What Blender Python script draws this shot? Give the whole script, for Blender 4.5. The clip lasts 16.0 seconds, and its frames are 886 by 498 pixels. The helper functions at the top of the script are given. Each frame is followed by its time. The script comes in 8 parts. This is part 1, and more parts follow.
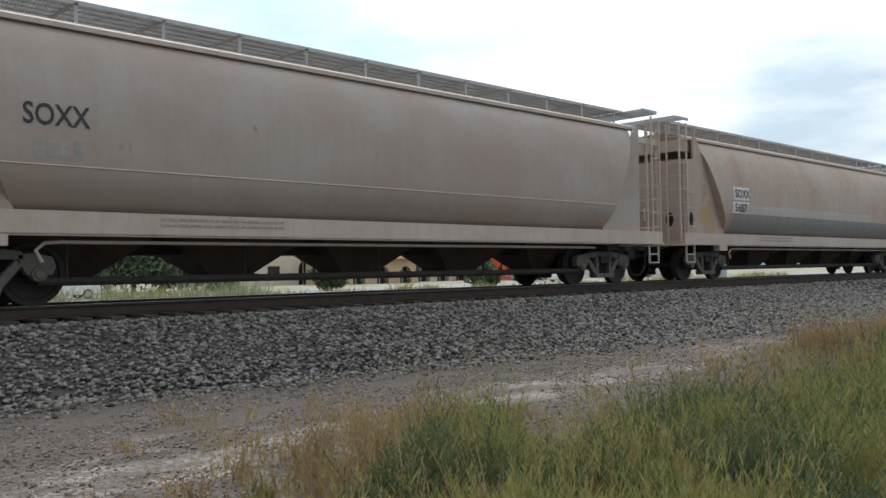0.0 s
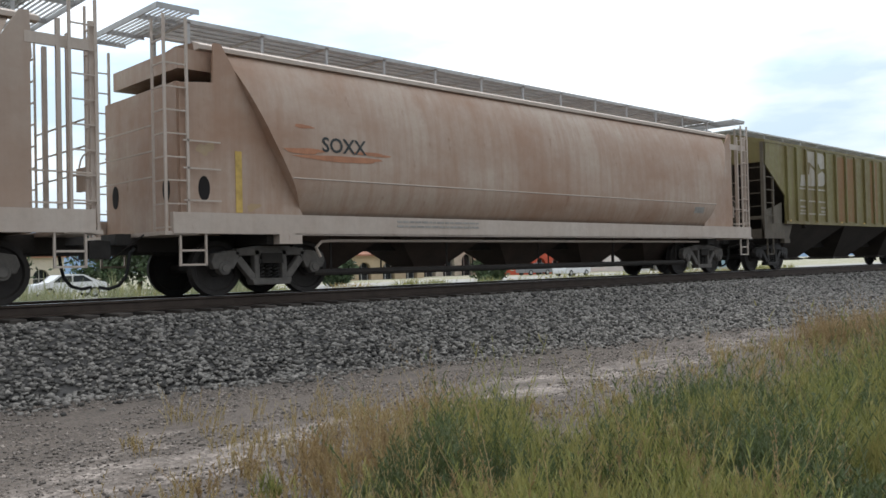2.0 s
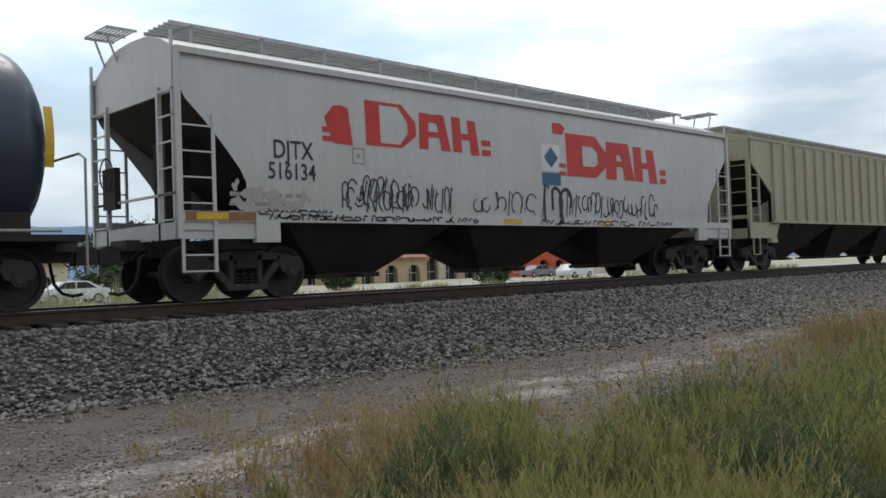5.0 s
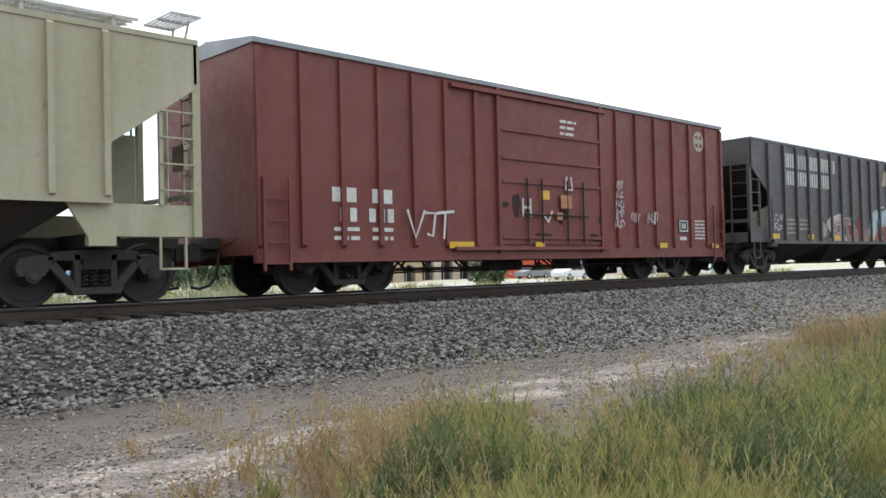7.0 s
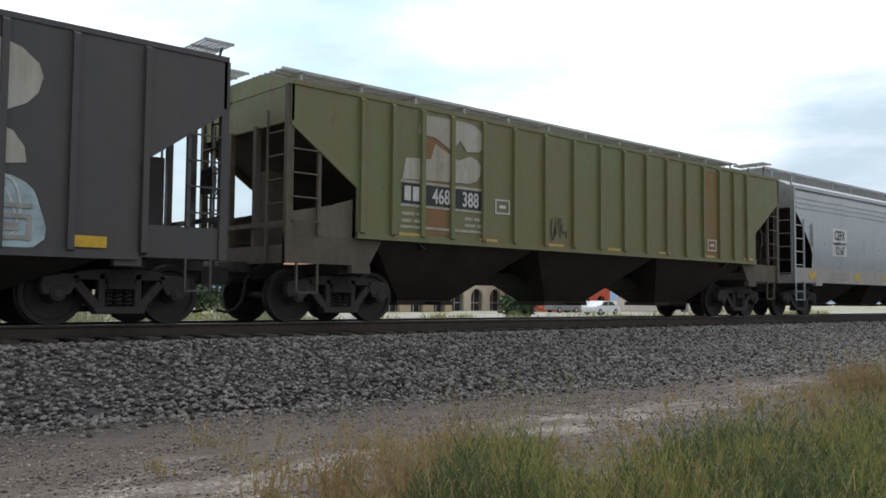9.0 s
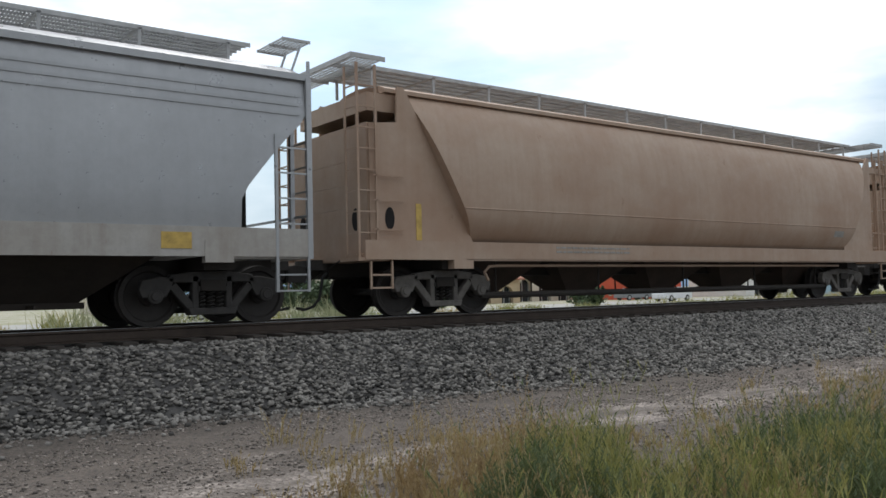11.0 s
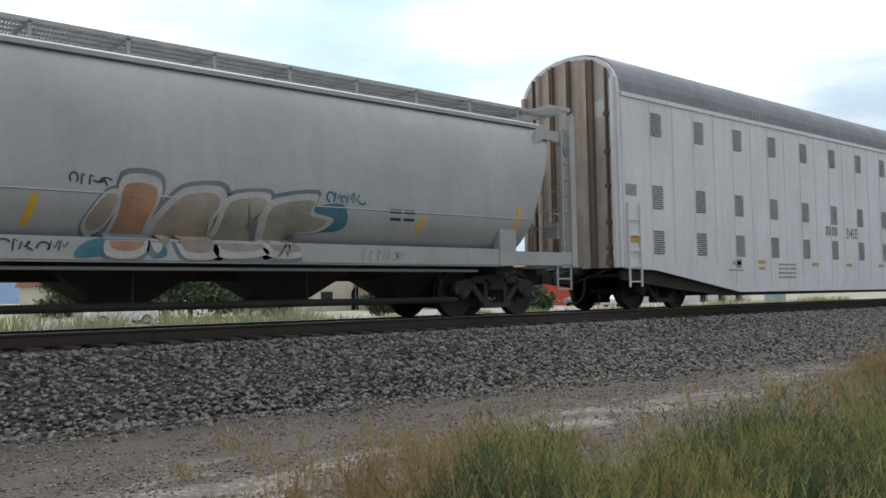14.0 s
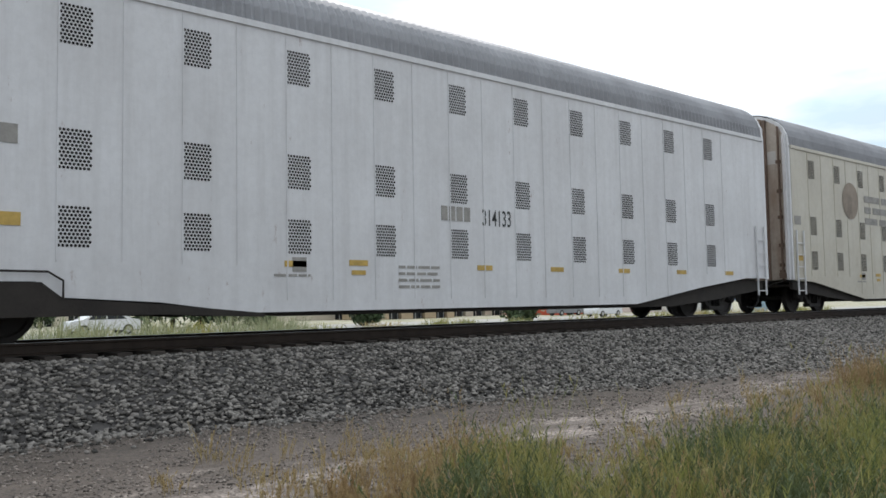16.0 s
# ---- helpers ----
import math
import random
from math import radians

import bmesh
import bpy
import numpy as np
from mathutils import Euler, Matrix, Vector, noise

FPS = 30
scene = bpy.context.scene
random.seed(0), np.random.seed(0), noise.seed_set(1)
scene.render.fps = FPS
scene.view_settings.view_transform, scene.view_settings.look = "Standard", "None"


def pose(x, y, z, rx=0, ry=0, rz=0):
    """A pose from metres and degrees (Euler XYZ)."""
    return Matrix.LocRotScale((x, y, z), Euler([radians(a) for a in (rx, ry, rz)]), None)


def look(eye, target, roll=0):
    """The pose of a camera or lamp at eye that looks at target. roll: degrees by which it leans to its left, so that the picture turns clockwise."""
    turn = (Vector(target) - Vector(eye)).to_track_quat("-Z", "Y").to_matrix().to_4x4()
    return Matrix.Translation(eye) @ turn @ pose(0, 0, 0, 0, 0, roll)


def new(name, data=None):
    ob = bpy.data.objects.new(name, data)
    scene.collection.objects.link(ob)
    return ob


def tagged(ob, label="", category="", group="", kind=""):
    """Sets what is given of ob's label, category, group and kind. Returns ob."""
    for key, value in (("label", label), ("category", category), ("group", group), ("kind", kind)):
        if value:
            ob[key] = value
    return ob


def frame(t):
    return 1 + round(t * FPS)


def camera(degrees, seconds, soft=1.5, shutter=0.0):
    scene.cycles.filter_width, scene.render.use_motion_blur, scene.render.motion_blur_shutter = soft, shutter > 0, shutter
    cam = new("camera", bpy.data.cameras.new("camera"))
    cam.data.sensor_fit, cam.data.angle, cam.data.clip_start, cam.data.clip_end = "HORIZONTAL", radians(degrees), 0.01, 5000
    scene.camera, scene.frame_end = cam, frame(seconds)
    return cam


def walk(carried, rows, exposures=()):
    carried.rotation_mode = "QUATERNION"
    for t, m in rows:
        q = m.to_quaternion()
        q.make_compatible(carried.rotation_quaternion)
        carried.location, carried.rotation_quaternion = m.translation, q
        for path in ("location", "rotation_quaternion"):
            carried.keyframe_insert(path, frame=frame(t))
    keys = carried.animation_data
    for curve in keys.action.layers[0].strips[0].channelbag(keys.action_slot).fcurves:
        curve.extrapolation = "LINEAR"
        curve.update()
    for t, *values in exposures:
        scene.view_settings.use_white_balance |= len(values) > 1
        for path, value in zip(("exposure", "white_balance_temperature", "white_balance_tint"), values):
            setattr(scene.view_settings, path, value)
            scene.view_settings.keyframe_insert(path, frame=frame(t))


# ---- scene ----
from mathutils.noise import fractal

FOV = 54.2
EYE = (0.0, 0.0, 1.53)
RZ = 1.10        # rail head above the road's level
YC = 13.79       # track centre line
V = 17.35        # train speed, m/s
END = 16.0

cam = camera(FOV, END, 1.6)
TURNS = [(0.0, 91.35, 0.93, -44.28), (0.5, 90.79, 0.97, -44.42), (1.0, 91.11, 1.38, -44.26), (1.5, 91.12, 1.46, -43.89),
         (2.0, 91.03, 1.36, -43.91), (2.5, 91.23, 1.64, -44.0), (3.0, 91.85, 2.46, -43.5), (3.5, 91.33, 2.19, -43.97),
         (4.0, 91.32, 1.78, -44.19), (4.5, 91.48, 1.81, -43.44), (5.0, 91.23, 1.92, -43.71), (7.5, 91.22, 1.12, -44.21),
         (8.0, 91.07, 0.94, -44.41), (8.5, 91.67, 1.03, -43.03), (9.0, 93.29, -0.52, -42.04), (9.5, 93.98, 1.02, -39.17),
         (10.0, 93.25, 1.59, -38.03), (10.2, 93.06, 1.39, -37.39), (12.3, 92.47, 0.76, -39.33), (12.5, 92.61, 0.63, -39.82),
         (13.0, 92.92, 0.77, -40.05), (13.5, 92.83, 0.85, -40.63), (14.0, 93.07, 1.04, -40.85), (14.5, 93.35, 1.07, -40.25),
         (15.0, 93.04, 1.13, -40.77), (15.5, 92.74, 0.96, -41.49), (16.0, 93.69, 1.01, -41.91)]
walk(cam, [(t, pose(*EYE, rx, ry, rz)) for t, rx, ry, rz in TURNS], exposures=[
    (0.0, 0.05), (0.5, 0.05), (1.0, 0.08), (1.5, 0.15), (2.0, 0.22), (3.0, 0.38), (4.0, 0.40), (4.5, -0.18), (5.0, -0.15), (7.3, 0.85), (8.0, 0.80), (8.5, 0.55),
    (9.0, 0.0), (9.5, -0.05), (10.2, 0.0), (12.3, -0.05), (13.5, -0.05), (14.5, 0.08), (15.0, 0.15), (15.5, 0.15), (16.0, 0.22)])

# ---------------------------------------------------------------- light
SUN_ELEV, SUN_AZ = 56, 35          # azimuth clockwise from +Y
world = bpy.data.worlds.new("sky")
scene.world = world
world.use_nodes = True
wn, wl = world.node_tree.nodes, world.node_tree.links
wn.clear()
w_out, w_bg = wn.new("ShaderNodeOutputWorld"), wn.new("ShaderNodeBackground")
sky = wn.new("ShaderNodeTexSky")
sky.sky_type, sky.sun_disc = "NISHITA", False
sky.sun_elevation, sky.sun_rotation = radians(SUN_ELEV), radians(SUN_AZ)
sky.dust_density, sky.air_density = 0.8, 1.4
sky_dim = wn.new("ShaderNodeVectorMath")
sky_dim.operation = "SCALE"
sky_dim.inputs["Scale"].default_value = 0.115
wl.new(sky.outputs[0], sky_dim.inputs[0])
w_tc, w_map = wn.new("ShaderNodeTexCoord"), wn.new("ShaderNodeMapping")
w_map.inputs["Scale"].default_value = (1.0, 1.0, 3.4)
w_map.inputs["Location"].default_value = (0.35, 0.1, 0.2)
wl.new(w_tc.outputs["Generated"], w_map.inputs[0])
cl1 = wn.new("ShaderNodeTexNoise")
cl1.inputs["Scale"].default_value, cl1.inputs["Detail"].default_value, cl1.inputs["Roughness"].default_value = 1.7, 7, 0.55
wl.new(w_map.outputs[0], cl1.inputs["Vector"])
cl_ramp = wn.new("ShaderNodeValToRGB")
cl_ramp.color_ramp.elements[0].position, cl_ramp.color_ramp.elements[1].position = 0.28, 0.47
wl.new(cl1.outputs["Fac"], cl_ramp.inputs[0])
cl2 = wn.new("ShaderNodeTexNoise")
cl2.inputs["Scale"].default_value, cl2.inputs["Detail"].default_value = 3.1, 6
wl.new(w_map.outputs[0], cl2.inputs["Vector"])
cl_col = wn.new("ShaderNodeValToRGB")
cl_col.color_ramp.elements[0].position, cl_col.color_ramp.elements[1].position = 0.36, 0.52
cl_col.color_ramp.elements[0].color, cl_col.color_ramp.elements[1].color = (0.50, 0.60, 0.69, 1), (0.945, 0.985, 1.03, 1)
wl.new(cl2.outputs["Fac"], cl_col.inputs[0])
cl_mix = wn.new("ShaderNodeMix")
cl_mix.data_type = "RGBA"
w_sep, w_low, w_fac = wn.new("ShaderNodeSeparateXYZ"), wn.new("ShaderNodeMapRange"), wn.new("ShaderNodeMath")
wl.new(w_tc.outputs["Generated"], w_sep.inputs[0])
for key, value in (("From Min", 0.0), ("From Max", 0.21), ("To Min", 0.08), ("To Max", 1.0)):
    w_low.inputs[key].default_value = value
wl.new(w_sep.outputs["Z"], w_low.inputs["Value"])
w_fac.operation = "MULTIPLY"
wl.new(cl_ramp.outputs[0], w_fac.inputs[0])
wl.new(w_low.outputs[0], w_fac.inputs[1])
wl.new(w_fac.outputs[0], cl_mix.inputs["Factor"])
w_haze, w_hz = wn.new("ShaderNodeMix"), wn.new("ShaderNodeMapRange")        # blue haze near the horizon
w_haze.data_type = "RGBA"
w_haze.inputs["A"].default_value = (0.30, 0.43, 0.56, 1)
for key, value in (("From Min", 0.04), ("From Max", 0.30)):
    w_hz.inputs[key].default_value = value
wl.new(w_sep.outputs["Z"], w_hz.inputs["Value"])
wl.new(w_hz.outputs[0], w_haze.inputs["Factor"])
wl.new(sky_dim.outputs[0], w_haze.inputs["B"])
wl.new(w_haze.outputs["Result"], cl_mix.inputs["A"])
wl.new(cl_col.outputs[0], cl_mix.inputs["B"])
# the cloud sheet glows towards the veiled sun and falls off away from it
to_sun = Vector((math.sin(radians(SUN_AZ)) * math.cos(radians(SUN_ELEV)), math.cos(radians(SUN_AZ)) * math.cos(radians(SUN_ELEV)), math.sin(radians(SUN_ELEV))))
w_dot = wn.new("ShaderNodeVectorMath")
w_dot.operation = "DOT_PRODUCT"
w_dot.inputs[1].default_value = to_sun
wl.new(w_tc.outputs["Generated"], w_dot.inputs[0])
w_range = wn.new("ShaderNodeMapRange")
for key, value in (("From Min", -0.6), ("From Max", 1.0), ("To Min", 0.42), ("To Max", 1.55)):
    w_range.inputs[key].default_value = value
wl.new(w_dot.outputs["Value"], w_range.inputs["Value"])
w_glow = wn.new("ShaderNodeVectorMath")
w_glow.operation = "SCALE"
wl.new(cl_mix.outputs["Result"], w_glow.inputs[0])
wl.new(w_range.outputs[0], w_glow.inputs["Scale"])
wl.new(w_glow.outputs[0], w_bg.inputs[0])
w_bg.inputs[1].default_value = 1.0
wl.new(w_bg.outputs[0], w_out.inputs[0])

sun = new("sun", bpy.data.lights.new("sun", "SUN"))
sun.data.energy, sun.data.angle, sun.data.color = 1.15, radians(20), (1.0, 0.955, 0.92)
sun.matrix_world = look((0, 0, 60), Vector((0, 0, 60)) - to_sun)


# ---------------------------------------------------------------- materials
def nodes_of(name):
    m = bpy.data.materials.new(name)
    m.use_nodes = True
    nt = m.node_tree
    return m, nt.nodes, nt.links, nt.nodes["Principled BSDF"]


def noise_node(n, l, vec, scale, detail=4, rough=0.6, stretch=None):
    t = n.new("ShaderNodeTexNoise")
    t.inputs["Scale"].default_value, t.inputs["Detail"].default_value, t.inputs["Roughness"].default_value = scale, detail, rough
    if stretch:
        mp = n.new("ShaderNodeMapping")
        mp.inputs["Scale"].default_value = stretch
        l.new(vec, mp.inputs[0])
        vec = mp.outputs[0]
    l.new(vec, t.inputs["Vector"])
    return t.outputs["Fac"]


def ramp(n, l, fac, lo, hi, a=(0, 0, 0, 1), b=(1, 1, 1, 1)):
    r = n.new("ShaderNodeValToRGB")
    r.color_ramp.elements[0].position, r.color_ramp.elements[1].position = lo, hi
    r.color_ramp.elements[0].color, r.color_ramp.elements[1].color = a, b
    l.new(fac, r.inputs[0])
    return r.outputs[0]


def mix(n, l, fac, a, b, mode="MIX"):
    x = n.new("ShaderNodeMix")
    x.data_type, x.blend_type = "RGBA", mode
    for sock, v in (("Factor", fac), ("A", a), ("B", b)):
        if isinstance(v, (int, float)):
            x.inputs[sock].default_value = v
        elif isinstance(v, tuple):
            x.inputs[sock].default_value = (*v, 1) if len(v) == 3 else v
        else:
            l.new(v, x.inputs[sock])
    return x.outputs["Result"]


def plain(name, col, rough=0.6, metal=0.0, var=0.25, scale=6.0, bump=0.02, island=0.0, obj=0.0):
    """Two scales of variation round one colour, with a fine relief."""
    m, n, l, p = nodes_of(name)
    tc = n.new("ShaderNodeTexCoord").outputs["Object"]
    big, fine = noise_node(n, l, tc, scale, 5), noise_node(n, l, tc, scale * 12, 3)
    dark, light = tuple(c * (1 - var) for c in col), tuple(min(1, c * (1 + var)) for c in col)
    c = mix(n, l, ramp(n, l, big, 0.3, 0.7), dark, light)
    c = mix(n, l, ramp(n, l, fine, 0.35, 0.65), c, mix(n, l, 0.35, c, light))
    if island or obj:
        src = n.new("ShaderNodeNewGeometry").outputs["Random Per Island"] if island else n.new("ShaderNodeObjectInfo").outputs["Random"]
        k = island or obj
        c = mix(n, l, 1.0, c, ramp(n, l, src, 0, 1, (1 - k, 1 - k, 1 - k, 1), (1 + k, 1 + k, 1 + k, 1)), "MULTIPLY")
    l.new(c, p.inputs["Base Color"])
    p.inputs["Roughness"].default_value, p.inputs["Metallic"].default_value = rough, metal
    if bump:
        b = n.new("ShaderNodeBump")
        b.inputs["Strength"].default_value, b.inputs["Distance"].default_value = 0.4, bump
        l.new(fine, b.inputs["Height"])
        l.new(b.outputs[0], p.inputs["Normal"])
    return m


def paint(name, col, stain, amount=0.5, streak=0.5, rust=0.0, grime=0.35, rough=0.55, fade=None, shift=0.0, metal=0.0):
    """Weathered car paint: broad stains, hanging streaks, rust blooms and a dusty film, in the car's own space."""
    m, n, l, p = nodes_of(name)
    mp = n.new("ShaderNodeMapping")
    mp.inputs["Location"].default_value = (shift, shift * 0.3, 0)
    l.new(n.new("ShaderNodeTexCoord").outputs["Object"], mp.inputs[0])
    tc = mp.outputs[0]
    c = mix(n, l, mix(n, l, 1.0, ramp(n, l, noise_node(n, l, tc, 0.55, 6, 0.6), 0.35, 0.68), (amount,) * 3, "MULTIPLY"), col, stain)
    if fade:
        c = mix(n, l, mix(n, l, 1.0, ramp(n, l, noise_node(n, l, tc, 0.4, 4, 0.5, (1, 1, 2.2)), 0.45, 0.7), (0.6,) * 3, "MULTIPLY"), c, fade)
    st = ramp(n, l, noise_node(n, l, tc, 2.4, 5, 0.65, (2.2, 1.0, 0.16)), 0.42, 0.72)
    c = mix(n, l, mix(n, l, 1.0, st, (streak,) * 3, "MULTIPLY"), c, stain)
    if rust:
        rs = ramp(n, l, noise_node(n, l, tc, 3.2, 8, 0.72, (1.3, 1.0, 0.5)), 0.64 - 0.1 * rust, 0.75)
        c = mix(n, l, mix(n, l, 1.0, rs, (0.75,) * 3, "MULTIPLY"), c, (0.19, 0.075, 0.035))
    gr = ramp(n, l, noise_node(n, l, tc, 9.0, 8, 0.7), 0.4, 0.75)
    c = mix(n, l, mix(n, l, 1.0, gr, (grime,) * 3, "MULTIPLY"), c, tuple(0.55 * v + 0.02 for v in stain))
    l.new(c, p.inputs["Base Color"])
    p.inputs["Metallic"].default_value = metal
    l.new(ramp(n, l, noise_node(n, l, tc, 5.0, 4), 0.3, 0.7, (rough - 0.12,) * 3 + (1,), (rough + 0.15,) * 3 + (1,)), p.inputs["Roughness"])
    b = n.new("ShaderNodeBump")
    b.inputs["Strength"].default_value, b.inputs["Distance"].default_value = 0.25, 0.02
    l.new(noise_node(n, l, tc, 1.3, 3, 0.5), b.inputs["Height"])
    l.new(b.outputs[0], p.inputs["Normal"])
    return m


TAN = paint("tan_paint", (0.44, 0.365, 0.305), (0.35, 0.235, 0.17), 0.8, 0.4, 0.03, 0.16, 0.55, (0.47, 0.43, 0.385))
TAN_G = paint("taupe_paint", (0.37, 0.325, 0.285), (0.33, 0.24, 0.195), 0.7, 0.35, 0.02, 0.16, 0.5, (0.40, 0.375, 0.345), 3.0)
BAND_G = paint("grey_repaint", (0.30, 0.305, 0.295), (0.20, 0.18, 0.16), 0.6, 0.35, 0.0, 0.2, 0.55)
BAND_W = paint("pale_repaint", (0.47, 0.455, 0.43), (0.37, 0.31, 0.26), 0.5, 0.4, 0.0, 0.2, 0.55)
TAN_R = paint("rusty_tan_paint", (0.45, 0.35, 0.28), (0.34, 0.20, 0.13), 0.9, 0.65, 0.25, 0.2, 0.6, (0.52, 0.44, 0.37), 7.0)
RUSTY_T = paint("ochre_stain", (0.42, 0.31, 0.19), (0.40, 0.27, 0.14), 0.8, 0.5, 0.1, 0.2, 0.6, (0.44, 0.36, 0.27), 2.0)
TAN_B = paint("brown_tan_paint", (0.44, 0.325, 0.245), (0.34, 0.215, 0.145), 0.8, 0.4, 0.05, 0.15, 0.6, (0.48, 0.38, 0.30), 13.0)
GREY_W = paint("light_grey_paint", (0.44, 0.45, 0.45), (0.30, 0.30, 0.285), 0.6, 0.35, 0.0, 0.2, 0.45, (0.48, 0.49, 0.49))
SILL_G = paint("grey_sill_paint", (0.46, 0.45, 0.43), (0.28, 0.24, 0.20), 0.6, 0.5, 0.1, 0.3, 0.55)
TAN_SILL = paint("pale_sill_paint", (0.55, 0.48, 0.42), (0.42, 0.33, 0.27), 0.5, 0.5, 0.1, 0.25, 0.6)
GRIMY = paint("grimy_end_paint", (0.16, 0.135, 0.10), (0.075, 0.06, 0.045), 0.8, 0.6, 0.4, 0.4, 0.7)
DUSTY_P = paint("dusty_end_paint", (0.19, 0.17, 0.135), (0.10, 0.085, 0.065), 0.8, 0.6, 0.3, 0.4, 0.75)
OLIVE = paint("olive_green_paint", (0.205, 0.190, 0.068), (0.165, 0.115, 0.045), 0.8, 0.7, 0.35, 0.2, 0.55, (0.25, 0.225, 0.09))
OLIVE_R = paint("rusting_olive_paint", (0.165, 0.155, 0.055), (0.20, 0.11, 0.045), 0.95, 0.75, 0.5, 0.2, 0.55, (0.20, 0.175, 0.06), 4.0)
GREEN = paint("green_paint", (0.175, 0.190, 0.080), (0.205, 0.155, 0.075), 0.85, 0.85, 0.50, 0.22, 0.55, (0.150, 0.215, 0.100), 9.0)
CREAM = paint("cream_paint", (0.47, 0.45, 0.33), (0.33, 0.30, 0.19), 0.6, 0.5, 0.15, 0.25, 0.6)
WHITE = paint("white_car_paint", (0.58, 0.575, 0.565), (0.42, 0.40, 0.375), 0.45, 0.35, 0.03, 0.18, 0.38)
SILVER = paint("silver_grey_paint", (0.44, 0.45, 0.465), (0.33, 0.335, 0.345), 0.5, 0.3, 0.0, 0.2, 0.36, None, 0.0, 0.45)
RED = paint("oxide_red_paint", (0.19, 0.040, 0.032), (0.12, 0.035, 0.03), 0.6, 0.5, 0.2, 0.25, 0.55, (0.23, 0.07, 0.055))
BLACK = paint("black_car_paint", (0.064, 0.063, 0.068), (0.095, 0.082, 0.074), 0.6, 0.5, 0.1, 0.4, 0.5)
TANK = paint("black_tank_paint", (0.024, 0.038, 0.066), (0.040, 0.046, 0.056), 0.5, 0.3, 0.0, 0.2, 0.36)
SPILL = plain("spilt_product", (0.013, 0.020, 0.034), 0.38, 0, 0.4, 3, 0)
RACK = paint("white_rack_paint", (0.78, 0.79, 0.81), (0.56, 0.555, 0.56), 0.45, 0.42, 0.03, 0.16, 0.40)
RACK_Y = paint("cream_rack_paint", (0.62, 0.59, 0.50), (0.45, 0.41, 0.33), 0.5, 0.3, 0.1, 0.15, 0.45)
RACK_END = paint("stained_end_door_paint", (0.62, 0.58, 0.52), (0.33, 0.22, 0.15), 0.75, 0.8, 0.5, 0.3, 0.6)
RACK_POST = paint("rusted_door_post_paint", (0.21, 0.15, 0.115), (0.13, 0.09, 0.07), 0.7, 0.6, 0.7, 0.35, 0.75)
ROOF = plain("galvanised_roof", (0.26, 0.265, 0.28), 0.5, 0.35, 0.22, 1.2, 0.004)
GRATE = plain("galvanised_grating", (0.42, 0.42, 0.42), 0.55, 0.2, 0.2, 5.0, 0.002)
DUSTY = plain("dusty_truck_steel", (0.125, 0.115, 0.105), 0.85, 0.0, 0.35, 5.0, 0.008)
STEEL = plain("truck_steel", (0.040, 0.037, 0.035), 0.75, 0.1, 0.35, 5.0, 0.008)
WHEEL = plain("wheel_steel", (0.030, 0.026, 0.024), 0.7, 0.2, 0.3, 5.0, 0.005)
TREAD = plain("worn_tread", (0.42, 0.42, 0.43), 0.25, 0.95, 0.1, 6.0, 0.0)
UNDER = plain("underframe_grime", (0.026, 0.022, 0.019), 0.85, 0.0, 0.4, 2.0, 0.01)
# bay and slope sheets: shade beneath the bodies is painted into these near-black colours
HOPPER = plain("shaded_hopper_sheet", (0.034, 0.027, 0.022), 0.8, 0.0, 0.4, 1.4, 0.01)
HOPPER_T = plain("shaded_tan_hopper_sheet", (0.060, 0.042, 0.032), 0.8, 0.0, 0.4, 1.4, 0.01)
RUBBER = plain("hose_rubber", (0.022, 0.022, 0.022), 0.8, 0, 0.2, 8, 0.002)
HOLE = plain("dark_opening", (0.012, 0.010, 0.010), 0.95, 0, 0.2, 6, 0)
LETTER = plain("black_lettering", (0.025, 0.03, 0.03), 0.6, 0, 0.25, 9, 0)
W_LETTER = plain("white_lettering", (0.55, 0.55, 0.53), 0.6, 0, 0.25, 5, 0)
G_LETTER = plain("faint_grey_lettering", (0.30, 0.29, 0.27), 0.7, 0, 0.3, 5, 0)
DECAL = plain("white_patch", (0.66, 0.65, 0.63), 0.6, 0, 0.12, 3, 0)
LOGO = paint("worn_white_logo", (0.50, 0.49, 0.44), (0.26, 0.20, 0.12), 0.5, 0.6, 0.35, 0.2, 0.6)
RUSTP = paint("rusted_panel", (0.225, 0.165, 0.068), (0.26, 0.125, 0.055), 0.8, 0.9, 0.55, 0.25, 0.7)
REFLECT = plain("yellow_reflector", (0.62, 0.38, 0.03), 0.4, 0, 0.2, 9, 0)
OCHRE = plain("faded_yellow_mark", (0.50, 0.34, 0.09), 0.6, 0, 0.3, 6, 0)
GRAF_RED = plain("red_spray_paint", (0.52, 0.032, 0.025), 0.5, 0, 0.15, 4, 0)
GRAF_BLK = plain("black_spray_paint", (0.035, 0.035, 0.04), 0.6, 0, 0.2, 4, 0)
GRAF_WHT = plain("white_spray_paint", (0.55, 0.55, 0.55), 0.6, 0, 0.2, 3, 0)
GRAF_BLU = plain("pale_blue_spray_paint", (0.33, 0.42, 0.455), 0.6, 0, 0.4, 3, 0)
GRAF_MAR = plain("maroon_spray_paint", (0.16, 0.03, 0.03), 0.6, 0, 0.3, 3, 0)
GRAF_ORG = plain("orange_spray_paint", (0.38, 0.17, 0.09), 0.6, 0, 0.3, 3, 0)
PLACARD = plain("blue_placard", (0.03, 0.12, 0.22), 0.5, 0, 0.15, 4, 0)


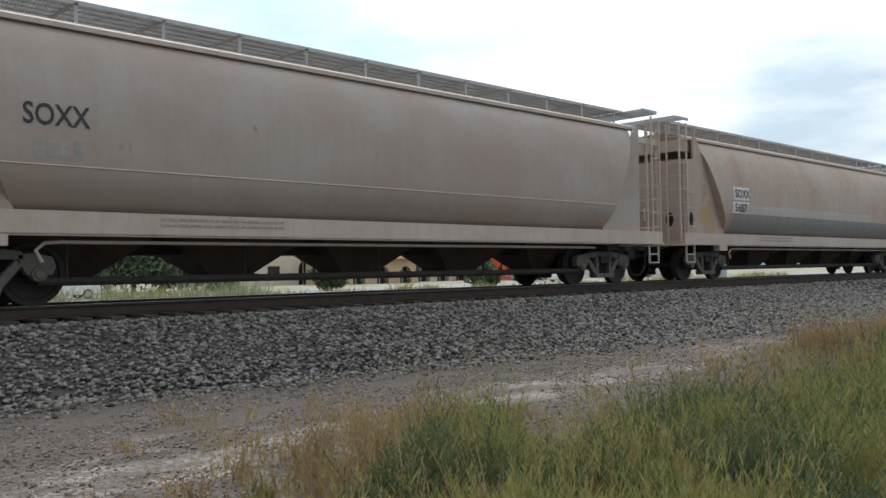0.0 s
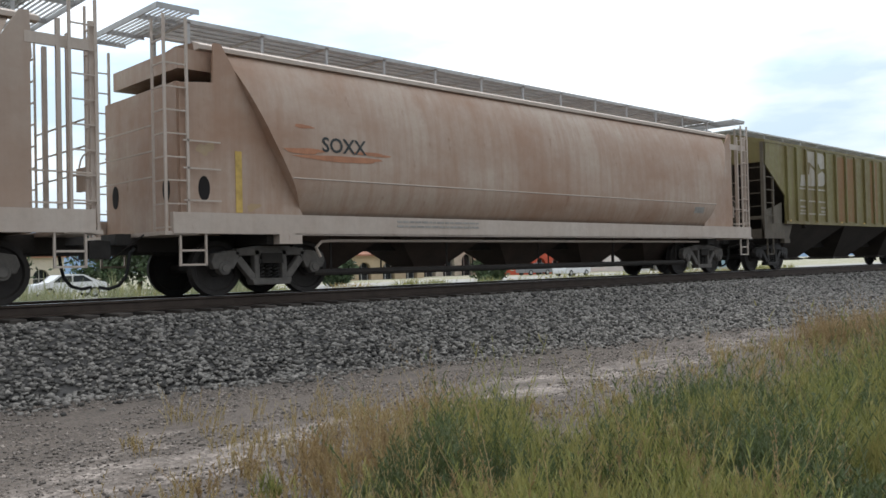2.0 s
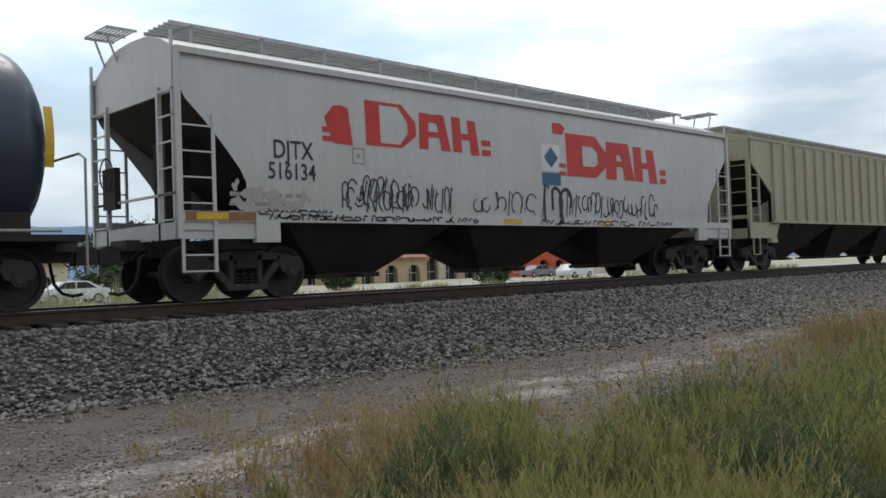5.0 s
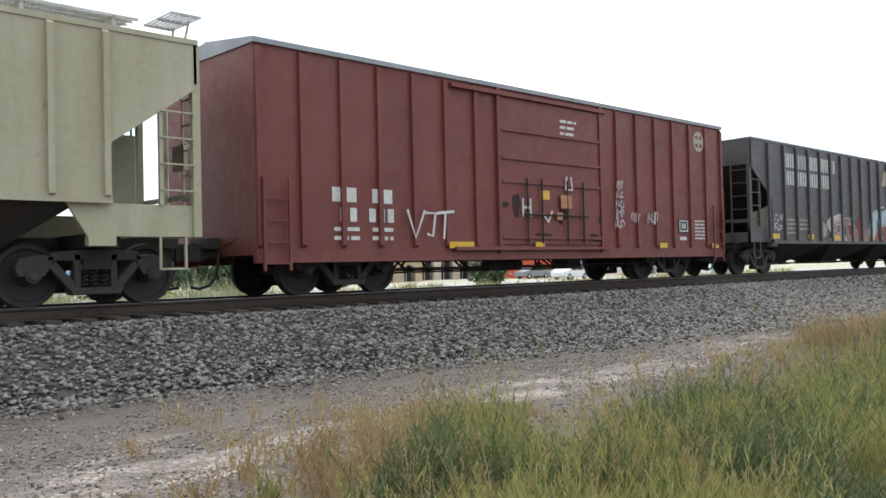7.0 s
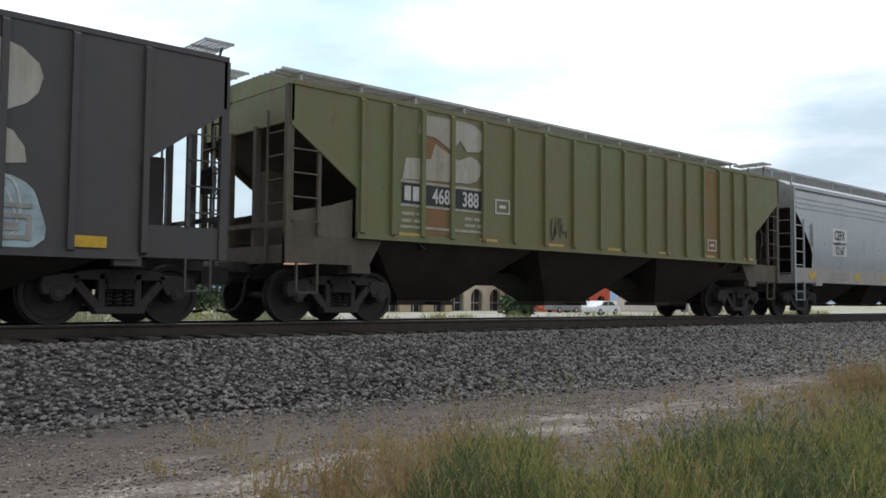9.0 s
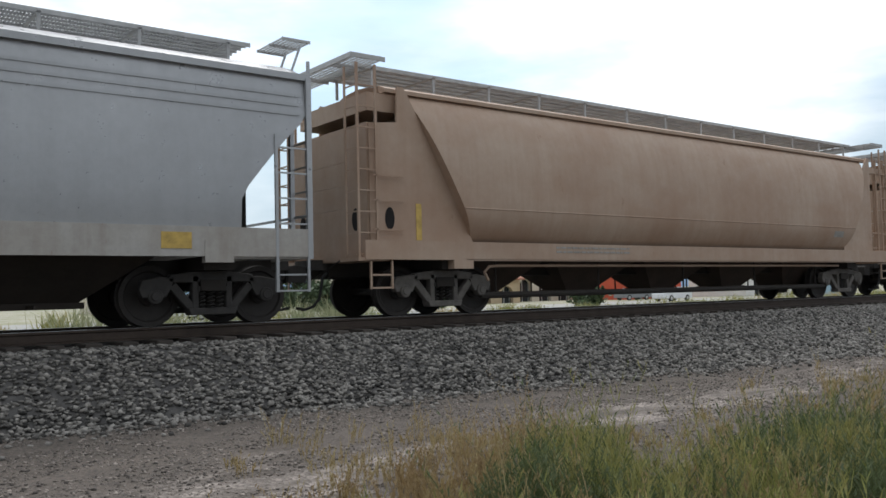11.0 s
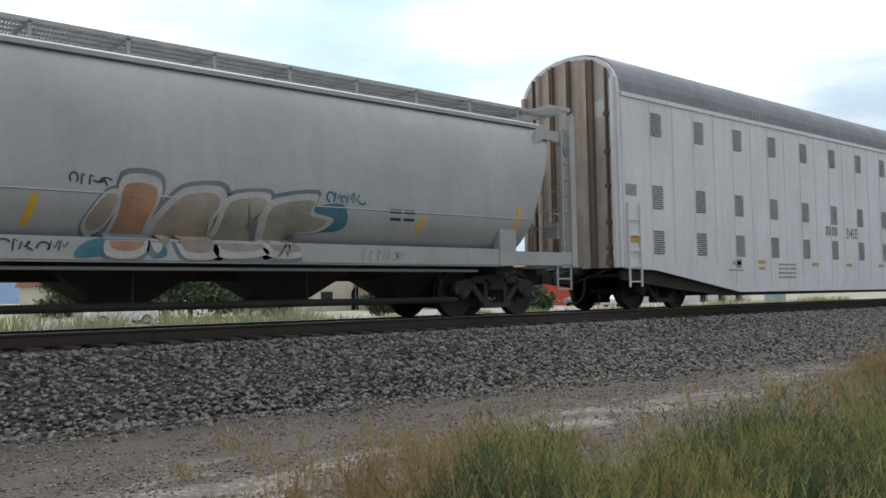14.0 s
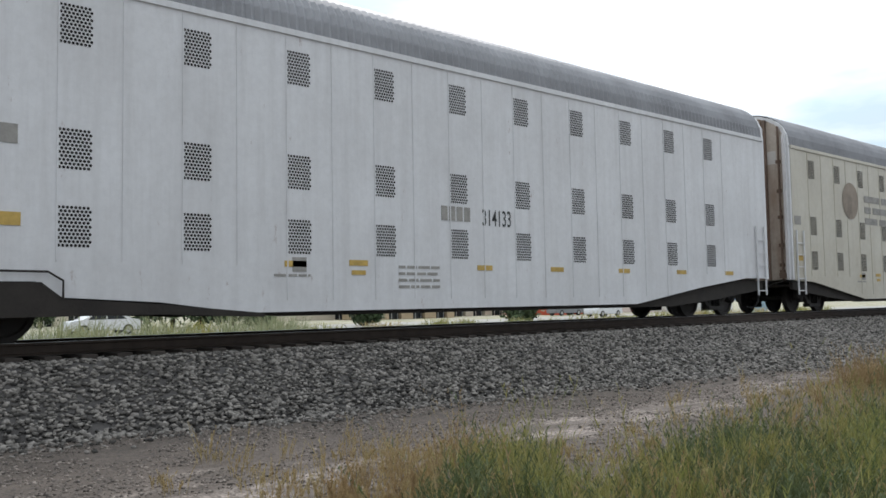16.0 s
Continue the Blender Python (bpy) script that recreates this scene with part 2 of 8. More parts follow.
# ---------------------------------------------------------------- mesh helpers
def box(bm, x0, x1, y0, y1, z0, z1):
    v = [bm.verts.new((x, y, z)) for x in (x0, x1) for y in (y0, y1) for z in (z0, z1)]
    for f in ((0, 1, 3, 2), (4, 6, 7, 5), (0, 4, 5, 1), (2, 3, 7, 6), (0, 2, 6, 4), (1, 5, 7, 3)):
        bm.faces.new([v[i] for i in f])


def loft(bm, rings, caps=True, closed=True):
    vs = [[bm.verts.new(p) for p in r] for r in rings]
    n = len(vs[0])
    for a, b in zip(vs, vs[1:]):
        for i in range(n if closed else n - 1):
            j = (i + 1) % n
            bm.faces.new((a[i], a[j], b[j], b[i]))
    if caps:
        bm.faces.new(vs[0][::-1])
        bm.faces.new(vs[-1])


def prism(bm, poly, y0, y1):
    """A flat outline in x and z, made thick along y."""
    loft(bm, [[(x, y0, z) for x, z in poly], [(x, y1, z) for x, z in poly]])


def prism_x(bm, poly, x0, x1):
    loft(bm, [[(x0, y, z) for y, z in poly], [(x1, y, z) for y, z in poly]])


def rod(bm, p, q, r, n=8, r2=None):
    p, q = Vector(p), Vector(q)
    w = (q - p).normalized()
    u = w.orthogonal().normalized()
    v = w.cross(u)
    ring = [u * math.cos(2 * math.pi * i / n) + v * math.sin(2 * math.pi * i / n) for i in range(n)]
    loft(bm, [[p + k * r for k in ring], [q + k * (r if r2 is None else r2) for k in ring]])


def bar(bm, p, q, w, d):
    """A square bar from p to q: w across in its own plane, d along y."""
    p, q = Vector(p), Vector(q)
    a = (q - p).normalized()
    s = Vector((0, 1, 0)) if abs(a.y) < 0.9 else Vector((0, 0, 1))
    u = a.cross(s).normalized()
    s = u.cross(a)
    loft(bm, [[o + u * i * w / 2 + s * j * d / 2 for i, j in ((-1, -1), (1, -1), (1, 1), (-1, 1))] for o in (p, q)])


def pipe(bm, pts, r, n=6):
    pts = [Vector(p) for p in pts]
    rings = []
    for i, p in enumerate(pts):
        w = (pts[min(i + 1, len(pts) - 1)] - pts[max(i - 1, 0)]).normalized()
        u = Vector((0, 1, 0)).cross(w)
        u = u.normalized() if u.length > 0.1 else w.orthogonal().normalized()
        v = w.cross(u)
        rings.append([p + (u * math.cos(2 * math.pi * k / n) + v * math.sin(2 * math.pi * k / n)) * r for k in range(n)])
    loft(bm, rings)


def mesh_of(bm, name, mat, smooth=0):
    bmesh.ops.recalc_face_normals(bm, faces=bm.faces)
    me = bpy.data.meshes.new(name)
    bm.to_mesh(me)
    bm.free()
    if smooth:
        me.shade_smooth()
        me.set_sharp_from_angle(angle=radians(smooth))
    me.materials.append(mat)
    return me


def place(name, me, parent, x=0, y=0, z=0, label="", rz=0):
    ob = new(name, me)
    ob.parent = parent
    ob.matrix_basis = pose(x, y, z, 0, 0, rz)
    return tagged(ob, label)


SPLIT = {"end_sill", "side_sill", "slope_sheet", "side_sheet", "end_plate", "end_hood", "inspection_hole", "jacking_pad", "ladder", "eave_rail", "end_header",
         "end_post", "platform_brace", "outlet_pipe", "train_line", "seam", "side_chord", "end_panel", "end_frame", "reflector", "side_panel", "handrail", "body",
         "end_platform", "board", "seam_batten", "dome_platform", "guard_rail", "weld_band", "joint_frame", "underframe", "number_patch", "hinge", "gusset_plate", "letter_block", "mark"}


def part(name, bm, mat, parent, label="", smooth=0):
    if name not in SPLIT:
        return place(name, mesh_of(bm, name, mat, smooth), parent, label=label)
    # pieces that stand apart, by end and by side, become parts of their own
    bm.verts.index_update()
    seen, groups = set(), {}
    xs = [v.co.x for v in bm.verts]
    mid, span = (min(xs) + max(xs)) / 2, max(xs) - min(xs)
    for v in bm.verts:
        if v.index in seen:
            continue
        todo, comp = [v], []
        seen.add(v.index)
        while todo:
            a = todo.pop()
            comp.append(a)
            for e in a.link_edges:
                b = e.other_vert(a)
                if b.index not in seen:
                    seen.add(b.index)
                    todo.append(b)
        cx, cy = (sum(k) / len(comp) for k in ([a.co.x for a in comp], [a.co.y for a in comp]))
        kx = 0 if span < 1.5 or abs(cx - mid) < 0.12 * span else (1 if cx > mid else -1)
        if name in ("reflector", "hinge", "weld_band", "jacking_pad", "seam_batten", "letter_block", "mark"):
            kx = round(cx, 1)
        if name in ("letter_block", "mark", "hinge"):
            kx = (kx, round(sum(a.co.z for a in comp) / len(comp), 1))
        if name == "inspection_hole":
            kx = (kx, round(cx, 1))
        if name in ("jacking_pad", "outlet_pipe"):
            kx = (round(cx, 1), round(sum(a.co.z for a in comp) / len(comp), 1))
        key = (kx, 0 if abs(cy) < 0.25 else (1 if cy > 0 else -1))
        groups.setdefault(key, []).append({a.index for a in comp})
    last = None
    for key, comps in groups.items():
        want = set().union(*comps)
        sub = bm.copy()
        sub.verts.ensure_lookup_table()
        bmesh.ops.delete(sub, geom=[v for v in sub.verts if v.index not in want], context="VERTS")
        last = place(name, mesh_of(sub, name, mat, smooth), parent, label=label)
    bm.free()
    return last


def B():
    return bmesh.new()


def stuff_mesh(name, verts, faces, mat):
    me = bpy.data.meshes.new(name)
    me.from_pydata(verts, [], faces)
    me.materials.append(mat)
    return me


def lettering(txt, size, x, z, mat, parent, y=-1.606, bold=0.0, stretch=1.0, surf=None, label="", name="lettering"):
    """Writing on the side that faces the road; surf gives the side's y at a height."""
    cu = bpy.data.curves.new("txt", "FONT")
    cu.body, cu.size, cu.offset, cu.resolution_u = txt, size, bold, 3
    tmp = new("txt", cu)
    me = bpy.data.meshes.new_from_object(tmp.evaluated_get(bpy.context.evaluated_depsgraph_get()))
    bpy.data.objects.remove(tmp)
    for v in me.vertices:
        zz = z + v.co.y
        v.co = (x + v.co.x * stretch, (surf(zz) - 0.008) if surf else y, zz)
    me.materials.clear()
    me.materials.append(mat)
    return place(name, me, parent, label=label)


def patch(bm, x0, x1, z0, z1, y=-1.606, surf=None, t=0.004):
    if surf:
        ys = [surf(z) for z in (z0, z1)]
        loft(bm, [[(x0, ys[0] - t, z0), (x1, ys[0] - t, z0), (x1, ys[1] - t, z1), (x0, ys[1] - t, z1)],
                  [(x0, ys[0] + t, z0), (x1, ys[0] + t, z0), (x1, ys[1] + t, z1), (x0, ys[1] + t, z1)]])
    else:
        box(bm, x0, x1, y - t, y + t, z0, z1)


def lines_of_print(bm, x0, x1, z1, rows, h, gap, y, rng, surf=None):
    """Rows of small unreadable print as plain bars."""
    for r in range(rows):
        x, z = x0, z1 - r * (h + gap)
        while x < x1 - h:
            w = min(x1 - x, rng.uniform(2, 6) * h)
            patch(bm, x, x + w, z - h, z, y, surf, 0.003)
            x += w + h * 0.8


def stroke(bm, pts, w, y=-1.606, surf=None):
    """A sprayed line: flat ribbon through points in x and z."""
    pts = [Vector((p[0], 0, p[1])) for p in pts]
    last = None
    for i, p in enumerate(pts):
        d = (pts[min(i + 1, len(pts) - 1)] - pts[max(i - 1, 0)]).normalized()
        nrm = Vector((-d.z, 0, d.x)) * w / 2
        pair = []
        for s in (1, -1):
            q = p + nrm * s
            pair.append(bm.verts.new((q.x, (surf(q.z) if surf else y) - 0.008, q.z)))
        if last:
            bm.faces.new((last[0], last[1], pair[1], pair[0]))
        last = pair


def blob(bm, cx, cz, rx, rz, y, rng, surf=None, rough=0.2, n=18):
    ph = [rng.uniform(0, 6.28) for _ in range(3)]
    vs = []
    for i in range(n):
        a = 2 * math.pi * i / n
        k = 1 + rough * (math.sin(2 * a + ph[0]) * 0.5 + math.sin(3 * a + ph[1]) * 0.4 + math.sin(5 * a + ph[2]) * 0.3)
        z = cz + rz * k * math.sin(a)
        vs.append(bm.verts.new((cx + rx * k * math.cos(a), (surf(z) if surf else y) - 0.006, z)))
    bm.faces.new(vs)


# ---------------------------------------------------------------- running gear, shared by all the cars
WR = 0.457       # wheel radius
WB = 1.778       # axle spacing


def wheelset_mesh():
    bm = B()
    n = 28
    for s in (-1, 1):
        prof = [(0.06, -0.055), (0.13, -0.055), (0.15, -0.012), (0.36, -0.03), (0.385, -0.062), (WR, -0.062), (WR + 0.004, 0.05), (WR + 0.027, 0.062),
                (WR + 0.02, 0.075), (0.385, 0.075), (0.36, 0.02), (0.15, 0.045), (0.13, 0.08), (0.06, 0.08)]
        rings = [[(r * math.cos(2 * math.pi * k / n), s * (0.755 - d), r * math.sin(2 * math.pi * k / n)) for k in range(n)] for r, d in prof]
        loft(bm, rings, caps=False)
    rod(bm, (0, -1.02, 0), (0, 1.02, 0), 0.075, 10)
    for s in (-1, 1):                      # three cap bolts on each journal
        for k in range(3):
            a = 2 * math.pi * k / 3
            box(bm, 0.045 * math.cos(a) - 0.012, 0.045 * math.cos(a) + 0.012, s * 1.02 - 0.02, s * 1.02 + 0.02, 0.045 * math.sin(a) - 0.012, 0.045 * math.sin(a) + 0.012)
    return mesh_of(bm, "wheelset", WHEEL, 35)


def tread_mesh():
    bm = B()
    n = 28
    for s in (-1, 1):
        rings = [[(r * math.cos(2 * math.pi * k / n), s * (0.755 - d), r * math.sin(2 * math.pi * k / n)) for k in range(n)] for r, d in ((WR + 0.002, -0.058), (WR + 0.0055, 0.045))]
        loft(bm, rings, caps=False)
    return mesh_of(bm, "tread", TREAD, 40)


def side_frame_mesh():
    """A cast side frame with two windows, an arched top chord, and boxes over the axle ends."""
    bm = B()
    h = WB / 2
    d = 0.15
    for s in (-1, 1):
        prism(bm, [(s * (h - 0.17), 0.44), (s * (h + 0.19), 0.44), (s * (h + 0.24), 0.56), (s * (h + 0.19), 0.70), (s * (h - 0.1), 0.75), (s * (h - 0.30), 0.73), (s * (h - 0.24), 0.58)], -d / 2, d / 2)
        bar(bm, (s * (h - 0.26), 0, 0.62), (s * 0.30, 0, 0.24), 0.13, d * 0.9)
        bar(bm, (s * 0.27, 0, 0.20), (s * 0.27, 0, 0.76), 0.10, d)
        rod(bm, (s * h, -0.10, WR), (s * h, 0.06, WR), 0.115, 14)
        rod(bm, (s * h, -0.125, WR), (s * h, -0.10, WR), 0.075, 12)
    prism(bm, [(-0.70, 0.66), (0.70, 0.66), (0.66, 0.78), (0.30, 0.82), (-0.30, 0.82), (-0.66, 0.78)], -d / 2, d / 2)
    prism(bm, [(-0.36, 0.16), (0.36, 0.16), (0.40, 0.27), (-0.40, 0.27)], -d * 0.75, d * 0.75)
    bmesh.ops.bevel(bm, geom=bm.edges[:], offset=0.012, segments=1, affect="EDGES")
    return mesh_of(bm, "side_frame", STEEL, 30)


def spring_mesh():
    bm = B()
    for x in (-0.15, 0, 0.15):
        pts = [(x + 0.055 * math.cos(a * 0.8), 0.055 * math.sin(a * 0.8), 0.27 + 0.26 * a / 34) for a in range(35)]
        pipe(bm, pts, 0.014, 4)
    box(bm, -0.24, 0.24, -0.10, 0.10, 0.525, 0.60)
    return mesh_of(bm, "spring_group", STEEL, 40)


def bolster_mesh():
    bm = B()
    box(bm, -0.20, 0.20, -1.12, 1.12, 0.53, 0.70)
    rod(bm, (0, 0, 0.68), (0, 0, 0.82), 0.20, 14)
    for s in (-1, 1):
        box(bm, s * 0.52 - 0.05, s * 0.52 + 0.05, -0.85, 0.85, 0.36, 0.46)      # brake beams
        for y in (-0.72, 0.72):
            box(bm, s * 0.44 - 0.06, s * 0.44 + 0.03, y - 0.06, y + 0.06, 0.30, 0.56)
    return mesh_of(bm, "truck", UNDER)


WHEELSET, SIDEF, SPRING, BOLST = wheelset_mesh(), side_frame_mesh(), spring_mesh(), bolster_mesh()
SIDEF_D = SIDEF.copy()
SIDEF_D.materials[0] = DUSTY
wheelsets = []


def truck(car, x, frame=None):
    t = place("truck", BOLST, car, x, label="three-piece freight truck of dark grimy cast steel")
    for y, r in ((-1.0, 0), (1.0, 180)):
        place("side_frame", frame or SIDEF, t, 0, y, 0, rz=r)
        place("spring_group", SPRING, t, 0, y * 0.99, 0)
    for x in (-WB / 2, WB / 2):
        w = place("wheelset", WHEELSET, t, x, 0, WR)
        wheelsets.append((w, x))
    return t


def coupler_mesh():
    bm = B()
    box(bm, -0.30, 0.9, -0.075, 0.075, 0.70, 0.87)
    prism(bm, [(-0.62, 0.66), (-0.28, 0.64), (-0.28, 0.93), (-0.50, 0.95), (-0.62, 0.90)], -0.17, 0.14)
    box(bm, -0.24, 0.5, -0.30, 0.30, 0.86, 1.04)                         # striker
    rod(bm, (-0.25, -0.06, 0.62), (-0.25, -1.3, 0.98), 0.014, 5)         # uncoupling lever
    return mesh_of(bm, "coupler", STEEL)


def hose_mesh():
    bm = B()
    pipe(bm, [(0.05, -0.33, 0.80), (-0.05, -0.36, 0.74), (-0.08, -0.37, 0.55), (-0.12, -0.36, 0.36), (-0.22, -0.32, 0.22), (-0.36, -0.26, 0.17), (-0.5, -0.20, 0.20)], 0.028, 7)
    return mesh_of(bm, "air_hose", RUBBER, 60)


COUPLER, HOSE = coupler_mesh(), hose_mesh()
cars = []


def new_car(s, name, label, category="freight car"):
    """A car whose front corner passes the camera's cross line s metres after the start."""
    e = new(name)
    e.empty_display_size = 0.5
    e.matrix_basis = pose(s, YC, RZ)
    tagged(e, label, category, "cars of the freight train")
    cars.append((e, s))
    return e


def gear(car, L, over, sill=True, frame=None):
    truck(car, over, frame)
    truck(car, L - over, frame)
    for x, r in ((0, 0), (L, 180)):
        place("coupler", COUPLER, car, x, 0, 0, rz=r)
        place("air_hose", HOSE, car, x, 0, 0, rz=r)
    if sill:
        bm = B()
        box(bm, 0.1, L - 0.1, -0.32, 0.32, 0.74, 1.02)
        for x in (over, L - over):
            box(bm, x - 0.25, x + 0.25, -1.35, 1.35, 0.84, 1.04)
        part("centre_sill", bm, UNDER, car)


def mirror_ends(L, fn):
    """Build both ends: the far one is the near one turned half round."""
    for turn in (0, 1):
        fn(lambda x, y, z: ((L - x) if turn else x, -y if turn else y, z))


def ladder(bm, x0, x1, y, z0, z1, step=0.38, r=0.013, post=0.022):
    for x in (x0, x1):
        box(bm, x - post, x + post, y - post, y + post, z0, z1)
    z = z0 + 0.12
    while z < z1 - 0.05:
        box(bm, x0, x1, y - r, y + r, z - r, z + r)
        z += step


def end_ladder(bm, x, y0, y1, z0, z1, step=0.38, r=0.013, post=0.022):
    for y in (y0, y1):
        box(bm, x - post, x + post, y - post, y + post, z0, z1)
    z = z0 + 0.12
    while z < z1 - 0.05:
        box(bm, x - r, x + r, min(y0, y1), max(y0, y1), z - r, z + r)
        z += step


def wheel_ring(bm, x, y, z, r):
    """A hand brake's wheel, facing along the track."""
    n = 16
    pts = [(x, y + r * math.cos(2 * math.pi * k / n), z + r * math.sin(2 * math.pi * k / n)) for k in range(n + 1)]
    for a, b in zip(pts, pts[1:]):
        rod(bm, a, b, 0.013, 5)
    for k in range(4):
        rod(bm, (x, y, z), pts[k * 4], 0.010, 4)


def lateral_platform(car, P, z):
    """A short grating step beside the walkway at one end."""
    bm = B()
    for k in range(8):
        a, b = P(-0.22 + 0.07 * k, 0.30, z), P(-0.205 + 0.07 * k, 1.22, z)
        box(bm, *sorted((a[0], b[0])), *sorted((a[1], b[1])), z - 0.03, z)
    for y in (0.30, 0.76, 1.22):
        a, b = P(-0.22, y - 0.012, z), P(0.30, y + 0.012, z)
        box(bm, *sorted((a[0], b[0])), *sorted((a[1], b[1])), z - 0.045, z)
    place("step_platform", mesh_of(bm, "step_platform", GRATE), car)


_boards = {}


def running_board(car, L, z, roof_z, half=0.62, ends=True, edge=0.09):
    key = (round(L, 2), z, roof_z, half, edge)
    if key not in _boards:
        bm = B()
        x = 0.55
        while x < L - 0.55:
            box(bm, x, x + 0.020, -half, half, z - 0.030, z)
            x += 0.052
        for y in (-half, -half * 0.6, -half * 0.2, half * 0.2, half * 0.6, half):
            box(bm, 0.5, L - 0.5, y - 0.012, y + 0.012, z - (edge if abs(y) == half else 0.04), z)
        top = mesh_of(bm, "running_board", GRATE)
        bm = B()
        for y in (-half, half):
            box(bm, -0.025, 0.025, y - 0.012, y + 0.02, roof_z - 0.05, z - 0.03)
        box(bm, -0.03, 0.03, -half - 0.08, half + 0.08, z - 0.055, z - 0.035)
        sup = mesh_of(bm, "board_support", GRATE)
        plats = []
        for s in (1, -1):
            bm = B()
            o = 0.0 if s == 1 else L
            for k in range(9):
                x = o + s * (0.0 + k * 0.085)
                box(bm, x - 0.008, x + 0.008, -1.35, 1.35, z - 0.09, z - 0.06)
            for y in (-1.35, -0.6, 0.6, 1.35):
                a, b = sorted((o, o + s * 0.70))
                box(bm, a, b, y - 0.015, y + 0.015, z - 0.13, z - 0.05)
            box(bm, *sorted((o - 0.01, o + s * 0.02)), -1.36, 1.36, z - 0.14, z - 0.05)
            plats.append(mesh_of(bm, "end_platform", GRATE))
        _boards[key] = (top, sup, plats)
    top, sup, plats = _boards[key]
    place("running_board", top, car, label="galvanised grating walkway on the roof")
    n = round(L / 1.45)
    for i in range(n):
        place("board_support", sup, car, 0.9 + i * (L - 1.8) / (n - 1))
    for plat in plats if ends else ():
        place("end_platform", plat, car)


def interp(tab, z):
    for (z0, y0), (z1, y1) in zip(tab, tab[1:]):
        if (z0 - z) * (z1 - z) <= 0 and z0 != z1:
            u = (z - z0) / (z1 - z0)
            return y0 + (y1 - y0) * u
    return tab[-1][1] if abs(z - tab[-1][0]) < abs(z - tab[0][0]) else tab[0][1]


def curve_tab(pts, n=6):
    """Catmull-Rom through a half profile of (z, y)."""
    out = []
    for i in range(len(pts) - 1):
        p0, p1, p2, p3 = (Vector(pts[max(0, min(len(pts) - 1, i + k))]) for k in (-1, 0, 1, 2))
        for j in range(n):
            u = j / n
            out.append(tuple(0.5 * ((2 * p1) + (p2 - p0) * u + (2 * p0 - 5 * p1 + 4 * p2 - p3) * u * u + (3 * p1 - p0 - 3 * p2 + p3) * u ** 3)))
    out.append(tuple(pts[-1]))
    return out


BARREL = curve_tab([(4.28, 0.0), (4.23, 0.58), (4.09, 1.01), (3.83, 1.29), (3.42, 1.465), (2.95, 1.56), (2.45, 1.59), (1.98, 1.585), (1.72, 1.53), (1.50, 1.42), (1.33, 1.28), (1.18, 1.12)], 3)


def barrel_surf(z):
    return -interp(BARREL, z)


def hopper_row(car, x0, x1, n, z0, z1, mat, ytop=1.2, gate=0.42, gap=0.0, yb=0.42):
    w = (x1 - x0) / n
    for i in range(n):
        a, b = x0 + i * w + gap / 2, x0 + (i + 1) * w - gap / 2
        c = (a + b) / 2
        bm = B()
        loft(bm, [[(a, -ytop, z1), (b, -ytop, z1), (b, ytop, z1), (a, ytop, z1)],
                  [(c - gate, -yb, z0), (c + gate, -yb, z0), (c + gate, yb, z0), (c - gate, yb, z0)]])
        box(bm, c - gate - 0.09, c + gate + 0.09, -yb - 0.06, yb + 0.06, z0 - 0.08, z0 + 0.015)
        rod(bm, (c, -0.95, z0 - 0.04), (c, 0.95, z0 - 0.04), 0.03, 6)
        part("hopper", bm, mat, car, smooth=0)


